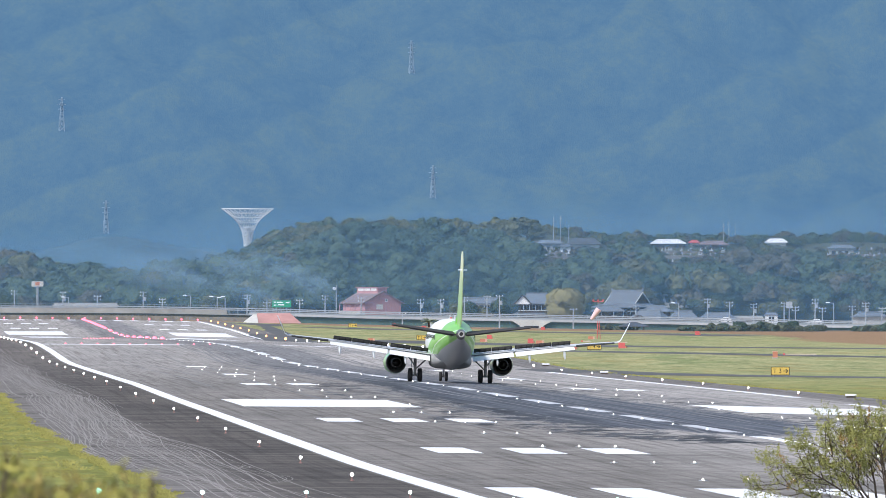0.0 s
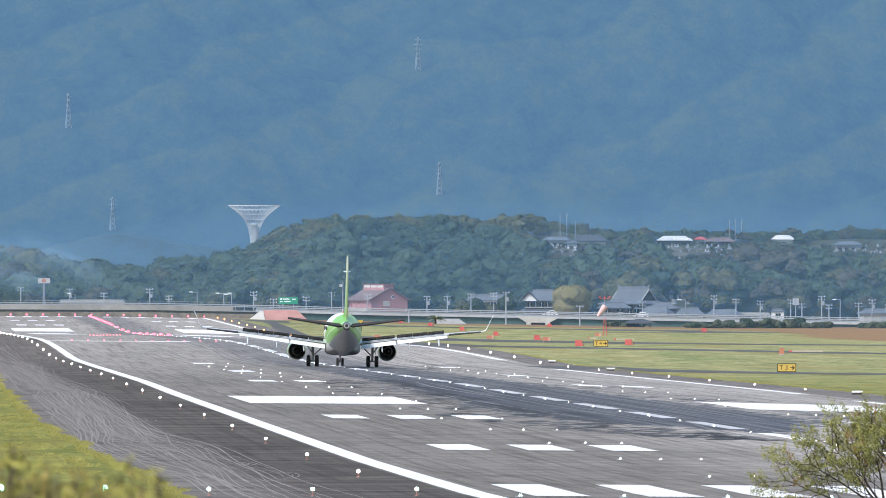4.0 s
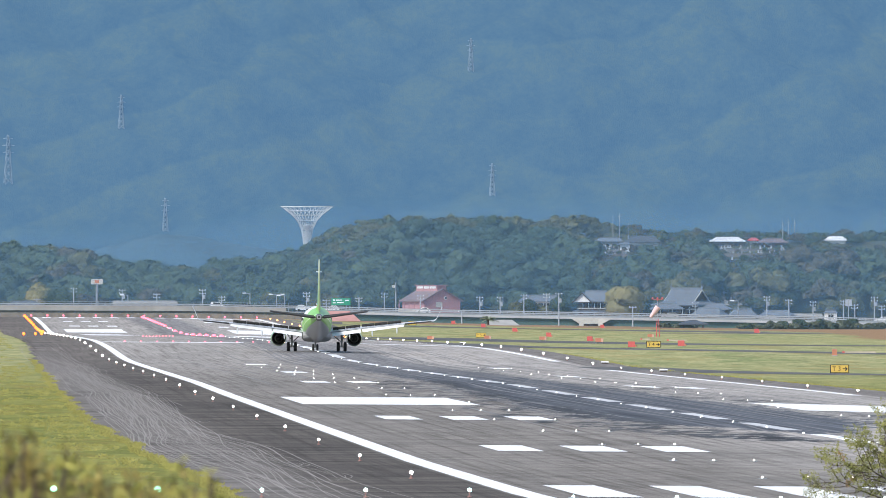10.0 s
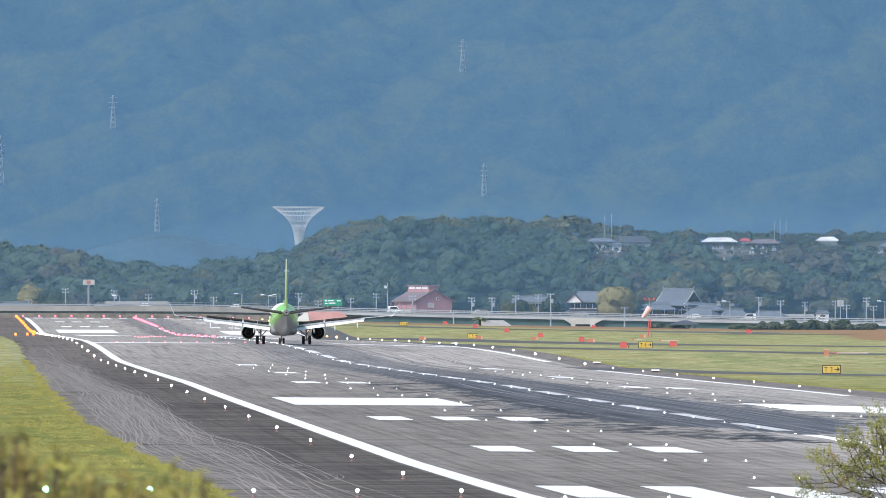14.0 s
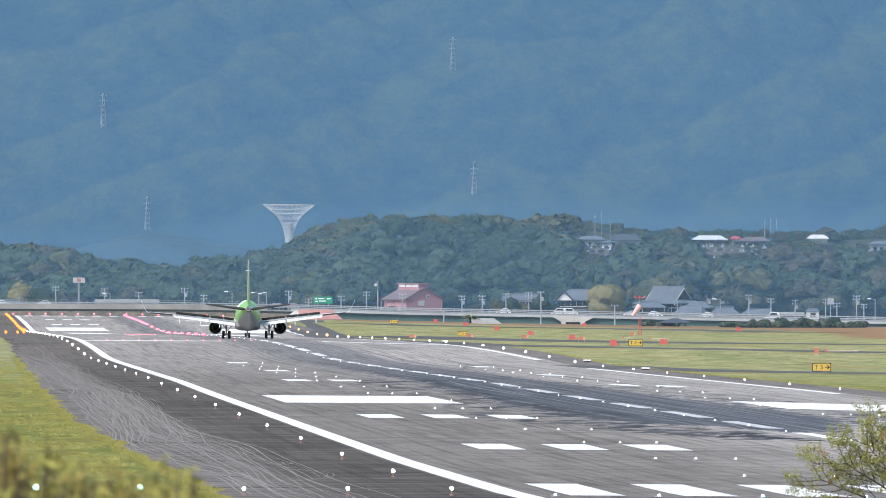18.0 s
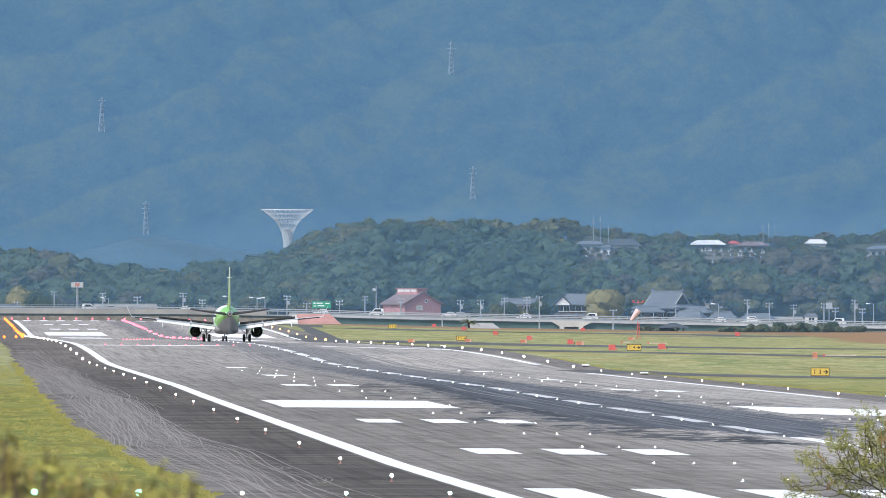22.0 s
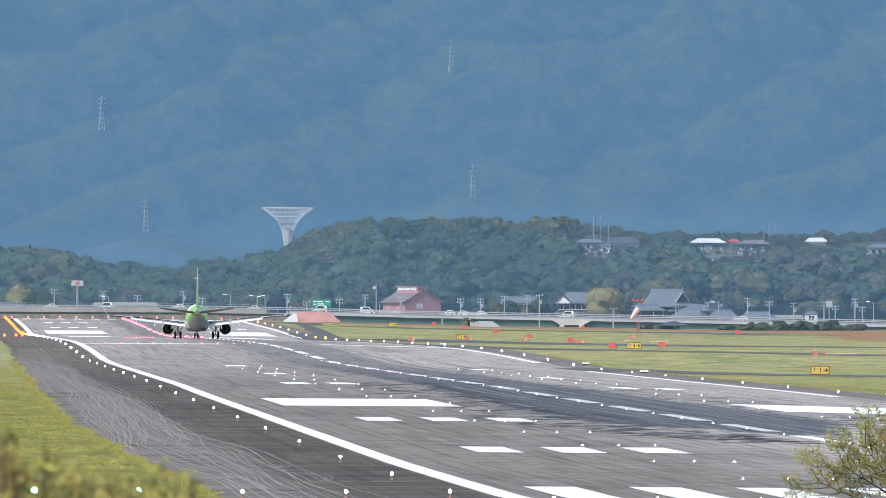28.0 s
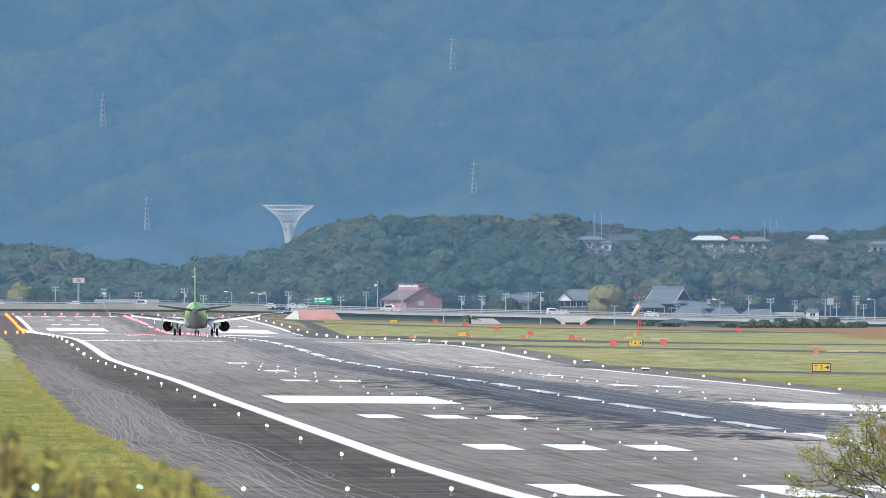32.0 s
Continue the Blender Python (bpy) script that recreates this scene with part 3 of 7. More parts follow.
for x in (-1, 1):
    for k in range(18):
        part("window", Shape().box(x * 1.495 - 0.01, x * 1.495 + 0.01, 8.0 - 0.85 * k, 8.28 - 0.85 * k, 3.15, 3.5), WINDOWGLASS, body)
part("fin_fillet", Shape().loft([[(0.20, -8.6, 4.35), (-0.20, -8.6, 4.35), (0, -8.6, 4.55)], [(0.26, -11.0, 4.2), (-0.26, -11.0, 4.2), (0, -11.0, 5.05)], [(0.3, -12.2, 4.1), (-0.3, -12.2, 4.1), (0, -12.2, 5.6)]]), AIR_FIN, plane)


def foil(x, yl, yt, z, th, n=7):
    """Closed aerofoil section in the y-z plane at x."""
    top, low = [], []
    for i in range(n):
        s = i / (n - 1)
        t = th * (1.48 * math.sqrt(s) - 0.63 * s - 1.76 * s ** 2 + 1.42 * s ** 3 - 0.51 * s ** 4 + 0.02) * 1.15
        y = yl + (yt - yl) * s
        top.append((x, y, z + t * 0.62))
        low.append((x, y, z - t * 0.38))
    return top + low[::-1]


def upright(z, yl, yt, th, n=7):
    return [(p[2], p[1], z) for p in foil(0, yl, yt, 0, th, n)]


part("fin", Shape().loft([upright(4.1, -10.6, -15.3, 0.62), upright(6.5, -12.6, -16.2, 0.46), upright(9.3, -14.9, -17.2, 0.28), upright(9.64, -15.3, -17.15, 0.14)]), AIR_FIN, plane, smooth=60)
part("rudder", Shape().loft([upright(4.55, -15.1, -16.45, 0.30), upright(9.1, -17.02, -17.75, 0.14)]), AIR_FIN, plane, smooth=60)
part("fin_tip_antenna", Shape().box(-0.32, 0.32, -16.9, -16.6, 8.25, 8.32), AIR_WHITE, plane)
for s in (-1, 1):
    part("tailplane", Shape().loft([foil(s * 0.35, -13.4, -16.4, 3.56, 0.60), foil(s * 5.05, -16.1, -17.5, 4.20, 0.32)]), AIR_SHADED, plane, "dark horizontal tailplane", 60)
    part("elevator", Shape().loft([foil(s * 0.7, -16.2, -17.0, 3.60, 0.30), foil(s * 4.9, -17.35, -17.9, 4.18, 0.18)]), AIR_SHADED, plane, smooth=60)
    wing = part("wing", Shape().loft([foil(s * 1.0, 4.4, -1.0, 1.98, 0.95), foil(s * 4.6, 2.2, -1.3, 2.40, 0.6), foil(s * 9.0, -0.4, -2.4, 2.90, 0.38), foil(s * 12.15, -2.2, -3.6, 3.22, 0.22)]), AIR_GREY, plane, smooth=50)
    part("winglet", Shape().loft([foil(s * 12.15, -2.2, -3.6, 3.22, 0.22), [(s * (12.36 + 0.10 * (p[2] - 3.24)), p[1] - 0.1, p[2] + 0.10) for p in foil(s * 12.36, -2.35, -3.6, 3.24, 0.2)],
                                  [(s * 12.98 + (p[2] - 4.5), p[1], 4.66 + 0.4 * (p[2] - 4.5)) for p in foil(0, -3.6, -4.35, 4.5, 0.10)]]), AIR_WHITE, wing, smooth=60)
    part("aileron", Shape().loft([foil(s * 9.15, -2.25, -2.95, 2.88, 0.30), foil(s * 11.9, -3.40, -3.95, 3.16, 0.22)]), AIR_SHADED, wing, "aileron with shade painted into its colour", 60)

    for x0, x1, y0, y1, z0, z1, c0, c1, label in ((1.55, 4.55, -0.62, -1.0, 1.98, 2.36, 1.42, 1.26, "white inboard flap"), (4.7, 9.0, -1.0, -2.08, 2.38, 2.88, 1.26, 0.92, "white outboard flap")):
        rings = [[(s * (x - x0), y - y0 + p[1], z - z0 + p[2]) for p in foil(0, 0.0, -c, 0, 0.15)] for x, y, z, c in ((x0, y0, z0, c0), (x1, y1, z1, c1))]
        fl = part("flap", Shape().loft(rings), AIR_WHITE, plane, label, 60)
        flaps.append((fl, (s * x0, y0, z0), Vector((x1 - x0, s * (y1 - y0), s * (z1 - z0))).normalized()))
    for k, (x, y, z) in enumerate(((3.4, -0.7, 1.98), (5.75, -1.35, 2.28), (8.3, -1.95, 2.58))):
        rings = [[(s * x + 0.09 * hw * math.cos(q), y - 0.35 + yy, z - drop + 0.5 * hh * math.sin(q)) for q in [6.2832 * i / 8 for i in range(8)]] for yy, hw, hh, drop in ((1.1, 0.2, 0.1, 0.12), (0.5, 0.9, 0.42, 0.24), (-0.2, 1.0, 0.56, 0.34), (-0.9, 0.8, 0.52, 0.46), (-1.5, 0.15, 0.08, 0.62))]
        part("flap_fairing", Shape().loft(rings), AIR_WHITE, wing, "pale flap track fairing", 60)
    eng = part("engine", Shape().lathe((s * 3.95, 0, 1.36), ((5.55, 0.62), (5.62, 0.69), (5.5, 0.76), (4.8, 0.83), (3.6, 0.84), (2.4, 0.79), (1.75, 0.71), (1.75, 0.67), (2.6, 0.69), (4.0, 0.67), (5.5, 0.62)), 32), AIR_FIN, plane, "green engine nacelle", 45)
    part("nozzle_lip", Shape().lathe((s * 3.95, 0, 1.36), ((2.1, 0.755), (1.72, 0.722), (1.72, 0.665)), 32), METAL, eng, "dark nozzle lip", 45)
    part("fan_duct", Shape().lathe((s * 3.95, 0, 1.36), ((2.3, 0.71), (2.35, 0.40)), 28), BLACK, eng, "black fan duct")
    part("core_nozzle", Shape().lathe((s * 3.95, 0, 1.36), ((2.5, 0.46), (1.7, 0.44), (1.05, 0.34), (1.05, 0.30), (1.9, 0.32)), 24), METAL, eng, "dark metal core nozzle", 45)
    part("exhaust_cone", Shape().lathe((s * 3.95, 0, 1.36), ((1.8, 0.24), (1.1, 0.17), (0.6, 0.01)), 18), METAL, eng, smooth=45)
    part("intake_face", Shape().lathe((s * 3.95, 0, 1.36), ((4.9, 0.70), (4.95, 0.15), (5.3, 0.0)), 24), METAL, eng)
    part("pylon", Shape().loft([[(s * 3.95 + a, y, z) for a, y, z in ((-0.16, 4.6, 2.1), (0.16, 4.6, 2.1), (0.16, 0.6, 1.9), (-0.16, 0.6, 1.9))], [(s * 3.95 + a, y, z) for a, y, z in ((-0.14, 2.8, 2.42), (0.14, 2.8, 2.42), (0.12, 0.2, 2.1), (-0.12, 0.2, 2.1))]]), AIR_GREY, eng)
    leg = part("main_gear", Shape().tube((s * 2.6, 0, 0.5), (s * 2.6, 0.1, 1.9), 0.10, 0.12, 10).tube((s * 2.25, 0, 0.5), (s * 2.95, 0, 0.5), 0.08).tube((s * 2.6, 0, 0.9), (s * 1.7, 0.2, 1.75), 0.055).tube((s * 2.6, -0.05, 1.15), (s * 3.15, 0.1, 1.9), 0.05), STRUT, plane, "grey main landing gear leg")
    part("gear_door", Shape().box(s * 2.86 - 0.02, s * 2.86 + 0.02, -0.4, 0.5, 1.05, 1.85), AIR_WHITE, leg)
    for o in (-0.36, 0.36):
        w = part("wheel", Shape().lathe((s * 2.6 + o, 0, 0.5), ((-0.17, 0.28), (-0.17, 0.42), (-0.12, 0.49), (0.12, 0.49), (0.17, 0.42), (0.17, 0.28)), 24, "x"), TYRE, plane, "black main wheel tyre", 40)
        part("rim", Shape().lathe((s * 2.6 + o, 0, 0.5), ((-0.12, 0.0), (-0.14, 0.27), (0.14, 0.27), (0.12, 0.0)), 16, "x"), STRUT, w)
leg = part("nose_gear", Shape().tube((0, 11.4, 0.36), (0, 11.55, 1.7), 0.08, 0.1, 10).tube((-0.25, 11.4, 0.36), (0.25, 11.4, 0.36), 0.05).tube((0, 11.4, 0.7), (0, 10.5, 1.6), 0.05), STRUT, plane, "grey nose gear leg")
for o in (-0.22, 0.22):
    part("wheel", Shape().lathe((o, 11.4, 0.36), ((-0.11, 0.0), (-0.11, 0.3), (-0.07, 0.355), (0.07, 0.355), (0.11, 0.3), (0.11, 0.0)), 20, "x"), TYRE, plane, "black nose wheel", 40)
part("antenna", Shape().box(-0.015, 0.015, -6.2, -5.7, 4.6, 5.0), AIR_WHITE, plane)
part("antenna", Shape().box(-0.015, 0.015, 2.2, 2.7, 4.6, 5.0), AIR_WHITE, plane)
part("beacon", Shape().lathe((0, 0.4, 4.68), ((0.0, 0.1), (0.12, 0.08), (0.16, 0.0)), 10, "z"), RED, plane, "red beacon")

# ground spoilers, hinged on the wing's upper side
for s in (-1, 1):
    for x0, x1, y, z in ((1.7, 2.95, -0.20, 2.22), (3.0, 4.5, -0.34, 2.37), (4.7, 6.0, -0.58, 2.56), (6.05, 7.35, -0.92, 2.70), (7.4, 8.75, -1.26, 2.85)):
        dz, dy = (x1 - x0) * 0.112, (x1 - x0) * -0.26
        rings = [[(s * (x - x0), yy + t * dy, zz + t * dz) for yy, zz in ((0.0, 0.0), (0.0, 0.04), (-0.54, 0.03), (-0.54, 0.0))] for x, t in ((x0, 0.0), (x1, 1.0))]
        sp = part("spoiler", Shape().loft(rings), SPOILER, plane, "raised dark ground spoiler with ribs")
        part("trailing_edge", Shape().tube((0, -0.53, 0.015), (s * (x1 - x0), dy - 0.53, dz + 0.015), 0.042, 0.042, 6), BLACK, sp, "black trailing edge")
        for q in (0.04, 0.35, 0.66, 0.96):
            part("rib", Shape().tube((s * (x1 - x0) * q, q * dy - 0.05, q * dz - 0.02), (s * (x1 - x0) * q, q * dy - 0.50, q * dz - 0.02), 0.035, 0.03, 5), BLACK, sp)
        spoilers.append((sp, (s * x0, y, z), Vector((x1 - x0, s * dy, s * dz)).normalized()))
# ---- airfield lights ----
STEM = surface("dull red stem paint", (0.30, 0.16, 0.14), 0.8, 0, 4.0, 0.1, 0.2)


def light_unit(name, label, glow, elevated, r):
    t = thing(name, label, "runway light", group=label)
    if elevated:
        part("base", Shape().lathe((0, 0, 0), ((0.0, 0.07), (0.03, 0.07), (0.04, 0.022), (0.16, 0.022)), 10, "z"), STEM, t, "dull red base and stem")
        part("lens", Shape().lathe((0, 0, 0.15 + r), ((-r, 0.01), (-r * 0.7, r * 0.72), (0.0, r), (r * 0.7, r * 0.72), (r, 0.0)), 12, "z"), glow, t, "glowing glass lens", 60)
    else:
        part("rim", Shape().lathe((0, 0, 0), ((0.0, 0.16), (0.02, 0.15), (0.025, 0.0)), 10, "z"), STEEL, t)
        part("lens", Shape().lathe((0, 0, 0.05), ((-0.03, r), (0.0, r), (r * 0.6, r * 0.7), (r * 0.8, 0.0)), 10, "z"), glow, t, "glowing lens", 60)
    return t


def rows_of_lights(proto, places):
    for k, (x, y) in enumerate(places):
        m = Matrix.Translation((x, y, level(x, y) + 0.004))
        if k == 0:
            proto.matrix_world = m
        else:
            copy_thing(proto, m)


edge_w, edge_m, edge_l, thr_far, edge_y, thr_in, thr_out, mid_w, mid_r, tdz, end_r = [], [], [], [], [], [], [], [], [], [], []
for k in range(41):
    y = 482.0 + 60 * k
    for x in (15.15, 63.1):
        if x > 20 and 940 < y < 990:
            continue
        (edge_w if y < 800 else edge_m if y < 1400 else edge_l if y < 2330 else edge_y).append((x, y))
for k in range(20):
    x = 3.1 + 3.02 * k
    (thr_far if x < 8 else thr_out if x < 16 or x > 62 else thr_in).append((x, THR))
for k in range(84):
    y = 424.0 + 30 * k
    (mid_r if y > 2629 or (y > 2029 and k % 2) else mid_w).append((MID - 0.55, y))
for k in range(1, 16):
    for side in (-1, 1):
        for o in (-1.5, 0.0, 1.5):
            tdz.append((MID + side * 10.4 + o - 0.18, THR + 60.0 * k))
for k in range(15):
    end_r.append((MID - 22.4 + 3.2 * k, END + 1.5))
rows_of_lights(light_unit("runway_edge_light", "lit white edge light on runway shoulder", GLOW_WHITE, True, 0.062), edge_w)
rows_of_lights(light_unit("runway_edge_light", "lit white edge light on runway shoulder", GLOW_WHITE, True, 0.07), edge_m)
rows_of_lights(light_unit("runway_edge_light", "lit white edge light on runway shoulder", GLOW_WHITE, True, 0.115), edge_l)
rows_of_lights(light_unit("runway_edge_light", "lit amber edge light near runway end", GLOW_AMBER, True, 0.27), [q for q in edge_y if q[0] < 20])
rows_of_lights(light_unit("runway_edge_light", "lit pale amber edge light near runway end", GLOW_CREAM, True, 0.17), [q for q in edge_y if q[0] > 20 and q[1] > 2400])
rows_of_lights(light_unit("runway_edge_light", "bright lit amber edge light near runway end", GLOW_CREAM, True, 0.22), [q for q in edge_y if q[0] > 20 and q[1] < 2400])
# three added lamps imitate the amber edge lights mirrored by mirage
rows_of_lights(light_unit("runway_edge_light", "lit amber light imitating a mirage image", GLOW_AMBER, True, 0.2), [(13.2, 2060.0), (12.3, 2052.0), (10.6, 2040.0)])
rows_of_lights(light_unit("threshold_light", "lit green threshold light on short stem", GLOW_GREEN, True, 0.095), thr_far)
rows_of_lights(light_unit("threshold_light", "lit pale green threshold light on short stem", GLOW_PALE, True, 0.06), thr_out)
rows_of_lights(light_unit("threshold_light", "flush green threshold light in asphalt", GLOW_PALE, False, 0.045), thr_in)
rows_of_lights(light_unit("centreline_light", "flush white centreline light in asphalt", GLOW_WHITE, False, 0.033), mid_w)
rows_of_lights(light_unit("centreline_light", "flush red centreline light in asphalt", GLOW_RED, False, 0.36), mid_r)
rows_of_lights(light_unit("touchdown_light", "flush white touchdown zone light in asphalt", GLOW_WHITE, False, 0.034), tdz)
# added red rows that imitate mirage images of the red runway lights
rows_of_lights(light_unit("mirage_light", "flush red light imitating a mirage image", GLOW_RED, False, 0.11), [(20.5 + 1.85 * k, 1703.0) for k in range(10)] + [(27.2 + 0.55 * k, 2050.0 + 6 * k) for k in range(10)])
rows_of_lights(light_unit("runway_end_light", "red runway end light on stem", GLOW_RED, True, 0.2), end_r)


# ---- taxiways across the field ----
def taxiway(name, pts, w, label):
    """A flat paved strip along a line of plan points."""
    v, f = [], []
    for k, (x, y) in enumerate(pts):
        a = Vector(pts[max(k - 1, 0)])
        b = Vector(pts[min(k + 1, len(pts) - 1)])
        n = Vector((-(b - a).y, (b - a).x)).normalized() * w / 2
        for s in (-1, 1):
            p = (x + s * n.x, y + s * n.y)
            v.append((p[0], p[1], level(*p) - 0.012))
    f = [(2 * k, 2 * k + 1, 2 * k + 3, 2 * k + 2) for k in range(len(pts) - 1)]
    return tagged(sheet(name, v, f, TAXI), label, "taxiway", kind="structure")


def curve(a, b, c, n=14):
    a, b, c = Vector(a), Vector(b), Vector(c)
    return [tuple(a * (1 - t) ** 2 + b * 2 * t * (1 - t) + c * t * t) for t in [i / n for i in range(n + 1)]]


taxiway("taxiway", curve((64, 1420), (70, 1240), (150, 1215)), 10, "dark asphalt turn-off taxiway")
taxiway("taxiway", [field_at(*q) for q in ((880, -104), (978, -109), (1180, -113), (1378, -116.5), (1700, -123), (1900, -126))], 9, "dark asphalt taxiway across the field")
taxiway("taxiway", [field_at(*q) for q in ((747, -93), (850, -95), (978, -99), (1180, -103), (1378, -106), (1700, -108.5), (1900, -110))], 15, "dark asphalt taxiway across the field")
taxiway("taxiway", [field_at(*q) for q in ((700, -69), (830, -73.5), (978, -77), (1378, -83), (1450, -87))], 36, "dark asphalt perimeter road")
taxiway("taxiway", curve((69, 2880), (64, 2500), (63, 2260)), 9, "dark asphalt runway edge")
taxiway("taxiway", [(69.5, 2800), (72.0, 2900), (74.5, 2990), (78.0, 3090)], 11, "dark asphalt apron of the runway end")


# ---- signs and markers on the field ----
def words(text, size, mat, parent, place, turn):
    cu = bpy.data.curves.new("writing", "FONT")
    cu.body, cu.size, cu.align_x, cu.align_y, cu.extrude = text, size, "CENTER", "CENTER", 0.004
    tmp = bpy.data.objects.new("tmp", cu)
    scene.collection.objects.link(tmp)
    me = bpy.data.meshes.new_from_object(tmp.evaluated_get(bpy.context.evaluated_depsgraph_get()))
    bpy.data.objects.remove(tmp)
    me.materials.append(mat)
    ob = new("writing", me)
    ob.parent = parent
    ob.matrix_local = pose(*place, *turn)
    return tagged(ob, "black lettering")


def guidance_sign(text, x, y, w=1.65, h=0.75):
    t = thing("taxiway_sign", "yellow taxiway sign with black lettering on grass", "sign", pose(x, y, level(x, y) - 0.03, 0, 0, -2), "taxiway signs")
    bd = part("panel", Shape().box(-w / 2, w / 2, -0.1, 0.1, 0.14, 0.14 + h), BLACK, t, "black sign case")
    part("face", Shape().box(-w / 2 + 0.06, w / 2 - 0.06, -0.115, -0.1, 0.2, 0.08 + h), YELLOW, bd, "yellow sign face")
    for k in (-0.5, 0.5):
        part("foot", Shape().tube((k * w * 0.7, 0, 0), (k * w * 0.7, 0, 0.16), 0.04), STEEL, t)
    words(text, 0.56, BLACK, t, (-0.26, -0.122, 0.14 + h / 2 - 0.01), (90, 0, 0))
    part("arrow", Shape().box(0.28, 0.62, -0.126, -0.117, 0.14 + h / 2 - 0.035, 0.14 + h / 2 + 0.035).add(
        [(0.52, -0.126, 0.14 + h / 2 + 0.19), (0.46, -0.126, 0.14 + h / 2 + 0.13), (0.60, -0.126, 0.14 + h / 2), (0.46, -0.126, 0.14 + h / 2 - 0.13), (0.52, -0.126, 0.14 + h / 2 - 0.19), (0.72, -0.126, 0.14 + h / 2)],
        [(0, 1, 2, 5), (5, 2, 3, 4)]), BLACK, t, "black arrow")


guidance_sign("T 3", 78.65, 1300.0)
guidance_sign("T 4", 80.9, 1690.0)
guidance_sign("T 5", *field_at(945, -94.8))
guidance_sign("T 6", *field_at(823, -72.5))


def red_marker(x, y, w=0.78, h=0.66):
    t = thing("marker_board", "red and white marker board on grass", "marker", pose(x, y, level(x, y) - 0.03, 0, 0, -12), "red marker boards")
    part("board", Shape().box(-w / 2, w / 2, -0.12, 0.12, 0.12, h + 0.12), RED, t, "red board")
    part("side_board", Shape().box(w / 2 + 0.01, w / 2 + 0.16, -0.1, 0.5, 0.12, h * 0.6), ORANGE, t, "orange side board")
    for k in (-0.35, 0.35):
        part("leg", Shape().tube((k * w, 0, 0), (k * w, 0, 0.14), 0.04), STEEL, t)


for u, vv in ((1212, 112), (1300, 110), (1138, 101), (1065, 93), (1005, 84), (949, 76), (896, 70), (1160, 77), (1434, 86)):
    red_marker(*field_at(u, -vv))


BEIGE = surface("beige duct paint", (0.40, 0.345, 0.26), 0.8, 0, 1.0, 0.1, 0.3)
PALE_ORANGE = surface("bleached orange paint", (0.58, 0.36, 0.27), 0.7, 0, 2.0, 0.1, 0.3)


def striped_box(x, y, w=1.0, h=0.45):
    t = thing("equipment_box", "orange and white striped equipment box on legs", "equipment box", pose(x, y, level(x, y) - 0.03, 0, 0, -5), "striped boxes")
    for k in range(4):
        part("stripe", Shape().box(-w / 2 + k * w / 4, -w / 2 + (k + 1) * w / 4, -0.3, 0.3, 0.25, 0.25 + h), PALE_ORANGE if k == 3 else ORANGE, t, "faded panel" if k == 3 else "orange panel")
    for k in (-0.4, 0.4):
        part("leg", Shape().tube((k * w, 0, 0), (k * w, 0, 0.3), 0.05), STEEL, t)


for u, vv in ((957, 98), (1055, 100), (1155, 104), (856, 99), (1246, 95)):
    striped_box(*field_at(u, -vv))
d = 1560.0
t = thing("equipment_cabinet", "orange upright equipment cabinet on grass", "cabinet", pose(1572 * d / FOC, d, level(95, d) - 0.03))
part("body", Shape().box(-0.25, 0.25, -0.2, 0.2, 0.1, 0.72), ORANGE, t)
part("lid", Shape().box(-0.28, 0.28, -0.23, 0.23, 0.72, 0.77, 0.03), PALE_ORANGE, t)
part("plinth", Shape().box(-0.3, 0.3, -0.25, 0.25, 0.0, 0.1), CONCRETE, t)

for u, vv, ln in ((1618, 121, 3.4), (1294, 99, 2.6), (1238, 97, 1.2)):
    x, y = field_at(u, -vv)
    t = thing("cable_duct", "low pale beige duct with a red end on grass", "duct", pose(x, y, level(x, y) - 0.03, 0, 0, -3), "cable ducts")
    part("cover", Shape().box(-ln / 2, ln / 2, -0.2, 0.2, 0.0, 0.18, 0.04), BEIGE, t)
    part("end_cap", Shape().box(-ln / 2 - 0.3, -ln / 2 - 0.01, -0.21, 0.21, 0.0, 0.22, 0.03), RED, t, "red end cap")


# windsock beside the field
SOCK = surface("faded pinkish sock cloth", (0.74, 0.49, 0.50), 0.8, 0, 2.0, 0.1, 0.2)
wx, d = field_at(1258, -92.5)
t = thing("windsock_mast", "red lattice windsock mast with red lamps", "windsock", pose(wx, d, level(wx, d) - 0.03))
for a in range(3):
    c, s = 0.35 * math.cos(a * 2.094), 0.35 * math.sin(a * 2.094)
    part("mast_leg", Shape().tube((c, s, 0), (c * 0.5, s * 0.5, 3.0), 0.05), RED, t)
for k in range(4):
    z = 0.4 + 0.6 * k
    part("brace", Shape().tube((-0.3 + 0.025 * k, 0, z), (0.3 - 0.025 * k, 0, z + 0.5), 0.025), RED, t)
part("top_pole", Shape().tube((0, 0, 2.9), (0, 0, 6.2), 0.045), STEEL, t, "thin grey pole")
part("lamp_post", Shape().tube((0, 0, 5.9), (0, 0, 6.6), 0.05), RED, t)
part("cross_arm", Shape().tube((-0.8, 0, 6.2), (0.8, 0, 6.2), 0.05), RED, t)
for k in (-0.8, 0, 0.8):
    part("lamp", Shape().lathe((k, 0, 6.2), ((0, 0.12), (0.25, 0.16), (0.4, 0.0)), 8, "z"), RED, t)
sock = Shape().lathe((0, 0, 0), ((0.0, 0.48), (0.5, 0.48), (1.2, 0.38), (2.1, 0.24)), 14, "x")
sock_ob = part("windsock", sock, SOCK, t, "faded pink windsock drooping in the breeze", 50)
sock_ob.matrix_local = pose(0.1, 0, 4.95, 0, 54, 172)


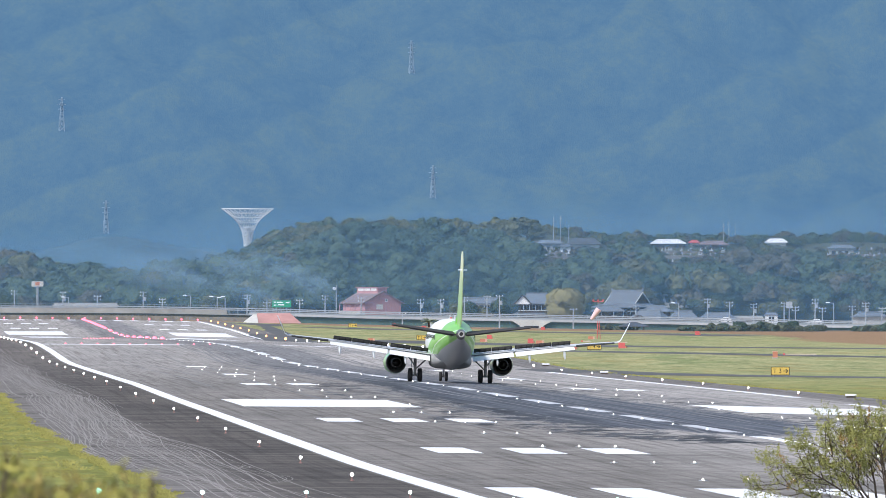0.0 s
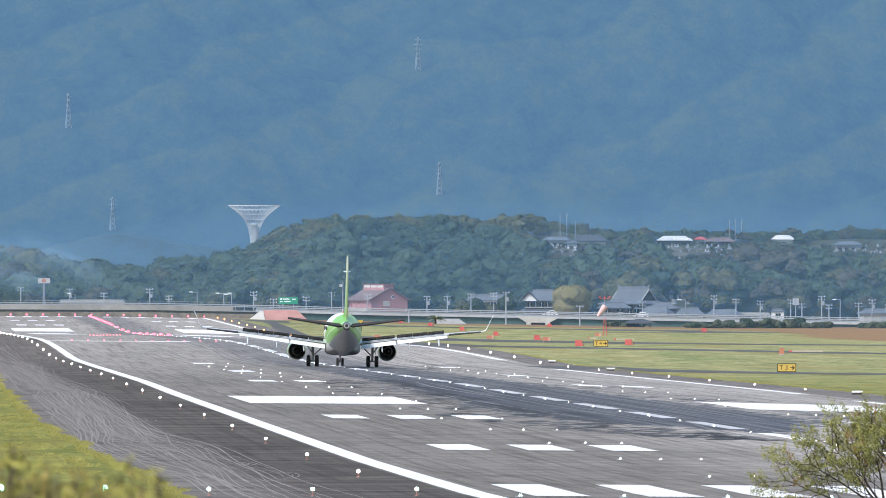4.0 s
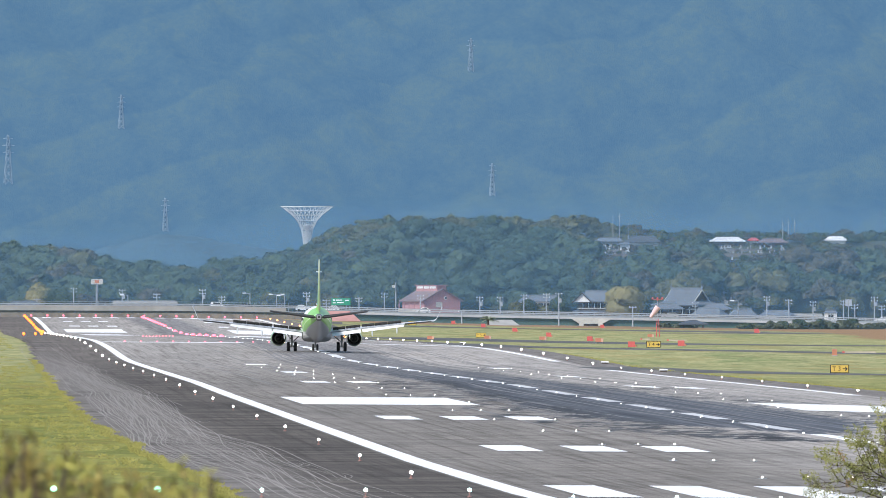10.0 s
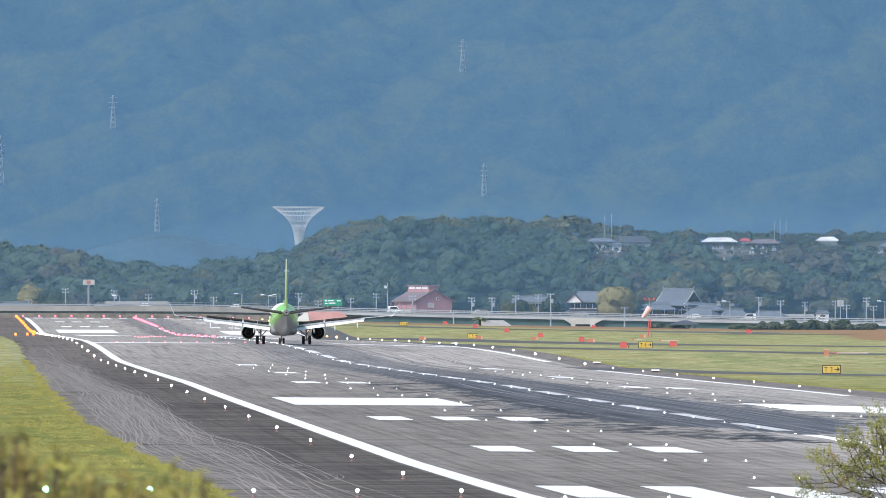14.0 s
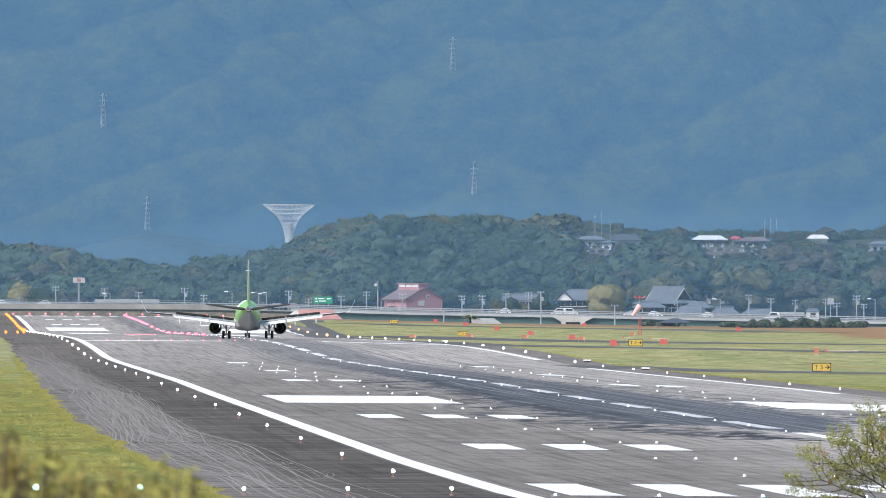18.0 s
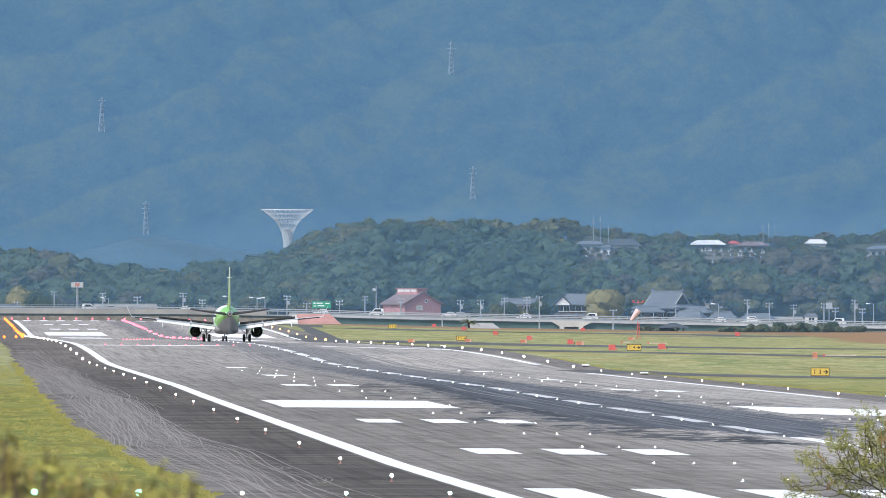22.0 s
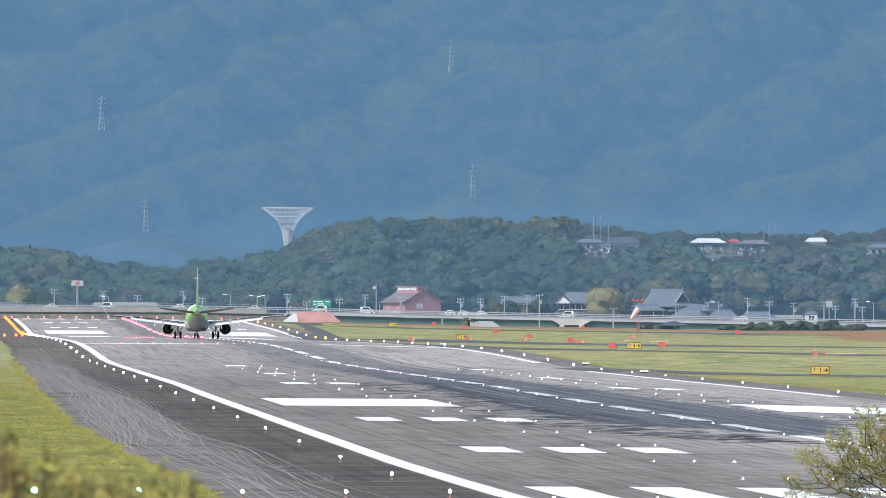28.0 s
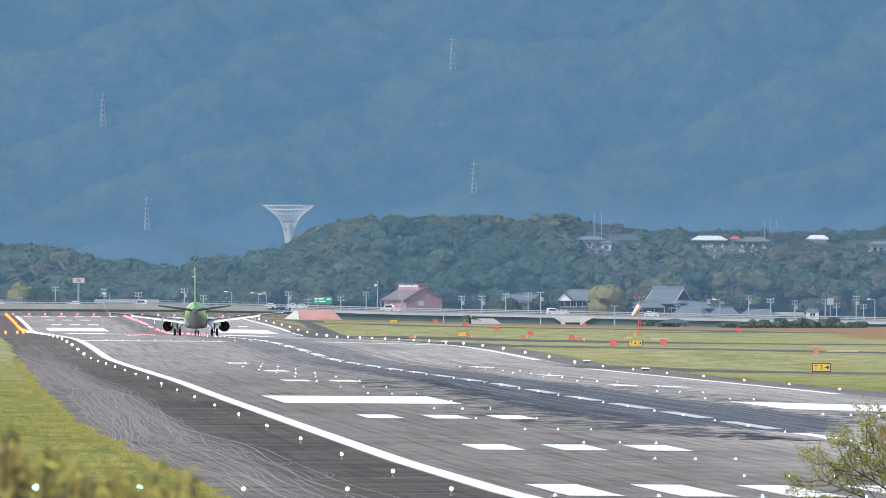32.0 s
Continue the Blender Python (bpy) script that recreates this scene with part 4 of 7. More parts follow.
# ---- far end: embankment, road, walls ----
def ramp_block(u0, u1, ut0, ut1, vb, vt, d, depth, mat, name, label):
    a, b = site(u0, vb, d), site(u1, vb, d)
    c, e = site(ut0, vt, d + depth), site(ut1, vt, d + depth)
    g = Shape().add([a, b, e, c, (a.x, d + depth + 4, a.z), (b.x, d + depth + 4, b.z), (e.x, d + depth + 4, e.z), (c.x, d + depth + 4, c.z)], [(0, 1, 2, 3), (4, 7, 6, 5), (3, 2, 6, 7), (0, 3, 7, 4), (1, 5, 6, 2)])
    ob = new(name, g.mesh(name, mat))
    return tagged(ob, label, "embankment", kind="structure")


# faded red, paled further by haze mixed into the colour
REDBANK = surface("faded red sheeting, haze mixed in", (0.43, 0.235, 0.215), 0.8, 0, 0.6, 0.12, 0.4, local=False)
ramp_block(644, 732, 655, 712, -64, -46.5, 3150, 6, REDBANK, "embankment", "faded red sheeted bank beyond the runway end")
ramp_block(629, 656, 648, 653, -64, -48.5, 3149, 6, CREAM, "embankment", "white sheeted bank beyond the runway end")
ramp_block(958, 1014, 958, 1000, -72, -62, 3200, 5, CONCRETE, "embankment", "pale concrete ramp below the road")

RY = 3330.0                       # the elevated road behind the airfield


def road_v(u):
    return float(np.interp(u, (0, 126, 450, 664, 857, 1200, 1500, 1700), (-38, -38.5, -40, -44, -49.5, -56, -62, -66)))


def ribbon(name, u0, u1, off0, off1, d, mat, label, cat, thick=0.4, n=120, depth=0.0):
    v0, f0 = [], []
    for i in range(n + 1):
        u = u0 + (u1 - u0) * i / n
        for o, dd in ((off0, d), (off1, d), (off1, d + depth + thick), (off0, d + depth + thick)):
            p = site(u, road_v(u) + o, d)
            v0.append((p.x, dd, p.z))
    f0 = [(4 * i + a, 4 * i + (a + 1) % 4, 4 * i + 4 + (a + 1) % 4, 4 * i + 4 + a) for i in range(n) for a in range(4)]
    g = Shape().add(v0, f0)
    return tagged(new(name, g.mesh(name, mat)), label, cat, kind="structure")


DECK = surface("pale deck concrete", (0.45, 0.46, 0.47), 0.8, 0, 0.6, 0.1, 0.35, local=False)
RAILPAINT = surface("pale galvanised rail", (0.36, 0.385, 0.41), 0.55, 0.1, 2.0, 0.08, 0.15)
ribbon("road_deck", -1900, 640, -9, -4.5, RY, CONCRETE, "grey concrete edge of an elevated road", "road", 9.0)
ribbon("road_deck", 640, 3800, -6.5, -2.6, RY, DECK, "grey concrete edge of an elevated road", "road", 9.0)
ribbon("road", -1900, 3800, -4, -3.5, RY + 0.5, ROADDECK, "asphalt of an elevated road", "road", 8.0)
ribbon("parapet", 640, 3800, -2.5, 0.4, RY + 0.1, surface("pale parapet concrete", (0.29, 0.32, 0.34), 0.8, 0, 0.6, 0.1, 0.35, local=False), "pale grey parapet along the elevated road", "parapet", 0.25)
ribbon("noise_wall", 690, 1900, -22, -6.7, RY + 0.6, GREENWALL, "dark green wall panels below the road", "wall", 0.3)
ribbon("retaining_wall", -150, 520, -16, -8.2, RY + 0.6, CONCRETE, "pale concrete retaining wall below the road", "wall", 0.5)
ribbon("roadside_wall", -300, 600, -6.5, 2.2, RY - 1.2, surface("beige concrete", (0.34, 0.325, 0.30), 0.85, 0, 0.5, 0.12, 0.4, local=False), "beige concrete wall along the road", "wall", 0.4)
ribbon("hedge_strip", -300, 640, -10.5, -6.6, RY - 1.6, surface("dark clipped hedge", (0.035, 0.042, 0.034), 0.95, 0, 1.2, 0.4, 0.5, 0.05, local=False), "dark low hedge below the road wall", "hedge", 1.2)
ribbon("verge", -300, 640, -30.0, -10.6, RY - 2.4, surface("dry brown verge", (0.21, 0.185, 0.15), 0.95, 0, 0.8, 0.3, 0.4, 0.05, local=False), "dry brown verge below the hedge", "verge", 1.8)
fence = thing("mesh_fence", "pale steel fence on the wall along the road", "fence", kind="")
g = Shape()
for i in range(30):
    u0, u1 = -300 + 30 * i, -270 + 30 * i
    for o in (6.0, 9.5):
        g.tube(site(u0, road_v(u0) + o, RY - 1.0), site(u1, road_v(u1) + o, RY - 1.0), 0.04, 0.04, 4)
part("rail", g, STEEL, fence)
fence_post = Shape().tube((0, 0, 0), (0, 0, 0.95), 0.05, 0.05, 5).mesh("fence_post", STEEL)
for i in range(76):
    q = part("post", fence_post, STEEL, fence)
    q.location = site(-296 + 12 * i, road_v(-296 + 12 * i) + 2.0, RY - 1.0)
rail = thing("guard_rail", "grey steel guard rail along the road", "guard rail", kind="")
for o in (1.4, 4.4):
    g = Shape()
    for i in range(60):
        u0, u1 = -150 + 34.2 * i, -150 + 34.2 * (i + 1)
        a, b = site(u0, road_v(u0) + o, RY + 0.2), site(u1, road_v(u1) + o, RY + 0.2)
        g.add([a, b, (b.x, b.y, b.z + 0.22), (a.x, a.y, a.z + 0.22), (a.x, a.y + 0.1, a.z), (b.x, b.y + 0.1, b.z), (b.x, b.y + 0.1, b.z + 0.22), (a.x, a.y + 0.1, a.z + 0.22)], [(0, 1, 2, 3), (4, 7, 6, 5), (3, 2, 6, 7), (0, 4, 5, 1)])
    part("beam", g, RAILPAINT, rail)
post_mesh = Shape().box(-0.07, 0.07, 0, 0.12, -0.7, 0.8).mesh("post", STEEL)
for i in range(130):
    u = -140 + 15.5 * i
    p = part("post", post_mesh, STEEL, rail)
    p.location = site(u, road_v(u) + 0.5, RY + 0.3)
# bridge opening with splayed concrete sides
g = Shape()
a = [site(u, vv, RY - 0.3) for u, vv in ((1102, -58), (1178, -60), (1160, -69), (1120, -69))]
g.add([*a, *[(p.x, p.y + 6, p.z) for p in a]], [(0, 1, 2, 3), (4, 7, 6, 5), (0, 4, 5, 1), (1, 5, 6, 2), (2, 6, 7, 3), (3, 7, 4, 0)])
tagged(new("bridge_abutment", g.mesh("bridge_abutment", CREAM)), "pale concrete bridge abutment below the road", "bridge", kind="structure")
for u0, u1 in ((1119, 1127), (1153, 1161)):
    g = Shape()
    a = [site(u, vv, RY - 0.4) for u, vv in ((u0, -68.9), (u1, -68.9), (u1, -79), (u0, -79))]
    g.add([*a, *[(p.x, p.y + 5, p.z) for p in a]], [(0, 1, 2, 3), (4, 7, 6, 5), (0, 4, 5, 1), (1, 5, 6, 2), (2, 6, 7, 3), (3, 7, 4, 0)])
    tagged(new("bridge_pier", g.mesh("bridge_pier", CREAM)), "pale concrete pier beside the dark underpass", "bridge", kind="structure")
# dark panel added for the shade inside the underpass opening
g = Shape()
a = [site(u, vv, RY + 0.2) for u, vv in ((1126, -69.2), (1154, -69.2), (1154, -79), (1126, -79))]
g.add([*a, *[(p.x, p.y + 0.2, p.z) for p in a]], [(0, 1, 2, 3), (4, 7, 6, 5), (0, 4, 5, 1), (1, 5, 6, 2), (2, 6, 7, 3), (3, 7, 4, 0)])
tagged(new("underpass_shade", g.mesh("underpass_shade", DARKWOOD)), "dark panel standing in for shade in the underpass", "gate", kind="structure")


# ---- wooded hills ----
RIDGE_U = [-200, 60, 126, 190, 260, 330, 380, 430, 520, 580, 630, 690, 750, 850, 930, 1030, 1130, 1180, 1230, 1280, 1330, 1430, 1530, 1610, 1700, 1760, 1900]
RIDGE_V = [92, 86, 76, 63, 52, 43, 34, 31, 38, 48, 74, 104, 118, 124, 122, 121, 124, 118, 110, 101, 106, 102, 103, 101, 106, 104, 104]
FOOT, BACK = 3530.0, 3620.0


def hill(u, s):
    """Ground of the wooded hill at bearing u, s from its foot (0) to its ridge (1)."""
    d = FOOT + (BACK - FOOT) * s
    top = np.interp(u, RIDGE_U, RIDGE_V) * BACK / FOC + EYE - float(np.interp(u, (1120, 1160, 1900), (6.5, 3.6, 3.6)))
    rise = s ** 0.85 + 0.05 * math.sin(u * 0.021 + 3 * s) * s * (1 - s) * 4
    return Vector((u * d / FOC, d, -3.9 + (top + 3.9) * min(rise, 1.0)))


nu, ns = 90, 12
v = [tuple(hill(-250 + 2250 * i / nu, j / ns)) for j in range(ns + 1) for i in range(nu + 1)]
v += [(p[0] * 1.05, p[1] + 90, -3.9) for p in v[-(nu + 1):]]
f = [(j * (nu + 1) + i, j * (nu + 1) + i + 1, (j + 1) * (nu + 1) + i + 1, (j + 1) * (nu + 1) + i) for j in range(ns + 1) for i in range(nu)]
HILLSOIL = surface("forest floor", (0.055, 0.065, 0.04), 0.95, 0, 0.2, 0.3, 0.4, local=False)
tagged(sheet("hill", v, f, HILLSOIL, True), "low wooded hill behind the airfield", "hill", kind="structure")


BALL = np.array([(math.cos(a) * math.cos(b), math.sin(a) * math.cos(b), math.sin(b)) for b in (-0.45, 0.25, 0.85, 1.5) for a in [6.2832 * i / 8 for i in range(8)]])
BALL_FACES = np.array([(k + o) * 8 + (i + p) % 8 for k in range(3) for i in range(8) for o, p in ((0, 0), (0, 1), (1, 1), (1, 0))])
lumps = np.random.default_rng(17)


def lobe_cores(lobes, h, rough=0.85):
    """Leafy mass inside the lobes of a crown, lumpy and unevenly lit: quads and their shading normals."""
    v, w = [], []
    for x, y, z, rr, rz in lobes:
        q = BALL * (0.90 + lumps.normal(0, 0.10, len(BALL)))[:, None] * np.array((rr, rr, rz)) + np.array((x, y, z))
        out = q - np.array((0.0, 0.0, 0.35 * h))
        n = BALL * 0.7 + 0.5 * out / (np.linalg.norm(out, axis=1)[:, None] + 1e-6) + lumps.normal(0, rough, BALL.shape)
        n /= np.linalg.norm(n, axis=1)[:, None]
        v.append(q[BALL_FACES])
        w.append(n[BALL_FACES])
    return np.vstack(v), np.vstack(w)


def crowned(rng, pts, mass, size, loose, h, rough=0.62):
    """Quads and shading normals of a whole crown: the leaf clumps and the mass that carries them."""
    return np.vstack((leaf_faces(rng, pts, size, 1.0, loose), mass[0])), np.vstack((soft_normals(rng, pts, h, rough), mass[1]))


def crown_points(rng, h, r, n, conic):
    """Leaf clumps of one crown: n small leaning faces set about a lumpy outline. Returns centres and sizes."""
    lobes = []
    for k in range((34 if n > 1000 else 13) if not conic else 6):
        a = rng.uniform(0, 6.28)
        if conic:
            z = 0.3 + 0.13 * k
            q = r * (1 - z) * 0.5
            lobes.append((q * math.cos(a), q * math.sin(a), h * z, r * (1.1 - z) * 0.75, h * 0.16))
        else:
            q = r * math.sqrt(rng.random()) * 0.72
            rr = r * rng.uniform(0.17, 0.30 if n > 1000 else 0.36)
            lobes.append((q * math.cos(a), q * math.sin(a), h * (0.80 - 0.42 * (q / r) ** 1.5) + rng.normal(0, 0.04 * h) - 0.12 * rr, rr, rr * rng.uniform(0.65, 0.95)))
    out, mass = [], lobe_cores(lobes, h)
    per = n // len(lobes)
    for x, y, z, rr, rz in lobes:
        p = rng.normal(size=(per, 3))
        p /= np.linalg.norm(p, axis=1)[:, None]
        p[:, 2] = np.abs(p[:, 2]) * np.where(rng.random(per) < 0.92, 1, -0.3)
        q = p * rng.uniform(0.90, 1.10, per)[:, None] * np.array((rr, rr, rz)) + np.array((x, y, z))
        out.append(np.hstack((q, p)))
    return np.vstack(out), mass


def leaf_faces(rng, pts, size, slim=1.0, loose=0.45):
    """Bent leaf-clump quads at the points, facing roughly outward."""
    n = len(pts)
    c, w = pts[:, :3], pts[:, 3:] + rng.normal(0, loose, (n, 3))
    w /= np.linalg.norm(w, axis=1)[:, None]
    a = np.cross(w, rng.normal(size=(n, 3)))
    a /= np.linalg.norm(a, axis=1)[:, None]
    b = np.cross(w, a)
    s = size * rng.uniform(0.6, 1.4, n)[:, None]
    b = b * slim
    q = np.stack((c - a * s - b * s * 0.6, c + a * s * 0.9 - b * s * 0.8 + w * s * 0.2, c + a * s * 1.1 + b * s * 0.7, c - a * s * 0.8 + b * s + w * s * 0.25), axis=1)
    return q.reshape(-1, 3)


def soft_normals(rng, pts, h, rough):
    """Shading normals of a crown: each clump is lit like the lobe and the crown that it lies on."""
    out = pts[:, :3] - np.array((0.0, 0.0, 0.35 * h))
    out /= np.linalg.norm(out, axis=1)[:, None] + 1e-6
    w = pts[:, 3:] * 0.8 + out * 0.45 + rng.normal(0, rough, out.shape)
    return np.repeat(w / np.linalg.norm(w, axis=1)[:, None], 4, axis=0)


def quads_mesh(name, v, mat, normals=None):
    me = bpy.data.meshes.new(name)
    n = len(v) // 4
    me.vertices.add(len(v))
    me.vertices.foreach_set("co", np.ascontiguousarray(v, dtype=np.float32).ravel())
    me.loops.add(4 * n)
    me.loops.foreach_set("vertex_index", np.arange(4 * n, dtype=np.int32))
    me.polygons.add(n)
    me.polygons.foreach_set("loop_start", np.arange(0, 4 * n, 4, dtype=np.int32))
    me.update(calc_edges=True)
    me.validate()
    if normals is not None:
        me.attributes.new("custom_normal", "FLOAT_VECTOR", "POINT").data.foreach_set("vector", np.ascontiguousarray(normals, dtype=np.float32).ravel())
    me.materials.append(mat)
    return me


rng = np.random.default_rng(7)
# the village terraces: bearing from, to; trees before them keep below this rise
LIMIT = ((1130, 1206, 44), (1196, 1272, 62), (1342, 1424, 44), (1424, 1490, 46), (1545, 1606, 70), (1612, 1660, 62), (1655, 1790, 50), (1272, 1342, 80), (1490, 1545, 78))
woods = {"A": [], "B": [], "C": [], "D": []}
for k in range(1800):
    u, s = rng.uniform(-230, 1960), rng.random() ** 0.9
    if k > 1330:
        s = rng.uniform(0.94, 1.0)              # trees along the ridge
    if k > 1600:
        u, s = rng.uniform(1140, 1960), rng.uniform(0.97, 1.0)
    if 1362 < u < 1418 and s < 0.3:
        continue                                # graveyard beside the temple
    p = hill(u, s)
    tone = noise.noise(Vector((u * 0.011, s * 2.2, 3.1)))
    if 800 < u < 1140 and tone > -0.25 and s < 0.86:
        kind = "B"
    elif (s > 0.72 and 600 < u < 1190 and rng.random() < 0.75) or rng.random() < (0.20 if u > 1150 else 0.08):
        kind = "C"
    elif rng.random() < (0.24 if u > 1150 else 0.07):
        kind = "D"
    else:
        kind = "A"
    conic = kind == "B" and s < 0.45 and rng.random() < 0.12
    h = rng.uniform(4.6, 7.6) * (1.2 if conic else 1.0) * (1.35 if rng.random() < 0.2 and s < 0.6 else 1.0)
    if s < 0.82:
        h *= 1.12 + (0.35 if rng.random() < 0.3 else 0.0)
    if u > 1140 and s > 0.85:
        h *= rng.uniform(0.50, 0.68)
    low = [c for a, b, c in LIMIT if a - 14 < u < b + 14 and s < 0.95]
    if low:
        h = min(h, (min(low) + (9 if rng.random() < 0.22 else 0) - (p.z - EYE) * FOC / p.y) * p.y / FOC)
        if h < 1.6:
            continue
    if s >= 0.95 and any(a < u < b for a, b, c in LIMIT[:7]):
        p.y += 7.0                              # behind the houses on the crest
    r = h * (0.30 if conic else rng.uniform(0.50, 0.72) * (1.25 if s < 0.82 else 1.0))
    pts, mass = crown_points(rng, h, r, 430, conic)
    if u > 1140 and s > 0.85:
        p.z -= 0.28 * h
    v, w = crowned(rng, pts, mass, 0.22, 0.32, h)
    woods[kind].append((v + np.array(p), w))
# broad round trees standing clear of the rest below the village
for u, vt, wide in ((1300, 60, 76), (1240, 50, 44), (1318, 62, 52), (1530, 66, 52), (1500, 50, 56), (1562, 44, 48), (1638, 58, 40), (1460, 36, 46), (1400, 34, 50), (1560, 30, 56), (1700, 40, 50), (1640, 34, 46), (1180, 38, 40), (1120, 30, 44), (1760, 46, 46)):
    r = wide * 0.137
    s = min([i / 100 for i in range(5, 95)], key=lambda q: abs((hill(u, q).z - EYE) * FOC / hill(u, q).y - (vt - wide * 1.1)))
    p = hill(u, s)
    h = max(3.5, (vt - 32 - (p.z - EYE) * FOC / p.y) * p.y / FOC * 1.05)
    kind = "C" if u in (1500, 1560, 1562, 1640) else "B"
    pts, mass = crown_points(rng, h, r, 2400, False)
    v, w = crowned(rng, pts, mass, 0.20, 0.28, h)
    woods[kind].append((v + np.array(p), w))
for k in range(520):                     # scrub on the terraces
    a, b, c = LIMIT[int(rng.integers(0, 7))]
    p = hill(rng.uniform(a, b), rng.uniform(0.45, 0.93))
    h = rng.uniform(0.4, 1.0)
    pts, mass = crown_points(rng, h, h * 0.9, 60, False)
    v, w = crowned(rng, pts, mass, 0.16, 0.4, h)
    woods["D" if rng.random() < 0.7 else "A"].append((v + np.array(p), w))
for key, mat, label in (("A", LEAF_A, "dark green evergreen trees covering the hill"), ("B", LEAF_B, "dark cedar trees covering the hill"),
                        ("C", LEAF_C, "olive and yellowing trees on the hill"), ("D", LEAF_D, "brownish autumn trees on the hill")):
    tagged(new("woods", quads_mesh("woods", np.vstack([q[0] for q in woods[key]]), mat, np.vstack([q[1] for q in woods[key]]))), label, "trees", kind="stuff")

# ---- valley haze imitated by three added bluish sheets that scatter daylight and thin out with height ----
HAZE, nt_, b_ = nodes_of("valley haze")
sep_ = nt_.nodes.new("ShaderNodeSeparateXYZ")
nt_.links.new(nt_.nodes.new("ShaderNodeNewGeometry").outputs["Position"], sep_.inputs[0])
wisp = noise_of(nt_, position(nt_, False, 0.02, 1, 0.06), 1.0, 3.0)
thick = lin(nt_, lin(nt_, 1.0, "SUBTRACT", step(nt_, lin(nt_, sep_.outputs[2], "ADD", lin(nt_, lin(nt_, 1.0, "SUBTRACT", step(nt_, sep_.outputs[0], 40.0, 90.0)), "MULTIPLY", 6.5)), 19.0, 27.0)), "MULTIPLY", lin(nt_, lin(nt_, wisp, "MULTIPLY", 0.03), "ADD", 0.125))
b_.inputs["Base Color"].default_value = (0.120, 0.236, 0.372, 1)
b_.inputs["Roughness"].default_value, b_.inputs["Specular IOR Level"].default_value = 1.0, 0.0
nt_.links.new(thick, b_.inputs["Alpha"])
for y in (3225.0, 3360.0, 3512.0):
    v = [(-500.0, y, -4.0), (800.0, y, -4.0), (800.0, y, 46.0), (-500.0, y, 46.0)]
    tagged(sheet("haze", v, [(0, 1, 2, 3)], HAZE), "translucent bluish sheet imitating thin haze", "haze", kind="structure")

# ---- mountain backdrop ----
nu, ns = 220, 70
v = []
for j in range(ns + 1):
    s = j / ns
    d = 4250 + 600 * s
    for i in range(nu + 1):
        u = -900 + 3600 * i / nu
        z = -3.9 + 230 * s ** 1.15
        q = Vector((u * 0.0030 + s * 1.2, s * 5.0, 0.7))
        z += (noise.noise(q) * 16 + (0.5 - abs(noise.noise(q * 2.1))) * 10 + noise.noise(q * 5.1) * 3) * min(1, 3.0 * s)
        v.append((u * d / FOC, d, z))
f = [(j * (nu + 1) + i, j * (nu + 1) + i + 1, (j + 1) * (nu + 1) + i + 1, (j + 1) * (nu + 1) + i) for j in range(ns) for i in range(nu)]
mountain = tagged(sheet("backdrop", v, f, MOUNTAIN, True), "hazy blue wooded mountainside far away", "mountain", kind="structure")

v, f = [], []
for i in range(81):
    u = -200 + 1000 * i / 80
    top = float(np.interp(u, (-200, 126, 250, 330, 380, 450, 520, 600, 700, 800), (40, 50, 58, 78, 90, 84, 70, 60, 40, 10))) + 5 * noise.noise(Vector((u * 0.03, 1, 2))) + 2 * noise.noise(Vector((u * 0.15, 1, 2)))
    for j in range(9):
        d = 3900 + 90 * j / 8
        v.append((u * d / FOC, d, -3.9 + (EYE + top * d / FOC + 3.9) * math.sin(j / 8 * math.pi / 2)))
f = [(i * 9 + j, i * 9 + j + 1, i * 9 + j + 10, i * 9 + j + 9) for i in range(80) for j in range(8)]
# the blue of the air is mixed into the foothill's base colour
FOOTHILL = surface("foothill woods, haze in colour", (0.055, 0.122, 0.182), 1.0, 0, 0.6, 0.25, 0.25, 1.0, local=False)
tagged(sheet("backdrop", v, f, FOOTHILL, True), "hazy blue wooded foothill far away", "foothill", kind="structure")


# low white boards along the field-side edge of the runway
for y in (1000.0, 1345.0, 1465.0, 1870.0):
    t = thing("edge_board", "low white board on a dark red base beside the runway", "marker board", pose(65.3, y, level(65.3, y)), "edge boards")
    part("base", Shape().box(-0.33, 0.33, -0.1, 0.1, 0, 0.14), DARKWOOD, t)
    part("board", Shape().box(-0.38, 0.38, -0.14, 0.14, 0.14, 0.27, 0.02), WHITE, t)

# ---- wheel tracks of dried mud on the shoulder ----
MUD = surface("dried pale mud", (0.29, 0.265, 0.243), 0.95, 0, 1.0, 0.15, 0.3, local=False)
rng = np.random.default_rng(21)
v, f = [], []


def track(pts, w):
    for k, (x, y) in enumerate(pts):
        n = len(v)
        v.append((x - w / 2, y, level(x - w / 2, y) + 0.006))
        v.append((x + w / 2, y, level(x + w / 2, y) + 0.006))
        if k:
            f.append((n - 2, n - 1, n + 1, n))


def drift(y, q):
    """Sideways wander that neighbouring tracks share; q shifts it from bundle to bundle."""
    return 0.62 * math.sin(y / 66.0 + q) + 0.30 * math.sin(y / 29.0 + 2.1 * q) + 0.07 * math.sin(y / 13.0 + 1.3 * q)


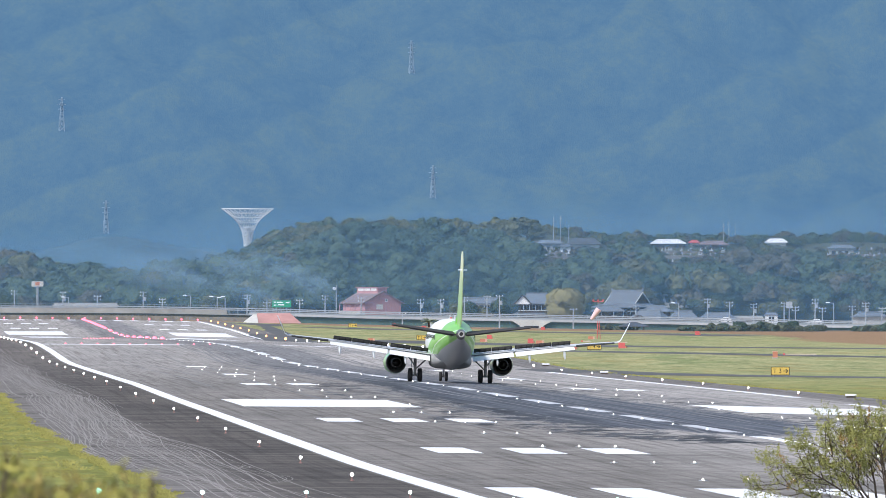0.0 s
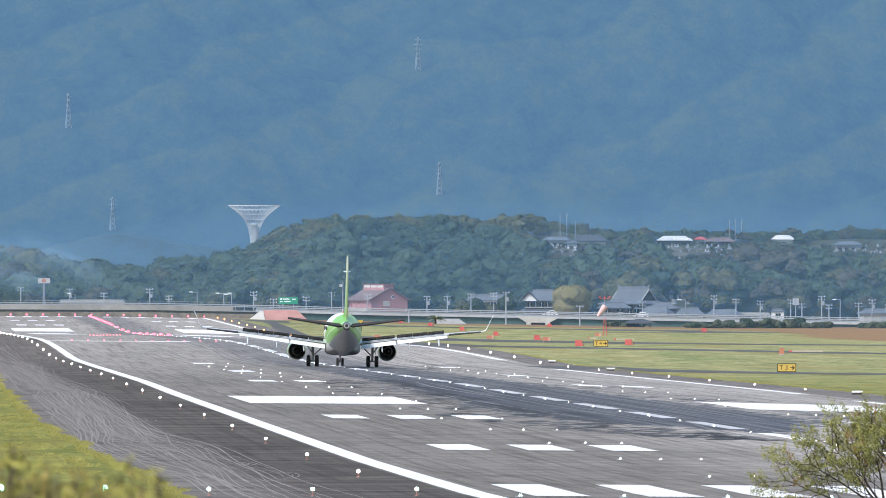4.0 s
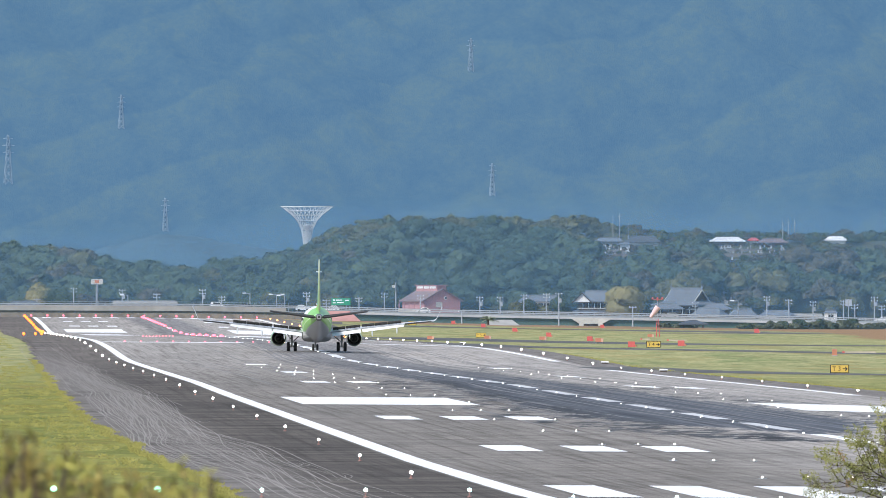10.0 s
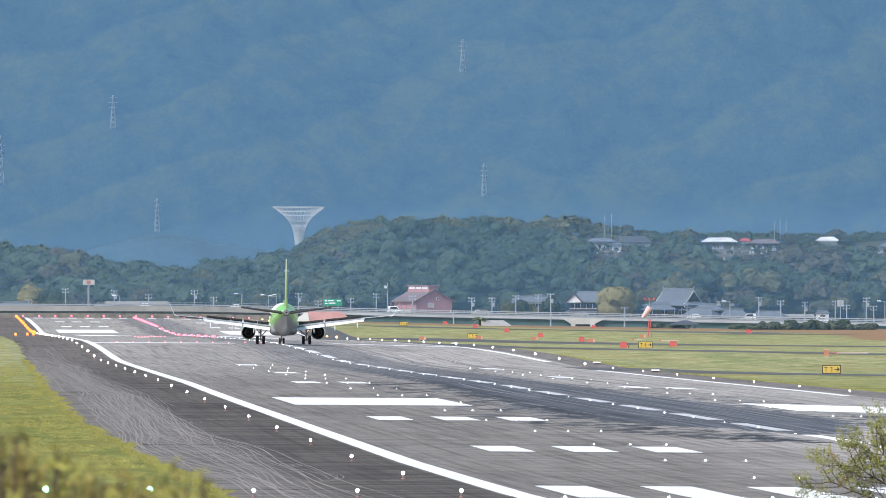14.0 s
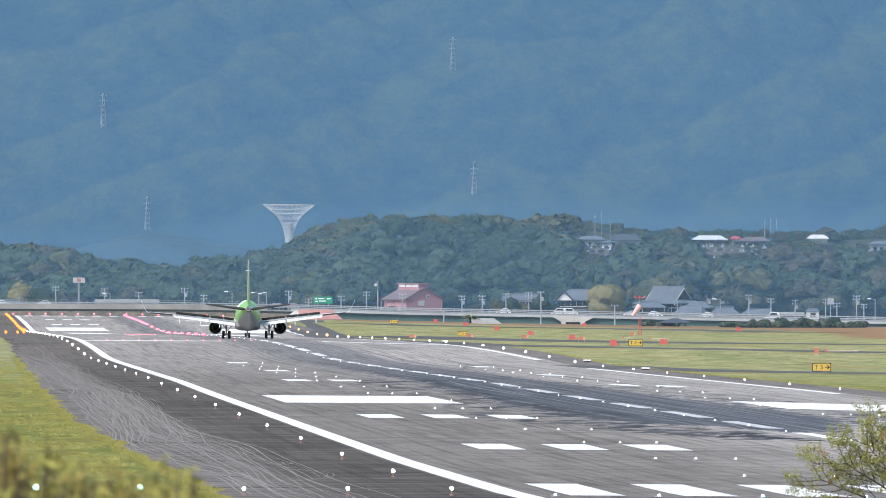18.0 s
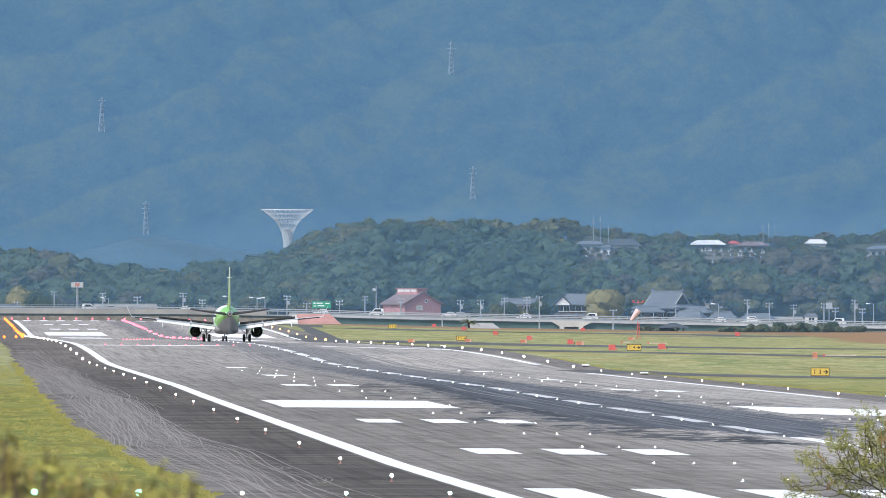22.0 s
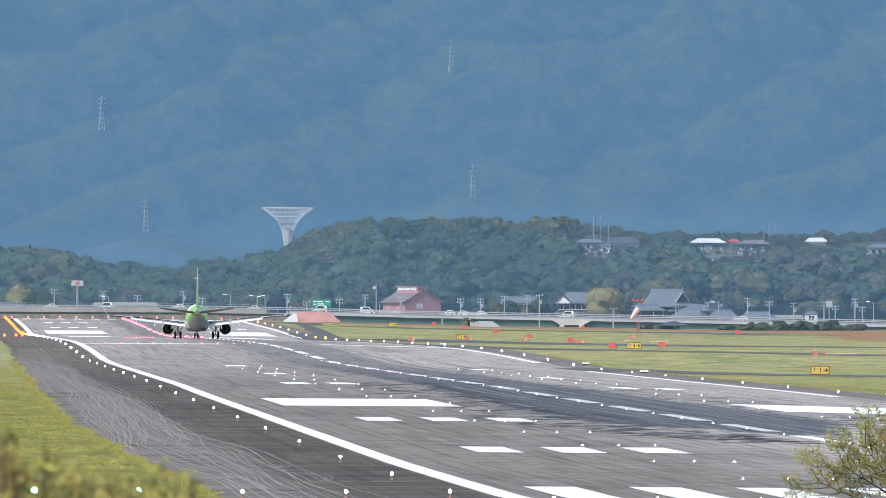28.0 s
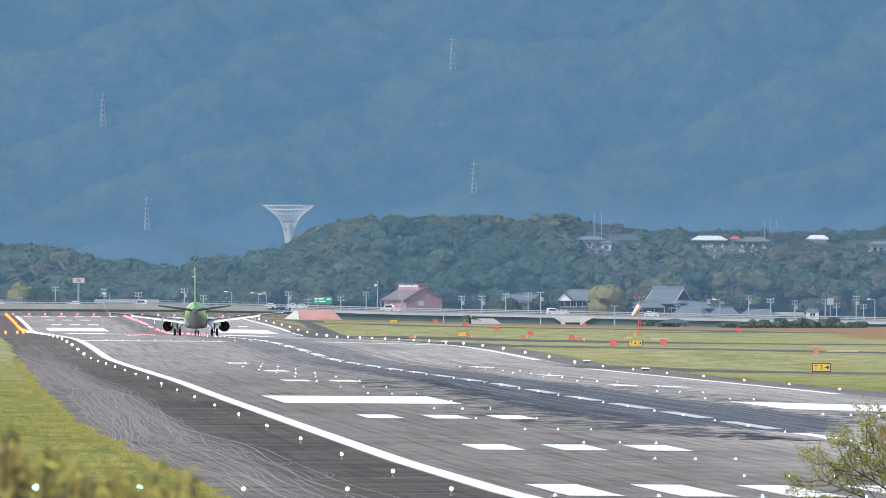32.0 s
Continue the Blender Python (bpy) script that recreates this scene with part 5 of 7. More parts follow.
for k in range(120):
    y0 = 408 + 760 * rng.random() ** 1.6
    ln, q = rng.uniform(220, 620), 0.55 * int(rng.integers(0, 4)) + rng.normal(0, 0.10)
    a = 8.0 + 4.2 * rng.random() ** 0.8
    b = min(max(a + rng.normal(-0.3, 0.9), 7.8), 12.0)
    sway = rng.uniform(0.45, 1.15)
    pts = []
    for i in range(141):
        y = y0 + ln * i / 140
        pts.append((min(max(a + (b - a) * i / 140 + drift(y, q) * (sway + 0.4 * (1 - min(1.0, (y - 400) / 400))), 7.6 + 0.1 * sway), 13.2), y))
    w = rng.uniform(0.014, 0.046)
    off = float(rng.choice((0.22, 0.45, 0.9)))
    for j in range(int(rng.integers(1, 3))):
        track([(x + off * j, y) for x, y in pts], w)
for k in range(4):           # turning loops
    yc, r, xc = 430 + 300 * rng.random(), rng.uniform(8, 26), rng.uniform(8.6, 10.6)
    reach = rng.uniform(1.0, 3.4)
    for o in (0.0, rng.uniform(0.2, 0.5)):
        track([(xc + (reach + o) * math.cos(q), yc + (r + 3 * o) * math.sin(q) + 6 * math.cos(q)) for q in np.linspace(-1.5, 1.5, 31)], rng.uniform(0.03, 0.06))
tagged(sheet("mud_tracks", v, f, MUD), "pale dried mud wheel tracks on asphalt", "tracks", kind="stuff")


# ---- tyre marks on the runway ----
TYREMARK = surface("rubber tyre mark", (0.17, 0.167, 0.167), 0.9, 0, 0.4, 0.3, 0.5, local=False, stretch=(1, 0.05, 1))
v, f = [], []
for k in range(150):
    x0, y0 = rng.normal(41.0, 8.5), rng.uniform(560, 1750)
    ln, sway, w = rng.uniform(120, 480), rng.normal(0.0, 1.2), rng.uniform(0.10, 0.30)
    n, last = 18, None
    for i in range(n + 1):
        q = i / n
        x = min(max(x0 + sway * math.sin(q * 3.1), 17.5), 61.0)
        y = y0 + ln * q
        m, ww = len(v), w * math.sin(min(q, 1 - q) * 6 if min(q, 1 - q) < 0.25 else 1.5)
        v += [(x - ww / 2, y, level(x - ww / 2, y) + 0.005), (x + ww / 2, y, level(x + ww / 2, y) + 0.005)]
        if i:
            f.append((m - 2, m - 1, m + 1, m))
for k in range(12):                       # turning off to the field side
    x0, y0, reach = rng.normal(40.0, 3.0), rng.uniform(1050, 1650), rng.uniform(240, 420)
    for i in range(25):
        q = i / 24
        x, y, ww = x0 + 21.0 * q ** 2.6, y0 + reach * q, 0.22
        m = len(v)
        v += [(x - ww / 2, y, level(x - ww / 2, y) + 0.006), (x + ww / 2, y, level(x + ww / 2, y) + 0.006)]
        if i:
            f.append((m - 2, m - 1, m + 1, m))
tagged(sheet("tyre_marks", v, f, TYREMARK), "dark rubber tyre marks along the runway", "tyre marks", kind="stuff")


# frayed dashes of rubber along both sides of the touchdown streak
RUBBER = surface("fresh black rubber", (0.050, 0.054, 0.062), 0.9, 0, 0.5, 0.25, 0.4, local=False)
v, f = [], []
for k in range(520):
    y0 = 625 + 440 * rng.random() ** 1.2
    reach = float(np.interp(y0, (625, 720, 850, 1060), (4.0, 8.4, 9.0, 6.5)))
    x0 = 39.6 + reach * (1 if rng.random() < 0.3 else -1) * (0.70 + 0.85 * rng.random() ** 1.5)
    w, ln = rng.uniform(0.6, 2.2), rng.uniform(2.0, 4.4)
    n = len(v)
    for x, y in ((x0, y0), (x0 + w * 0.7, y0 - ln * 0.15), (x0 + w, y0 + ln * 0.5), (x0 + w * 0.4, y0 + ln)):
        v.append((x, y, level(x, y) + 0.006))
    f.append((n, n + 1, n + 2, n + 3))
tagged(sheet("rubber_dashes", v, f, RUBBER), "black rubber dashes fraying from the touchdown streak", "tyre marks", kind="stuff")


# ---- houses beyond the road ----
def roof_shape(w, l, e, zr, rl, over, curve=0.0, thick=0.22):
    """Hipped or gabled roof: w across, l along x, eave height e, ridge zr, ridge length rl."""
    W, L = w / 2 + over, l / 2 + over
    rings = [[(-L, -W, e), (L, -W, e), (L, W, e), (-L, W, e)]]
    for t in (0.5,):
        z = e + (zr - e) * (t - curve)
        rings.append([(-(L + (rl / 2 - L) * t), -W * (1 - t), z), (L + (rl / 2 - L) * t, -W * (1 - t), z), (L + (rl / 2 - L) * t, W * (1 - t), z), (-(L + (rl / 2 - L) * t), W * (1 - t), z)])
    rings.append([(-rl / 2, -0.02, zr), (rl / 2, -0.02, zr), (rl / 2, 0.02, zr), (-rl / 2, 0.02, zr)])
    base = [(x, y, z - thick) for x, y, z in rings[0]]
    return Shape().loft([base, *rings])


def house(label, u, d, width, depth, v_eave, v_ridge, ridge, turn, wall, roof, curve=0.0, over=0.7, wins=(), storey=0.0, group="houses beyond the road"):
    """A house on the ground at bearing u and distance d; eave and ridge at the rises v_eave and v_ridge."""
    x = u * d / FOC
    ze, zr = EYE + v_eave * d / FOC + 3.9, EYE + v_ridge * d / FOC + 3.9
    h = thing("house", label, "house", pose(x, d, -3.9, 0, 0, turn), group)
    part("wall", Shape().box(-width / 2, width / 2, -depth / 2, depth / 2, 0, ze - 0.1), wall, h)
    part("roof", roof_shape(depth, width, ze, zr, ridge, over, curve), roof, h)
    if ridge > 1:
        part("ridge_cap", Shape().box(-ridge / 2 - 0.2, ridge / 2 + 0.2, -0.2, 0.2, zr - 0.1, zr + 0.28), roof, h)
    for wx, wz, ww, wh in wins:
        wn_ = part("window", Shape().box(wx - ww / 2, wx + ww / 2, -depth / 2 - 0.05, -depth / 2 + 0.1, ze - wz - wh, ze - wz), WINDOWGLASS, h)
        part("frame", Shape().box(wx - ww / 2 - 0.08, wx + ww / 2 + 0.08, -depth / 2 - 0.09, -depth / 2 - 0.03, ze - wz - wh - 0.1, ze - wz - wh), WHITE, wn_)
        part("frame", Shape().box(wx - 0.04, wx + 0.04, -depth / 2 - 0.08, -depth / 2 - 0.03, ze - wz - wh, ze - wz), WHITE, wn_)
    if storey:
        part("veranda_roof", roof_shape(depth + 1.6, width + 1.6, ze - storey, ze - storey + 0.8, width - 0.4, 0.6, 0.05), roof, h)
    return h, ze, zr


# pink gabled house, turned a little, with a raised ridge
D = 3470.0
h = thing("house", "dusky pink boarded house with mauve roof behind the road", "house", pose(858 * D / FOC, D + 4, -3.9, 0, 0, 30), "houses beyond the road")
ze, zr = EYE - 27 * D / FOC + 3.9, EYE - 8.5 * D / FOC + 3.9
W, L = 10.0, 9.8
part("wall", Shape().add([(-W / 2, -L / 2, 0), (W / 2, -L / 2, 0), (W / 2, L / 2, 0), (-W / 2, L / 2, 0), (-W / 2, -L / 2, ze), (W / 2, -L / 2, ze), (W / 2, L / 2, ze), (-W / 2, L / 2, ze), (0, -L / 2, zr), (0, L / 2, zr)],
                         [(0, 1, 5, 8, 4), (2, 3, 7, 9, 6), (3, 0, 4, 7), (1, 2, 6, 5)]), PINK, h, "dusky pink boarded walls")
for s in (-1, 1):
    part("roof", Shape().add([(0, -L / 2 - 0.4, zr + 0.02), (0, L / 2 + 0.4, zr + 0.02), (s * (W / 2 + 0.7), L / 2 + 0.4, ze - 0.4), (s * (W / 2 + 0.7), -L / 2 - 0.4, ze - 0.4),
                              (0, -L / 2 - 0.4, zr + 0.25), (0, L / 2 + 0.4, zr + 0.25), (s * (W / 2 + 0.7), L / 2 + 0.4, ze - 0.17), (s * (W / 2 + 0.7), -L / 2 - 0.4, ze - 0.17)],
                             [(0, 1, 2, 3), (4, 7, 6, 5), (0, 3, 7, 4), (1, 5, 6, 2), (2, 6, 7, 3)]), BROWNROOF, h, "mauve brown sheet roof")
cl = part("clerestory", Shape().box(-1.3, 1.3, -L / 2 + 0.3, L / 2 - 0.3, zr - 1.0, zr + 0.95), PINK, h, "pink raised clerestory")
part("clerestory_roof", Shape().box(-1.6, 1.6, -L / 2, L / 2, zr + 0.95, zr + 1.1), PINK, cl)
for k in range(3):
    part("pane", Shape().box(-1.36, -1.28, -4.1 + 2.85 * k, -1.65 + 2.85 * k, zr + 0.25, zr + 0.8), WHITE, cl, "pale clerestory window")
part("round_window", Shape().lathe((0.9, -L / 2 - 0.02, zr - 2.0), ((-0.08, 0.0), (-0.08, 0.38), (0.05, 0.38)), 16), WHITE, h, "white round window")
part("round_pane", Shape().lathe((0.9, -L / 2 - 0.12, zr - 2.0), ((-0.02, 0.0), (-0.02, 0.26), (0.05, 0.26)), 16), WINDOWGLASS, h)
part("window", Shape().box(-1.8, 0.0, -L / 2 - 0.06, -L / 2 + 0.1, ze - 1.7, ze - 0.5), CREAM, h, "pale window")
part("veranda", Shape().box(-W / 2 - 1.2, -W / 2 - 0.02, -L / 2, L / 2, ze - 3.3, ze - 2.1), CREAM, h, "pale veranda front")
for k in range(5):
    part("veranda_post", Shape().box(-W / 2 - 1.15, -W / 2 - 1.0, -L / 2 + 0.2 + 2.3 * k, -L / 2 + 0.36 + 2.3 * k, ze - 2.1, ze - 0.6), PINK, h)

wins2 = tuple((x, 0.5, 1.1, 1.1) for x in (-2.8, -1.4, 0.0, 1.4, 2.8))
inn, ze, zr = house("two-storey tiled house with white gable behind the road", 1149, 3480, 7.6, 6.5, -29, -12, 4.6, -8, DARKWOOD, TILE, 0.08, 0.9, wins2, 2.4)
x0 = -2.9                        # front gable with white plaster under a small tiled roof, and a pale ridge line
part("gable_wall", Shape().loft([[(x0 - 1.9, y, ze - 0.2), (x0 + 1.9, y, ze - 0.2), (x0, y, ze + 1.7)] for y in (-4.3, 0.0)]), WHITE, inn, "white plastered gable")
for q in (-1, 1):
    part("gable_roof", Shape().loft([[(x0 + q * 2.4, y, ze - 0.45), (x0 + q * 2.4, y, ze - 0.25), (x0, y, ze + 2.05), (x0, y, ze + 1.8)] for y in (-4.7, 0.2)]), TILE, inn)
    part("bargeboard", Shape().tube((x0 + q * 2.3, -4.75, ze - 0.3), (x0, -4.75, ze + 1.95), 0.09, 0.09, 5), DARKWOOD, inn)
for k in range(9):
    part("veranda_post", Shape().box(-3.9 + 0.95 * k, -3.8 + 0.95 * k, -4.1, -4.0, ze - 2.3, ze - 0.1), DARKWOOD, inn)
part("veranda_rail", Shape().box(-4.0, 4.0, -4.12, -4.02, ze - 1.75, ze - 1.6), CREAM, inn, "pale balcony rail")
temple, ze, zr = house("large grey tiled temple hall with sweeping roof", 1310, 3490, 9.6, 9, -35, -17.0, 4.0, -38, DARKWOOD, TILE, 0.14, 1.5, tuple((x, 0.6, 1.2, 1.8) for x in (-4, -2, 0, 2, 4)))
zr += 8.0 * 3490 / FOC
# upper gabled roof over the hips, with dark gables and pale bargeboards at both ends
for q in (-1, 1):
    part("upper_roof", Shape().loft([[(x, q * 3.1, zr - 2.80), (x, q * 3.1, zr - 2.58), (x, q * 1.5, zr - 1.22), (x, 0, zr + 0.16), (x, 0, zr - 0.1), (x, q * 1.5, zr - 1.46)] for x in (-4.4, 4.4)]), TILE, temple)
part("ridge_tiles", Shape().box(-4.5, 4.5, -0.24, 0.24, zr + 0.05, zr + 0.55), TILE, temple, "raised ridge of tiles")
for s in (-1, 1):
    part("gable", Shape().loft([[(s * x, -2.7, zr - 2.9), (s * x, 2.7, zr - 2.9), (s * x, 0, zr - 0.15)] for x in (3.6, 4.1)]), DARKWOOD, temple, "dark gable under the ridge end")
    for q in (-1, 1):
        part("bargeboard", Shape().tube((s * 4.42, q * 3.1, zr - 2.7), (s * 4.42, q * 1.5, zr - 1.36), 0.13, 0.13, 6).tube((s * 4.42, q * 1.5, zr - 1.36), (s * 4.42, 0, zr + 0.0), 0.13, 0.13, 6), CREAM, temple, "pale bargeboard")
    part("ridge_end", Shape().lathe((s * 4.4, 0, zr + 0.4), ((0, 0.32), (0.5, 0.22), (0.65, 0.0)), 8, "z"), TILE, temple)
for k in range(17):
    a = -4.2 + 8.4 * k / 16
    part("tile_rib", Shape().tube((a, -3.1, zr - 2.54), (a, -1.5, zr - 1.18), 0.07, 0.07, 5).tube((a, -1.5, zr - 1.18), (a, 0, zr + 0.18), 0.07, 0.07, 5), TILE, temple)
house("low hall wing with grey tiled skirt roof beside the temple", 1352, 3486, 8.0, 7, -43, -34, 6.0, -12, DARKWOOD, TILE, 0.1, 1.0, ((-2.4, 0.3, 1.2, 1.2), (0, 0.3, 1.2, 1.2), (2.4, 0.3, 1.2, 1.2)))
house("low grey tiled temple outbuilding", 1275, 3478, 6.5, 5, -42, -34, 4.5, -4, DARKWOOD, TILE, 0.08, 0.8, ((-1.5, 0.3, 1.4, 0.9), (1.4, 0.3, 1.4, 0.9)))
house("grey tiled farmhouse beside the road", 1350, 3450, 7.0, 6, -56, -42, 5.0, -24, CREAM, TILE, 0.06, 0.8)
house("grey tiled farmhouse beside the road", 1409, 3452, 5.6, 5, -56, -43, 3.8, 6, CREAM, TILE, 0.05, 0.7)
house("grey tiled farmhouse beside the road", 1470, 3448, 7.5, 6, -57, -47, 5.6, -15, CREAM, TILE, 0.05, 0.8)
house("low grey shed with flat roof", 1520, 3455, 8.0, 4, -55.0, -53.0, 7.6, 0, DARKWOOD, CONCRETE, 0.0, 0.2)
house("small white roadside building", 1565, 3440, 2.8, 3, -49, -46, 2.0, 0, WHITE, TILE, 0.0, 0.2, ((0, 0.5, 1.2, 0.9),))
house("low tiled house half hidden by shrubs", 1051, 3495, 9.5, 5, -29, -20, 8.0, -3, CREAM, TILE, 0.05, 0.5, wins2[1:4])
house("long pale low building beside the road", 350, 3470, 15.0, 5, -33, -30, 14.5, 0, CREAM, CONCRETE, 0.0, 0.3)
house("grey roofed house among trees", 136, 3400, 8.0, 6, -40, -30, 5.5, 20, CREAM, TILE, 0.05, 0.7)
house("grey low house near the road", 1740, 3470, 7.0, 5, -52, -45, 5.0, 8, CREAM, TILE, 0.05, 0.6)
# hut with a broad roof below the road
h = thing("hut", "small open hut with broad grey roof by the field", "hut", pose(1321 * 3260 / FOC, 3260, level(1321 * 3260 / FOC, 3260)))
part("roof", roof_shape(4.0, 5.6, 0.95, 1.8, 1.2, 0.5), DARKTILE, h)
for sx in (-2.2, 2.2):
    for sy in (-1.6, 1.6):
        part("post", Shape().box(sx - 0.08, sx + 0.08, sy - 0.08, sy + 0.08, 0, 0.95), DARKWOOD, h)


# ---- poles, lamps, sign ----
def utility_pole(u, v_top, d, arms=2, box_on=False, label="grey concrete utility pole with cross arms"):
    ztop = EYE + v_top * d / FOC + 3.9
    t = thing("utility_pole", label, "utility pole", pose(u * d / FOC, d, -3.9, 0, 0, random.uniform(-30, 30)), "utility poles")
    part("pole", Shape().tube((0, 0, 0), (0, 0, ztop), 0.19, 0.12, 8), RAILPAINT, t)
    for k in range(arms):
        a = part("cross_arm", Shape().box(-0.9 + 0.1 * k, 0.9 - 0.1 * k, -0.06, 0.06, ztop - 0.35 - 0.75 * k, ztop - 0.22 - 0.75 * k), RAILPAINT, t)
        for s in (-0.7, 0.0, 0.7):
            part("insulator", Shape().tube((s, 0, ztop - 0.22 - 0.75 * k), (s, 0, ztop - 0.02 - 0.75 * k), 0.06), WHITE, a)
    if box_on:
        part("transformer", Shape().tube((0.4, 0, ztop - 2.2), (0.4, 0, ztop - 1.3), 0.3, 0.3, 10), RAILPAINT, t)


random.seed(5)
for x, y, bx in ((33, 526, 0), (98, 507, 0), (184, 510, 1), (245, 517, 0), (326, 510, 1), (360, 522, 0), (510, 515, 1), (545, 528, 0), (603, 524, 0), (648, 516, 0), (712, 520, 0), (817, 523, 1), (853, 523, 1),
                 (895, 519, 0), (935, 517, 0), (1199, 528, 0), (1326, 517, 1), (1365, 523, 0), (1408, 526, 1), (1462, 524, 0), (1482, 531, 0), (1517, 518, 1), (1530, 533, 0), (1583, 530, 0), (1607, 524, 1), (1636, 533, 0)):
    utility_pole(x + 126, 502 - y - (5 if x > 1190 else 0), random.uniform(3400, 3440), 2, bx)
for x, y in ((957, 516), (785, 548), (1088, 540)):
    utility_pole(x + 126, 502 - y, 3290, 1, y < 530)


def street_lamp(u, v_top, d, two=False):
    ztop = EYE + v_top * d / FOC + 3.9
    t = thing("street_lamp", "tall grey street lamp beside the road", "street lamp", pose(u * d / FOC, d, -3.9), "street lamps")
    part("pole", Shape().tube((0, 0, 0), (0, 0, ztop), 0.16, 0.09, 8), STEEL, t)
    for s in ((-1, 1) if two else (-1,)):
        part("arm", Shape().tube((0, 0, ztop - 0.1), (s * 1.4, 0, ztop + 0.05), 0.06), STEEL, t)
        part("head", Shape().box(min(s * 0.9, s * 1.8), max(s * 0.9, s * 1.8), -0.16, 0.16, ztop - 0.05, ztop + 0.14, 0.04), WHITE, t, "pale lamp head")


for x, y, two in ((194, 520, 0), (410, 517, 0), (457, 519, 1), (471, 521, 0), (1275, 530, 0), (1550, 530, 0)):
    street_lamp(x + 126, 502 - y, 3345, two)
t = thing("street_lamp", "tall lamp mast with round white floodlight", "street lamp", pose(794 * 3342 / FOC, 3342, -3.9))
zt = EYE + 4 * 3342 / FOC + 3.9
part("pole", Shape().tube((0, 0, 0), (0, 0, zt), 0.2, 0.12, 8), STEEL, t)
part("floodlight", Shape().lathe((-0.5, -0.5, zt - 0.9), ((-0.2, 0.32), (-0.15, 0.36), (0.2, 0.18), (0.25, 0.0)), 14), WHITE, t, "round white floodlight", 50)
part("bracket", Shape().tube((0, 0, zt - 0.7), (-0.5, -0.3, zt - 0.9), 0.06), STEEL, t)
t = thing("sign_post", "pair of narrow boards on a grey roadside post", "sign post", pose(1597 * 3345 / FOC, 3345, -3.9))
zt = EYE - 26 * 3345 / FOC + 3.9
part("pole", Shape().tube((0, 0, 0), (0, 0, zt + 0.1), 0.13, 0.1, 8), STEEL, t)
for sx in (-0.72, 0.06):
    part("board", Shape().box(sx, sx + 0.66, -0.12, -0.04, zt - 1.5, zt), RAILPAINT, t)
# board on a tall mast
t = thing("advert_mast", "square board on a tall steel mast", "sign mast", pose(265 * 3370 / FOC, 3370, -3.9))
zt = EYE + 10 * 3370 / FOC + 3.9
part("mast", Shape().tube((0, 0, 0), (0, 0, zt - 1.0), 0.32, 0.26, 10), STEEL, t)
bd = part("board", Shape().box(-1.35, 1.35, -0.2, 0.2, zt - 1.2, zt), CREAM, t, "pale board")
part("emblem", Shape().box(-0.5, 0.5, -0.22, -0.2, zt - 0.95, zt - 0.2), ORANGE, bd, "orange square")
# green direction sign over the road
t = thing("road_sign", "green road direction sign on a steel post", "road sign", pose(697 * 3338 / FOC, 3338, -3.9))
zs = EYE - 36 * 3338 / FOC + 3.9
for s in (-1.2, 1.2):
    part("post", Shape().tube((s, 0.1, 0), (s, 0.1, zs + 1.5), 0.09), STEEL, t)
bd = part("board", Shape().box(-2.15, 2.15, -0.06, 0.06, zs, zs + 1.55), SIGNGREEN, t, "green sign sheet")
for a, b, c, e in ((-1.8, -1.35, 0.95, 1.3), (-1.1, 0.3, 1.0, 1.25), (-0.9, 0.6, 0.45, 0.68), (0.9, 1.8, 0.95, 1.2), (-1.8, -1.2, 0.4, 0.6)):
    part("text_bar", Shape().box(a, b, -0.08, -0.06, zs + c, zs + e), WHITE, bd, "white bar")


# ---- traffic ----
CARPAINT = [surface("white car paint", (0.78, 0.79, 0.80), 0.25, 0, 2, 0.03, 0.05, coat=0.6), surface("silver car paint", (0.42, 0.44, 0.46), 0.3, 0.6, 2, 0.03, 0.05, coat=0.5), surface("dark car paint", (0.03, 0.035, 0.045), 0.25, 0, 2, 0.05, 0.05, coat=0.6)]


def car(paint, ln, ht, van, label):
    t = thing("car", label, "van" if van else "car", group="cars on the road")
    hw, hood = 0.84, 0.3 if van else 0.52
    low = [(-ln / 2, 0.35), (-ln / 2, 0.85), (-ln / 2 + 0.15, 0.95), (ln / 2 - 0.2, 0.9), (ln / 2, 0.7), (ln / 2, 0.35)]
    part("body", Shape().loft([[(x, -hw, z) for x, z in low], [(x, hw, z) for x, z in low]]), paint, t)
    cab = [(-ln / 2 + (0.08 if van else 0.25), 0.93), (-ln / 2 + (0.18 if van else 0.6), ht - 0.08), (-ln / 2 + 0.5 + (0 if van else 0.3), ht), (ln / 2 - hood - 1.1, ht), (ln / 2 - hood - 0.3, 0.93)]
    part("cabin", Shape().loft([[(x, -hw + 0.1, z) for x, z in cab], [(x, hw - 0.1, z) for x, z in cab]]), paint, t)
    for s in (-1, 1):
        y = s * (hw - 0.1)
        part("side_window", Shape().loft([[(-ln / 2 + 0.55, yy, 1.0), (-ln / 2 + 0.75, yy, ht - 0.16), (ln / 2 - hood - 1.15, yy, ht - 0.16), (ln / 2 - hood - 0.55, yy, 1.0)] for yy in (y - 0.012, y + 0.012)]), WINDOWGLASS, t)
        for x in (-ln / 2 + 0.75, ln / 2 - 0.75):
            part("wheel", Shape().lathe((x, s * (hw - 0.08), 0.3), ((-0.1, 0.0), (-0.1, 0.3), (0.1, 0.3), (0.1, 0.0)), 14), TYRE, t)
    part("headlight", Shape().box(ln / 2 - 0.06, ln / 2 + 0.01, -0.75, -0.45, 0.62, 0.78), WHITE, t)
    part("headlight", Shape().box(ln / 2 - 0.06, ln / 2 + 0.01, 0.45, 0.75, 0.62, 0.78), WHITE, t)
    return t


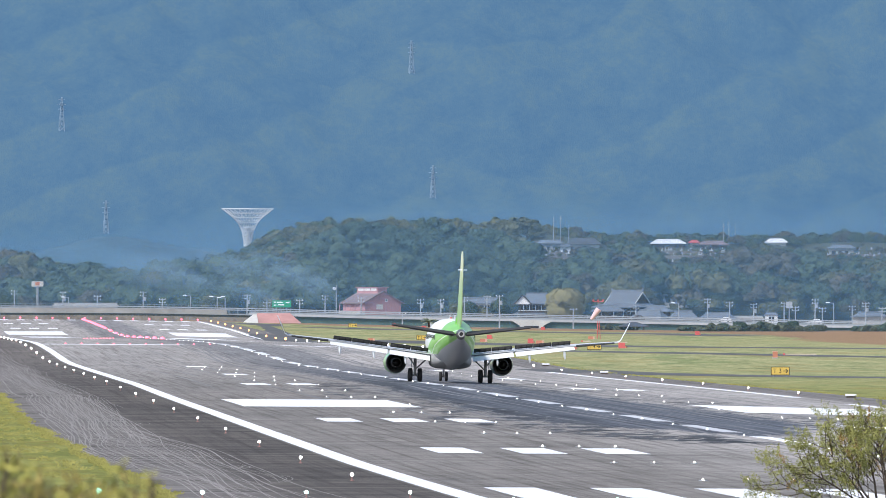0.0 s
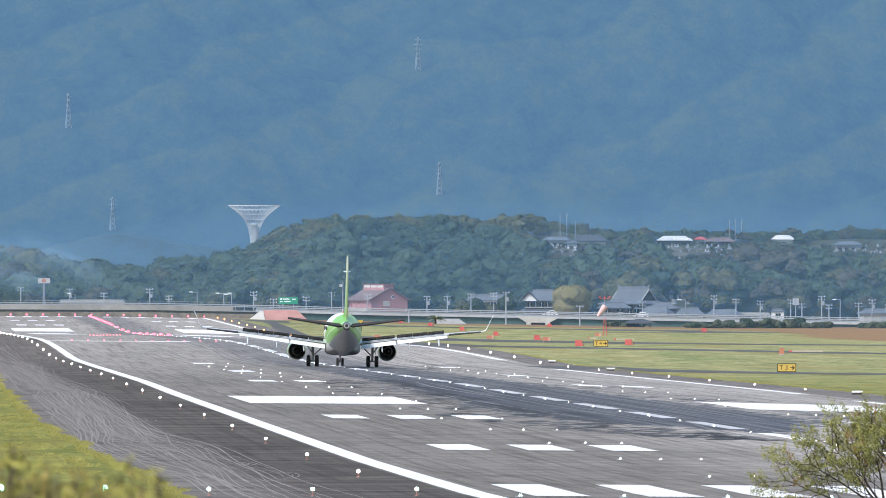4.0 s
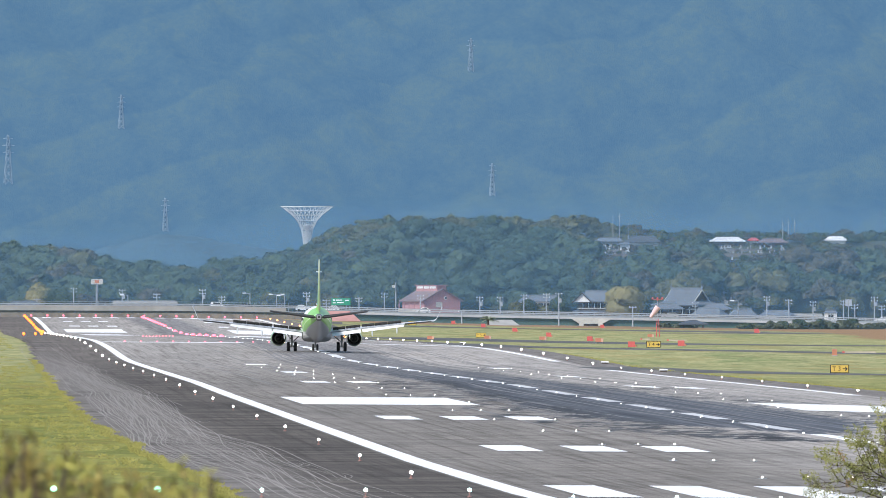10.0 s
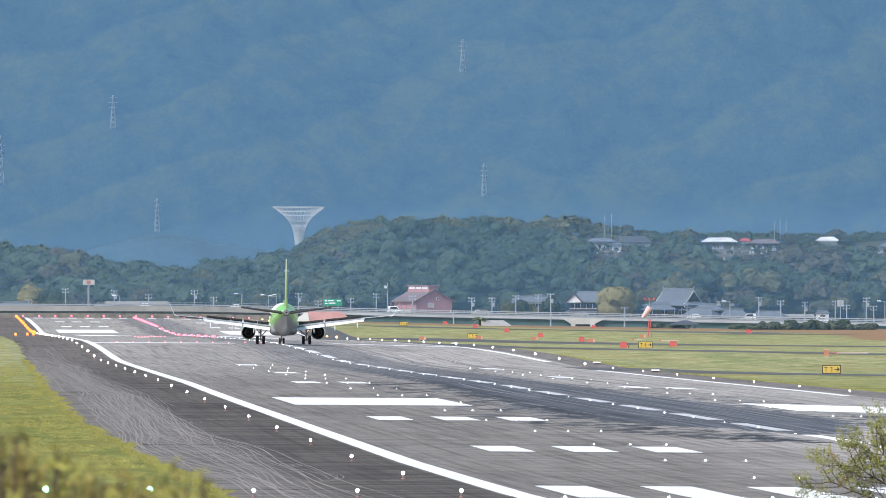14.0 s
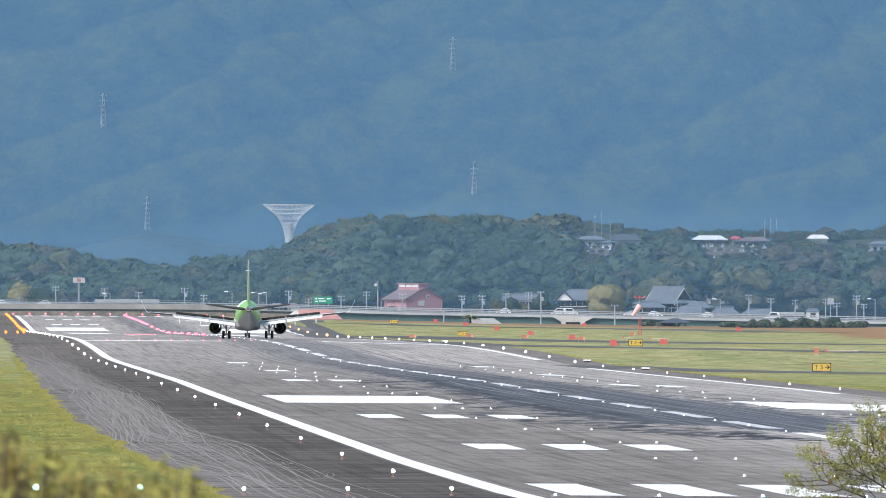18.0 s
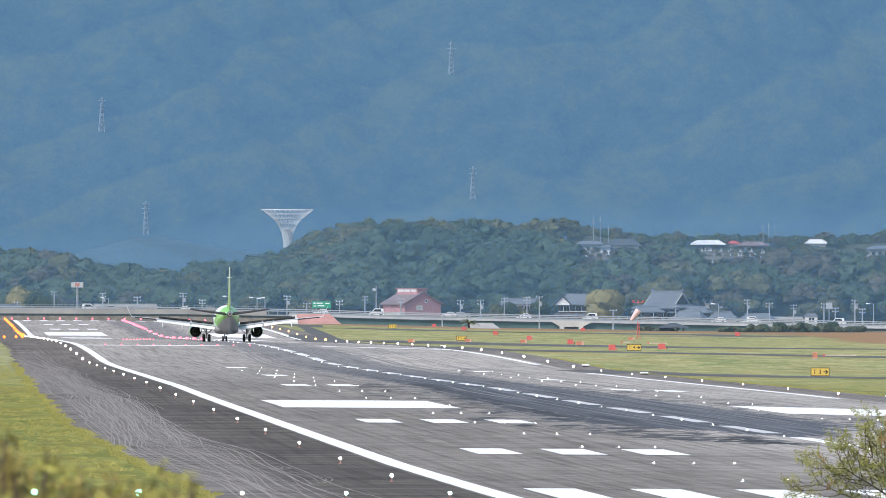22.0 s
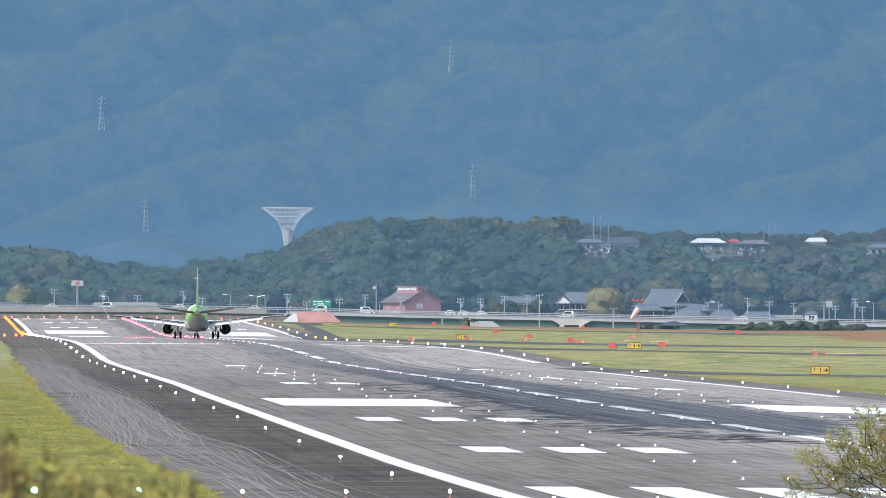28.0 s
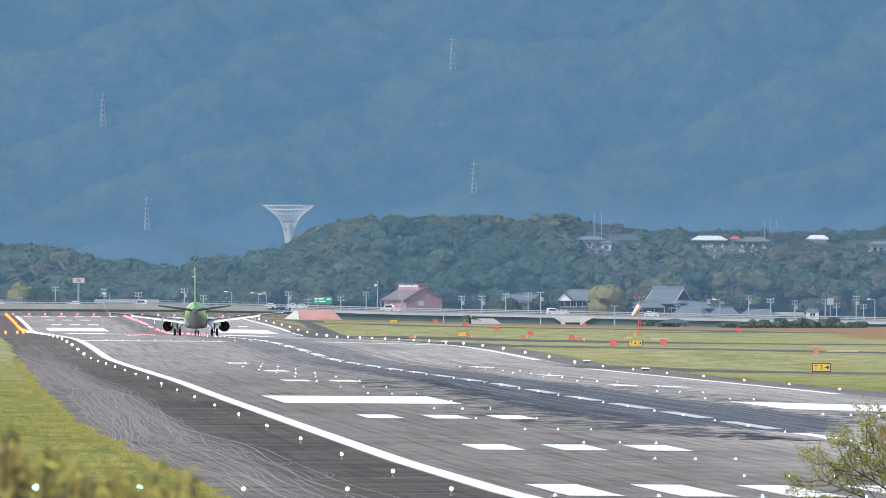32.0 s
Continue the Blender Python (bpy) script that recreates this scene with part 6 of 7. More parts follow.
protos = [car(CARPAINT[0], 3.4, 1.45, False, "small white hatchback driving on the road"), car(CARPAINT[0], 3.5, 1.8, True, "white van driving on the road"),
          car(CARPAINT[1], 3.9, 1.45, False, "silver car driving on the road"), car(CARPAINT[2], 3.7, 1.45, False, "dark car driving on the road")]
used, traffic = set(), []
for u19, speed, k in ((-194, -80, 3), (-39, -80, 0), (122, -80, 0), (560, -80, 2), (735, -80, 2), (936, -80, 0), (1034, -80, 1), (1162, -80, 0), (1295, -80, 0), (1413, -80, 1), (1641, -80, 0), (1696, -80, 0),
                      (1851, -80, 1), (1991, -80, 3), (2160, -80, 0), (1368, 82, 0), (1217, 82, 1), (213, 82, 0), (40, 82, 1), (700, 82, 2), (-420, 82, 0)):
    c = protos[k] if k not in used else copy_thing(protos[k], Matrix())
    used.add(k)
    traffic.append((c, u19, speed, RY + (2.4 if speed < 0 else 5.6)))


# ---- single trees and shrubs near the road ----
def leafy(name, label, x, y, z, h, r, n, size, mat, cat="tree", lobes=7, low=0.3, core=0.48, rough=0.6):
    g = np.random.default_rng(int(abs(x) * 31 + y))
    t = thing(name, label, cat, pose(x, y, z))
    pts, balls = [], []
    for k in range(lobes):
        a, q = g.uniform(0, 6.28), r * g.uniform(0.0, 0.6)
        c = np.array((q * math.cos(a), q * math.sin(a), h * g.uniform(low + 0.12, 0.80)))
        p = g.normal(size=(n // lobes, 3))
        p /= np.linalg.norm(p, axis=1)[:, None]
        q3 = p * g.uniform(0.9, 1.06, n // lobes)[:, None] * np.array((r * 0.52, r * 0.52, h * 0.22)) + c
        pts.append(np.hstack((q3, p)))
        balls.append((*c, r * core, h * core * 0.417))
    pts = np.vstack(pts)
    v, w = crowned(g, pts, lobe_cores(balls, h, rough), size, 0.3, h, rough)
    part("crown", quads_mesh("crown", v, mat, w), mat, t)
    part("trunk", Shape().tube((0, 0, 0), (0.05, 0, h * 0.6), 0.06 * r + 0.05, 0.03, 8).tube((0, 0, h * 0.35), (r * 0.4, 0.1, h * 0.65), 0.05, 0.02).tube((0, 0, h * 0.3), (-r * 0.4, -0.1, h * 0.62), 0.05, 0.02), BARK, t)


leafy("tree", "round ochre-yellow tree beside the road", 1203 * 3450 / FOC, 3450, -3.9, 9.6, 4.9, 11000, 0.16, LEAF_Y, lobes=30, core=0.53, rough=0.22)
for u, hh, rr, m in ((1015, 6.0, 2.6, LEAF_C), (1030, 6.6, 3.0, LEAF_A), (1058, 5.8, 2.4, LEAF_C), (1085, 7.4, 2.6, LEAF_A), (160, 10.6, 3.8, LEAF_Y), (188, 9.0, 4.4, LEAF_A), (205, 8.0, 3.4, LEAF_A), (140, 7.2, 3.0, LEAF_A)):
    leafy("tree", "bushy tree with muted foliage beside houses", u * 3440 / FOC, 3440, -3.9, hh, rr, 4200, 0.17, m, lobes=14)
g0 = random.Random(3)
for u, top in [(1455 + 7.5 * k, 1.0) for k in range(22)] + [(1406 + 8 * k, 0.62) for k in range(6)] + [(1622 + 8 * k, 0.7) for k in range(5)] + [(1262 + 9 * k, 0.6) for k in range(8)] + [(1718 + 9 * k, 0.9) for k in range(9)]:
    leafy("shrub", "dense grey-green shrub before the wall", u * 3265 / FOC, 3262 + g0.uniform(-4, 6), level(u * 3265 / FOC, 3262) - 0.05, top * g0.uniform(1.25, 2.35), g0.uniform(1.0, 2.0), 560, 0.15, LEAF_S if g0.random() < 0.7 else LEAF_A, "shrub", 9, 0.0)
# palm by the ramp
PALMLEAF = surface("grey-green palm leaf", (0.19, 0.23, 0.15), 0.7, 0, 3.0, 0.2, 0.2)
t = thing("palm", "small palm with drooping fronds beside the concrete ramp", "palm", pose(958 * 3195 / FOC, 3195, level(958 * 3195 / FOC, 3195)))
part("trunk", Shape().tube((0, 0, 0), (0, 0, 1.0), 0.25, 0.2), BARK, t)
for k in range(26):
    a, e = k * 2.4, 0.25 + 0.9 * ((k * 7) % 10) / 10
    sh = Shape()
    path = [Vector((math.cos(a) * s * 2.5 * math.cos(e), math.sin(a) * s * 2.5 * math.cos(e), 1.0 + 2.3 * math.sin(e) * s - 1.1 * s * s)) for s in (0, 0.35, 0.7, 1.0)]
    side = Vector((-math.sin(a), math.cos(a), 0))
    rings = [[p + side * w, p + Vector((0, 0, 0.04)), p - side * w, p - Vector((0, 0, 0.04))] for p, w in zip(path, (0.06, 0.22, 0.2, 0.03))]
    part("frond", sh.loft(rings), PALMLEAF, t)


# ---- on the wooded hill: houses, graves, masts ----
def on_hill(u, vv):
    best = min((abs((hill(u, s).z - EYE) * FOC / hill(u, s).y - vv), s) for s in [i / 200 for i in range(201)])
    return hill(u, best[1])


def hill_house(label, u, vv, w, h, dep, wall, roof, hr=1.0):
    p = on_hill(u, vv)
    t = thing("house", label, "house", pose(p.x, p.y, p.z - 0.6), "houses on the hill")
    part("wall", Shape().box(-w / 2, w / 2, -dep / 2, dep / 2, 0, h + 0.6), wall, t)
    part("roof", roof_shape(dep, w, h + 0.6, h + 0.6 + hr, w * 0.7, 0.5, 0.05), roof, t)
    for k in range(int(w / 1.6)):
        part("window", Shape().box(-w / 2 + 0.5 + 1.6 * k, -w / 2 + 1.4 + 1.6 * k, -dep / 2 - 0.05, -dep / 2 + 0.1, h - 1.1, h - 0.2), WINDOWGLASS, t)


TERRACE = surface("weathered terrace concrete", (0.20, 0.19, 0.18), 0.9, 0, 0.8, 0.2, 0.5, local=False)
hill_house("dark tiled house on the wooded hill", 1232, 64, 7.6, 1.7, 5, CREAM, DARKTILE, 1.5)
hill_house("small pale house on the wooded hill", 1172, 70, 6.0, 1.1, 4, CONCRETE, TILE, 0.8)
hill_house("pale shed on the wooded hill", 1200, 62, 2.4, 1.4, 3, WHITE, TILE, 0.5)
hill_house("long white roofed hall on the hill top", 1382, 73, 7.6, 0.7, 6, DARKWOOD, WHITE, 0.95)
hill_house("red roofed hut on the hill", 1428, 74, 1.8, 0.7, 3, CREAM, RED, 0.6)
hill_house("white roofed shed on the hill", 1574, 77, 4.6, 0.5, 4, CREAM, WHITE, 0.9)
hill_house("grey house among graves on the hill", 1690, 62, 6.0, 1.0, 4, CONCRETE, TILE, 0.8)
hill_house("brown roofed long house on the hill", 1462, 70, 6.5, 0.8, 4, DARKWOOD, BROWNROOF, 0.9)
for u, vv, w in ((1420, 60, 15.0), (1425, 52, 13.5), (1170, 58, 8.0), (1180, 50, 9.0), (1234, 61, 8.5), (1715, 54, 11.0), (1636, 46, 4.5)):
    p = on_hill(u, vv)
    t = thing("terrace_wall", "pale concrete terrace wall on the hillside", "wall", pose(p.x, p.y - 0.3, p.z - 0.4), "terrace walls on the hill")
    part("wall", Shape().box(-w / 2, w / 2, -0.15, 0.15, 0, 0.85), TERRACE, t)
    part("coping", Shape().box(-w / 2 - 0.05, w / 2 + 0.05, -0.2, 0.2, 0.85, 0.95), TERRACE, t)
GRANITE = surface("pale granite", (0.46, 0.46, 0.47), 0.7, 0, 3.0, 0.15, 0.2, each=0.5)
grave = thing("gravestone", "pale grey upright gravestone on the hillside", "gravestone", group="gravestones on the hill")
part("plinth", Shape().box(-0.3, 0.3, -0.25, 0.25, -0.3, 0.15), GRANITE, grave)
part("stone", Shape().box(-0.15, 0.15, -0.13, 0.13, 0.15, 0.68, 0.02), GRANITE, grave)
first = True
gr = random.Random(9)
for u0, u1, rows in ((1356, 1486, (46, 52.5, 55.5, 61, 65)), (1664, 1770, (54.5, 58, 66)), (1140, 1206, (46, 51, 54.5, 59.5, 64))):
    for vv in rows:
        u = u0 + gr.uniform(0, 8)
        while u < u1:
            m = Matrix.Translation(on_hill(u, vv + gr.uniform(-1, 1)))
            if first:
                grave.matrix_world, first = m, False
            else:
                copy_thing(grave, m @ Matrix.Scale(1.0, 4))
            u += gr.uniform(4, 22)
for k in range(34):               # taller stones beside the temple
    u, vv = gr.uniform(1364, 1416), (-36, -29, -22, -15)[k % 4]
    copy_thing(grave, Matrix.Translation(on_hill(u, vv)) @ Matrix.Scale(gr.uniform(1.3, 2.0), 4))
for u, vv, hh in ((1191, 70, 6.0), (1179, 78, 4.5), (1206, 72, 3.4), (1480, 88, 3.2), (1490, 90, 3.6), (1501, 86, 3.4), (1120, 104, 3.4), (1131, 104, 3.0)):
    p = on_hill(u, vv)
    t = thing("mast", "thin grey mast above the hill trees", "mast", pose(p.x, p.y, p.z - 0.2), "masts on the hill")
    part("pole", Shape().tube((0, 0, 0), (0, 0, hh + 2.0), 0.12, 0.06), STEEL, t)
    part("cross_arm", Shape().box(-0.4, 0.4, -0.04, 0.04, hh + 1.2, hh + 1.3), STEEL, t)

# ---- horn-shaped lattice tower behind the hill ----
# the tower's pale steel colour has the air's haze mixed in
HAZY = surface("pale steelwork, haze mixed in", (0.56, 0.62, 0.68), 0.7, 0, 0.3, 0.08, 0.1)
d = 4100.0
t = thing("lattice_tower", "white horn-shaped lattice tower behind the hill", "tower", pose(637 * d / FOC, d, -3.9))
PROF = ((0.0, 0.95), (12.0, 0.95), (22.3, 1.1), (25.4, 1.6), (27.8, 2.75), (29.3, 4.1), (30.5, 5.6), (31.7, 7.2))


def horn_r(z):
    return float(np.interp(z, [a for a, b in PROF], [b for a, b in PROF]))


for k in range(28):
    a = 2 * math.pi * k / 28
    sh = Shape()
    zs = [0, 12, 18, 22.3, 24, 25.4, 27.8, 29.3, 30.5, 31.7]
    for z0, z1 in zip(zs, zs[1:]):
        r0, r1 = horn_r(z0), horn_r(z1)
        sh.tube((r0 * math.cos(a), r0 * math.sin(a), z0), (r1 * math.cos(a + 0.09), r1 * math.sin(a + 0.09), z1), 0.075, 0.075, 5)
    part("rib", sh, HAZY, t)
for z in (20, 23, 25.4, 27.8, 29.3, 30.5, 31.7):
    r = horn_r(z)
    sh = Shape()
    for k in range(28):
        a, b = 2 * math.pi * k / 28, 2 * math.pi * (k + 1) / 28
        sh.tube((r * math.cos(a), r * math.sin(a), z), (r * math.cos(b), r * math.sin(b), z), 0.11, 0.11, 5)
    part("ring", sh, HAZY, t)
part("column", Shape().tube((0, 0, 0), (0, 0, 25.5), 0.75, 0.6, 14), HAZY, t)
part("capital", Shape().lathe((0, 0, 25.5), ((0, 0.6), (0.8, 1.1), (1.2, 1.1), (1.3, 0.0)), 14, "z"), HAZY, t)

# ---- power pylons on the mountain ----
# pylon steel tinted towards the mountain: haze is put into its colour
HAZED_STEEL = surface("steel with haze blue mixed in", (0.185, 0.277, 0.38), 0.8, 0, 0.3, 0.05, 0.1)


def on_mountain(u, vv):
    ray = (site(u, vv, 5000.0) - Vector((0, 0, EYE))).normalized()
    hit, p, n_, i_ = mountain.ray_cast(Vector((0, 0, EYE)), ray)
    return p if hit else site(u, vv, 4400.0)


def pylon(u, v0, v1):
    p = on_mountain(u, v0)
    hh = (v1 - v0) * p.y / FOC
    b, tp = hh * 0.075, hh * 0.016
    t = thing("power_pylon", "pale steel lattice pylon on the mountainside", "pylon", pose(p.x, p.y, p.z - 0.1, 0, 0, 12), "power pylons")
    corners = ((-1, -1), (1, -1), (1, 1), (-1, 1))
    for sx, sy in corners:
        part("leg", Shape().tube((sx * b, sy * b, 0), (sx * tp, sy * tp, hh), 0.10, 0.07, 5), HAZED_STEEL, t)
    for k in range(7):
        z0, z1 = hh * k / 7, hh * (k + 1) / 7
        r0, r1 = b + (tp - b) * k / 7, b + (tp - b) * (k + 1) / 7
        sh = Shape()
        for i in range(4):
            (ax, ay), (bx, by) = corners[i], corners[(i + 1) % 4]
            sh.tube((ax * r0, ay * r0, z0), (bx * r1, by * r1, z1), 0.085, 0.085, 4).tube((bx * r0, by * r0, z0), (ax * r1, ay * r1, z1), 0.085, 0.085, 4)
        part("bracing", sh, HAZED_STEEL, t)
    for k, w in ((0.92, 0.10), (0.78, 0.13), (0.64, 0.11)):
        part("cross_arm", Shape().tube((-hh * w, 0, hh * k), (hh * w, 0, hh * k), 0.09, 0.09, 5).tube((-hh * w, 0, hh * k), (0, 0, hh * k + hh * 0.04), 0.05, 0.05, 4).tube((hh * w, 0, hh * k), (0, 0, hh * k + hh * 0.04), 0.05, 0.05, 4), HAZED_STEEL, t)


for x, yb, yt in ((182, 226, 165), (260, 408, 348), (801, 124, 65), (839, 345, 286), (-18, 324, 236), (10, 440, 395)):
    if x != 10:
        pylon(x + 126, 502 - yb, 502 - yt)

# ---- foreground plants on the bank ----
def twiggy_tree(x, y, z, limbs, seed):
    """Open young tree: curved limbs that fork twice, with feathery sprays of leaflets at the twig ends."""
    g = random.Random(seed)
    t = thing("tree", "sparse olive-green young tree on the bank", "tree", pose(x, y, z))
    fresh, dry = [], []

    def jitter(k):
        return Vector((g.uniform(-1, 1), g.uniform(-1, 1), g.uniform(-1, 1))) * k

    def stem(sh, p, w, ln, r0, r1, rise, n=6):
        """A bent stem; returns its points and headings."""
        pts = []
        for i in range(n):
            q = p + w * (ln / n)
            ra, rb = r0 + (r1 - r0) * i / n, r0 + (r1 - r0) * (i + 1) / n
            sh.tube(p, q, ra, rb, 5)
            pts.append((q, w.copy()))
            w = (w + Vector((0, 0, rise)) + jitter(0.16)).normalized()
            p = q
        return pts

    def spray(p, w):
        side = w.cross(Vector((0, 0, 1))).normalized()
        bag = dry if g.random() < 0.07 else fresh
        for k in range(56):
            s = g.uniform(-0.15, 1.0)
            c = p + w * 0.20 * s + side * g.gauss(0, 0.085) + Vector((0, 0, g.gauss(-0.01, 0.045)))
            nrm = (Vector((0, -0.6, 1.0)) + jitter(0.9)).normalized()
            bag.append((*c, *nrm))

    for lean, turn, ln in limbs:
        sh = Shape()
        w = Vector((math.sin(radians(lean)), 0.35 * math.sin(radians(turn)), math.cos(radians(lean)))).normalized()
        main = stem(sh, Vector((g.uniform(-0.1, 0.1), g.uniform(-0.1, 0.1), 0.3)), w, ln, 0.034, 0.010, 0.03, 9)
        for i, (p, d) in enumerate(main):
            if i < 2:
                continue
            for side in ((-1, 1) if i > 3 else (g.choice((-1, 1)),)):
                across = Vector((d.z, g.uniform(-0.7, 0.7), -d.x)) * side
                sub = stem(sh, p, (d + across * g.uniform(0.5, 0.9)).normalized(), ln * g.uniform(0.20, 0.34), 0.012, 0.005, 0.05, 4)
                for j, (q, e) in enumerate(sub):
                    if j < 1:
                        continue
                    for o in (-1, 1):
                        twig = stem(sh, q, (e + Vector((e.z, g.uniform(-0.6, 0.6), -e.x)) * o * 0.7).normalized(), g.uniform(0.10, 0.24), 0.005, 0.003, 0.04, 2)
                        if g.random() < 0.74:
                            spray(*twig[-1])
        spray(*main[-1])
        part("limb", sh, BARK, t, "dark thin limb with twigs")
    part("trunk", Shape().tube((0, 0, 0), (0, 0, 0.45), 0.10, 0.07, 8), BARK, t)
    for bag, mat, label in ((fresh, LEAF_N, "small olive-green leaflets"), (dry, LEAF_DRY, "small rusty dry leaflets")):
        q = leaf_faces(np.random.default_rng(seed), np.array(bag), 0.024, 0.36)
        part("foliage", quads_mesh("foliage", q, mat), mat, t, label)


D = 320.0
twiggy_tree(1770 * D / FOC, D, level(20, D) - 0.05, ((-70, 20, 2.45), (-58, -60, 2.3), (-46, 70, 2.15), (-33, -30, 2.05), (-18, 80, 1.95), (-2, -70, 1.9), (12, 40, 1.95), (28, -50, 2.0), (44, 60, 2.3), (60, 0, 2.4)), 4)


def bank_shrub(u, vtop, d, r, seed, leaves, mat):
    """Feathery shrub close by: thin dark stems that carry narrow leaves towards their tips."""
    g = np.random.default_rng(seed)
    zg = level(u * d / FOC, d) - 0.03
    h = EYE + vtop * d / FOC - zg
    t = thing("shrub", "feathery yellow-olive shrub on the grass bank", "shrub", pose(u * d / FOC, d, zg), "shrubs on the bank")
    stems, pts = Shape(), []
    for k in range(max(4, leaves // 22)):
        bx, by = g.normal(0, r * 0.55, 2)
        top = h * g.uniform(0.90, 1.0) - 0.7 * abs(bx)
        tip = np.array((bx * 1.35 + g.normal(0, 0.02), by * 1.3, top))
        mid = np.array((bx, by, top * 0.72))
        stems.tube(mid * (0.75, 0.75, 0.0), mid, 0.009, 0.007, 5).tube(mid, tip, 0.007, 0.002, 5)
        for q in range(18):
            s = g.uniform(0.2, 1.0)
            c = mid + (tip - mid) * s + g.normal(0, 0.022, 3)
            n = np.array((g.normal(0, 0.8), -1.0, g.normal(0.4, 0.5)))
            pts.append(np.hstack((c, n / np.linalg.norm(n))))
    part("stem", stems, BARK, t, "thin dark stem cluster")
    part("foliage", quads_mesh("foliage", leaf_faces(g, np.array(pts), 0.017, 0.45), mat), mat, t, "narrow yellow-olive leaves")


for k, (u, vtop, r, n) in enumerate(((20, -226, 0.07, 260), (70, -232, 0.07, 300), (118, -240, 0.07, 300), (160, -262, 0.06, 260), (205, -282, 0.06, 240), (250, -304, 0.05, 220), (296, -322, 0.05, 200), (340, -338, 0.045, 170),
                                     (330, -345, 0.07, 200), (360, -352, 0.07, 200), (290, -335, 0.08, 240), (398, -318, 0.02, 66), (382, -345, 0.03, 88), (442, -306, 0.018, 66), (466, -318, 0.014, 44), (428, -338, 0.02, 44), (60, -290, 0.10, 330), (140, -318, 0.10, 330), (225, -345, 0.09, 300), (310, -362, 0.07, 200))):
    bank_shrub(u, vtop + 14, 46.0 + 1.3 * ((k * 5) % 7), r, 60 + k, n, TUFT if k % 3 else TUFT_DRY)
t = thing("shrub", "leaning bare brown branches of a shrub on the bank", "shrub", pose(96 * 44 / FOC, 44, level(0.16, 44) - 0.03))
for k, (x0, z0, x1, z1) in enumerate(((-0.06, 1.30, 0.07, 1.53), (-0.10, 1.36, 0.03, 1.46), (0.00, 1.22, 0.11, 1.40), (0.10, 1.26, 0.26, 1.41))):
    part("branch", Shape().tube((x0 * 0.4, 0, 0.0), (x0, 0.02 * k, z0), 0.012, 0.009, 6).tube((x0, 0.02 * k, z0), (x1, 0.02 * k, z1), 0.009, 0.003, 6), BARK, t)


# ---- ragged grass along the paved edges and over the bank ----
TUFTGRASS = foliage("rank grass", (0.085, 0.095, 0.025), (0.36, 0.33, 0.10), 0.9)
rng = np.random.default_rng(33)
blades = []


def grass_tuft(x, y, h, w):
    z = level(x, y) - 0.03
    for q in range(5):
        a, c = rng.normal(0, w, 2)
        top = h * rng.uniform(0.5, 1.0)
        s = rng.uniform(0.02, 0.05)
        blades.extend(((x + a - s, y + c, z), (x + a + s, y + c, z), (x + a + s * 0.6 + a * 0.4, y + c, z + top), (x + a - s * 0.4 + a * 0.4, y + c + 0.02, z + top * 0.9)))


for k in range(1700):
    y = 420 + 1000 * rng.random() ** 1.6
    q = Vector((y * 0.045, 2.7, 0))
    x = float(np.interp(y, (405, 560, 714, 1018, 1600, 2990), (8.3, 7.9, 6.7, 7.2, 8.8, 9.0))) + noise.noise(q) * 0.45 + max(0.0, noise.noise(q * 5.0)) * 0.55
    grass_tuft(x - abs(rng.normal(0, 0.10)), y, rng.uniform(0.05, 0.16), 0.10)
for k in range(6400):
    y = 420 + 1700 * rng.random() ** 2.0
    x = rng.uniform(-4.0, 7.0)
    if noise.noise(Vector((x * 0.35, y * 0.05, 4.4))) > -0.05:
        grass_tuft(x, y, rng.uniform(0.04, 0.13), 0.16)
for k in range(500):
    y = 700 + 900 * rng.random()
    grass_tuft(66.6 + abs(rng.normal(0, 0.35)), y, rng.uniform(0.05, 0.14), 0.3)
tagged(new("grass_tufts", quads_mesh("grass_tufts", np.array(blades), TUFTGRASS)), "rank yellow-green grass tufts along the pavement", "grass", kind="stuff")

# ---- tyre smoke of the touchdown, drifting off ----
SMOKE, nt_, b_ = nodes_of("thin tyre smoke")
vec_ = position(nt_, True, 1, 0, 1)
dist_ = nt_.nodes.new("ShaderNodeVectorMath")
dist_.operation = "LENGTH"
nt_.links.new(vec_, dist_.inputs[0])
wisp = noise_of(nt_, position(nt_, True, 1.3, 1.3, 1.9), 1.1, 3.0, 0.5, 0.4)
body_ = lin(nt_, 1.0, "SUBTRACT", step(nt_, dist_.outputs["Value"], 0.05, 0.98))
nt_.links.new(lin(nt_, lin(nt_, body_, "MULTIPLY", step(nt_, wisp, 0.10, 0.80)), "MULTIPLY", 0.36), b_.inputs["Alpha"])
b_.inputs["Base Color"].default_value = (0.27, 0.42, 0.58, 1)
b_.inputs["Roughness"].default_value, b_.inputs["Specular IOR Level"].default_value = 1.0, 0.0
smoke = []
puff_mesh = Shape().loft([[(math.cos(a) * math.cos(b), math.sin(b), math.sin(a) * math.cos(b)) for a in [6.2832 * i / 20 for i in range(20)]] for b in (-1.56, -1.1, -0.75, -0.4, -0.1)], False).mesh("veil", SMOKE, 80)
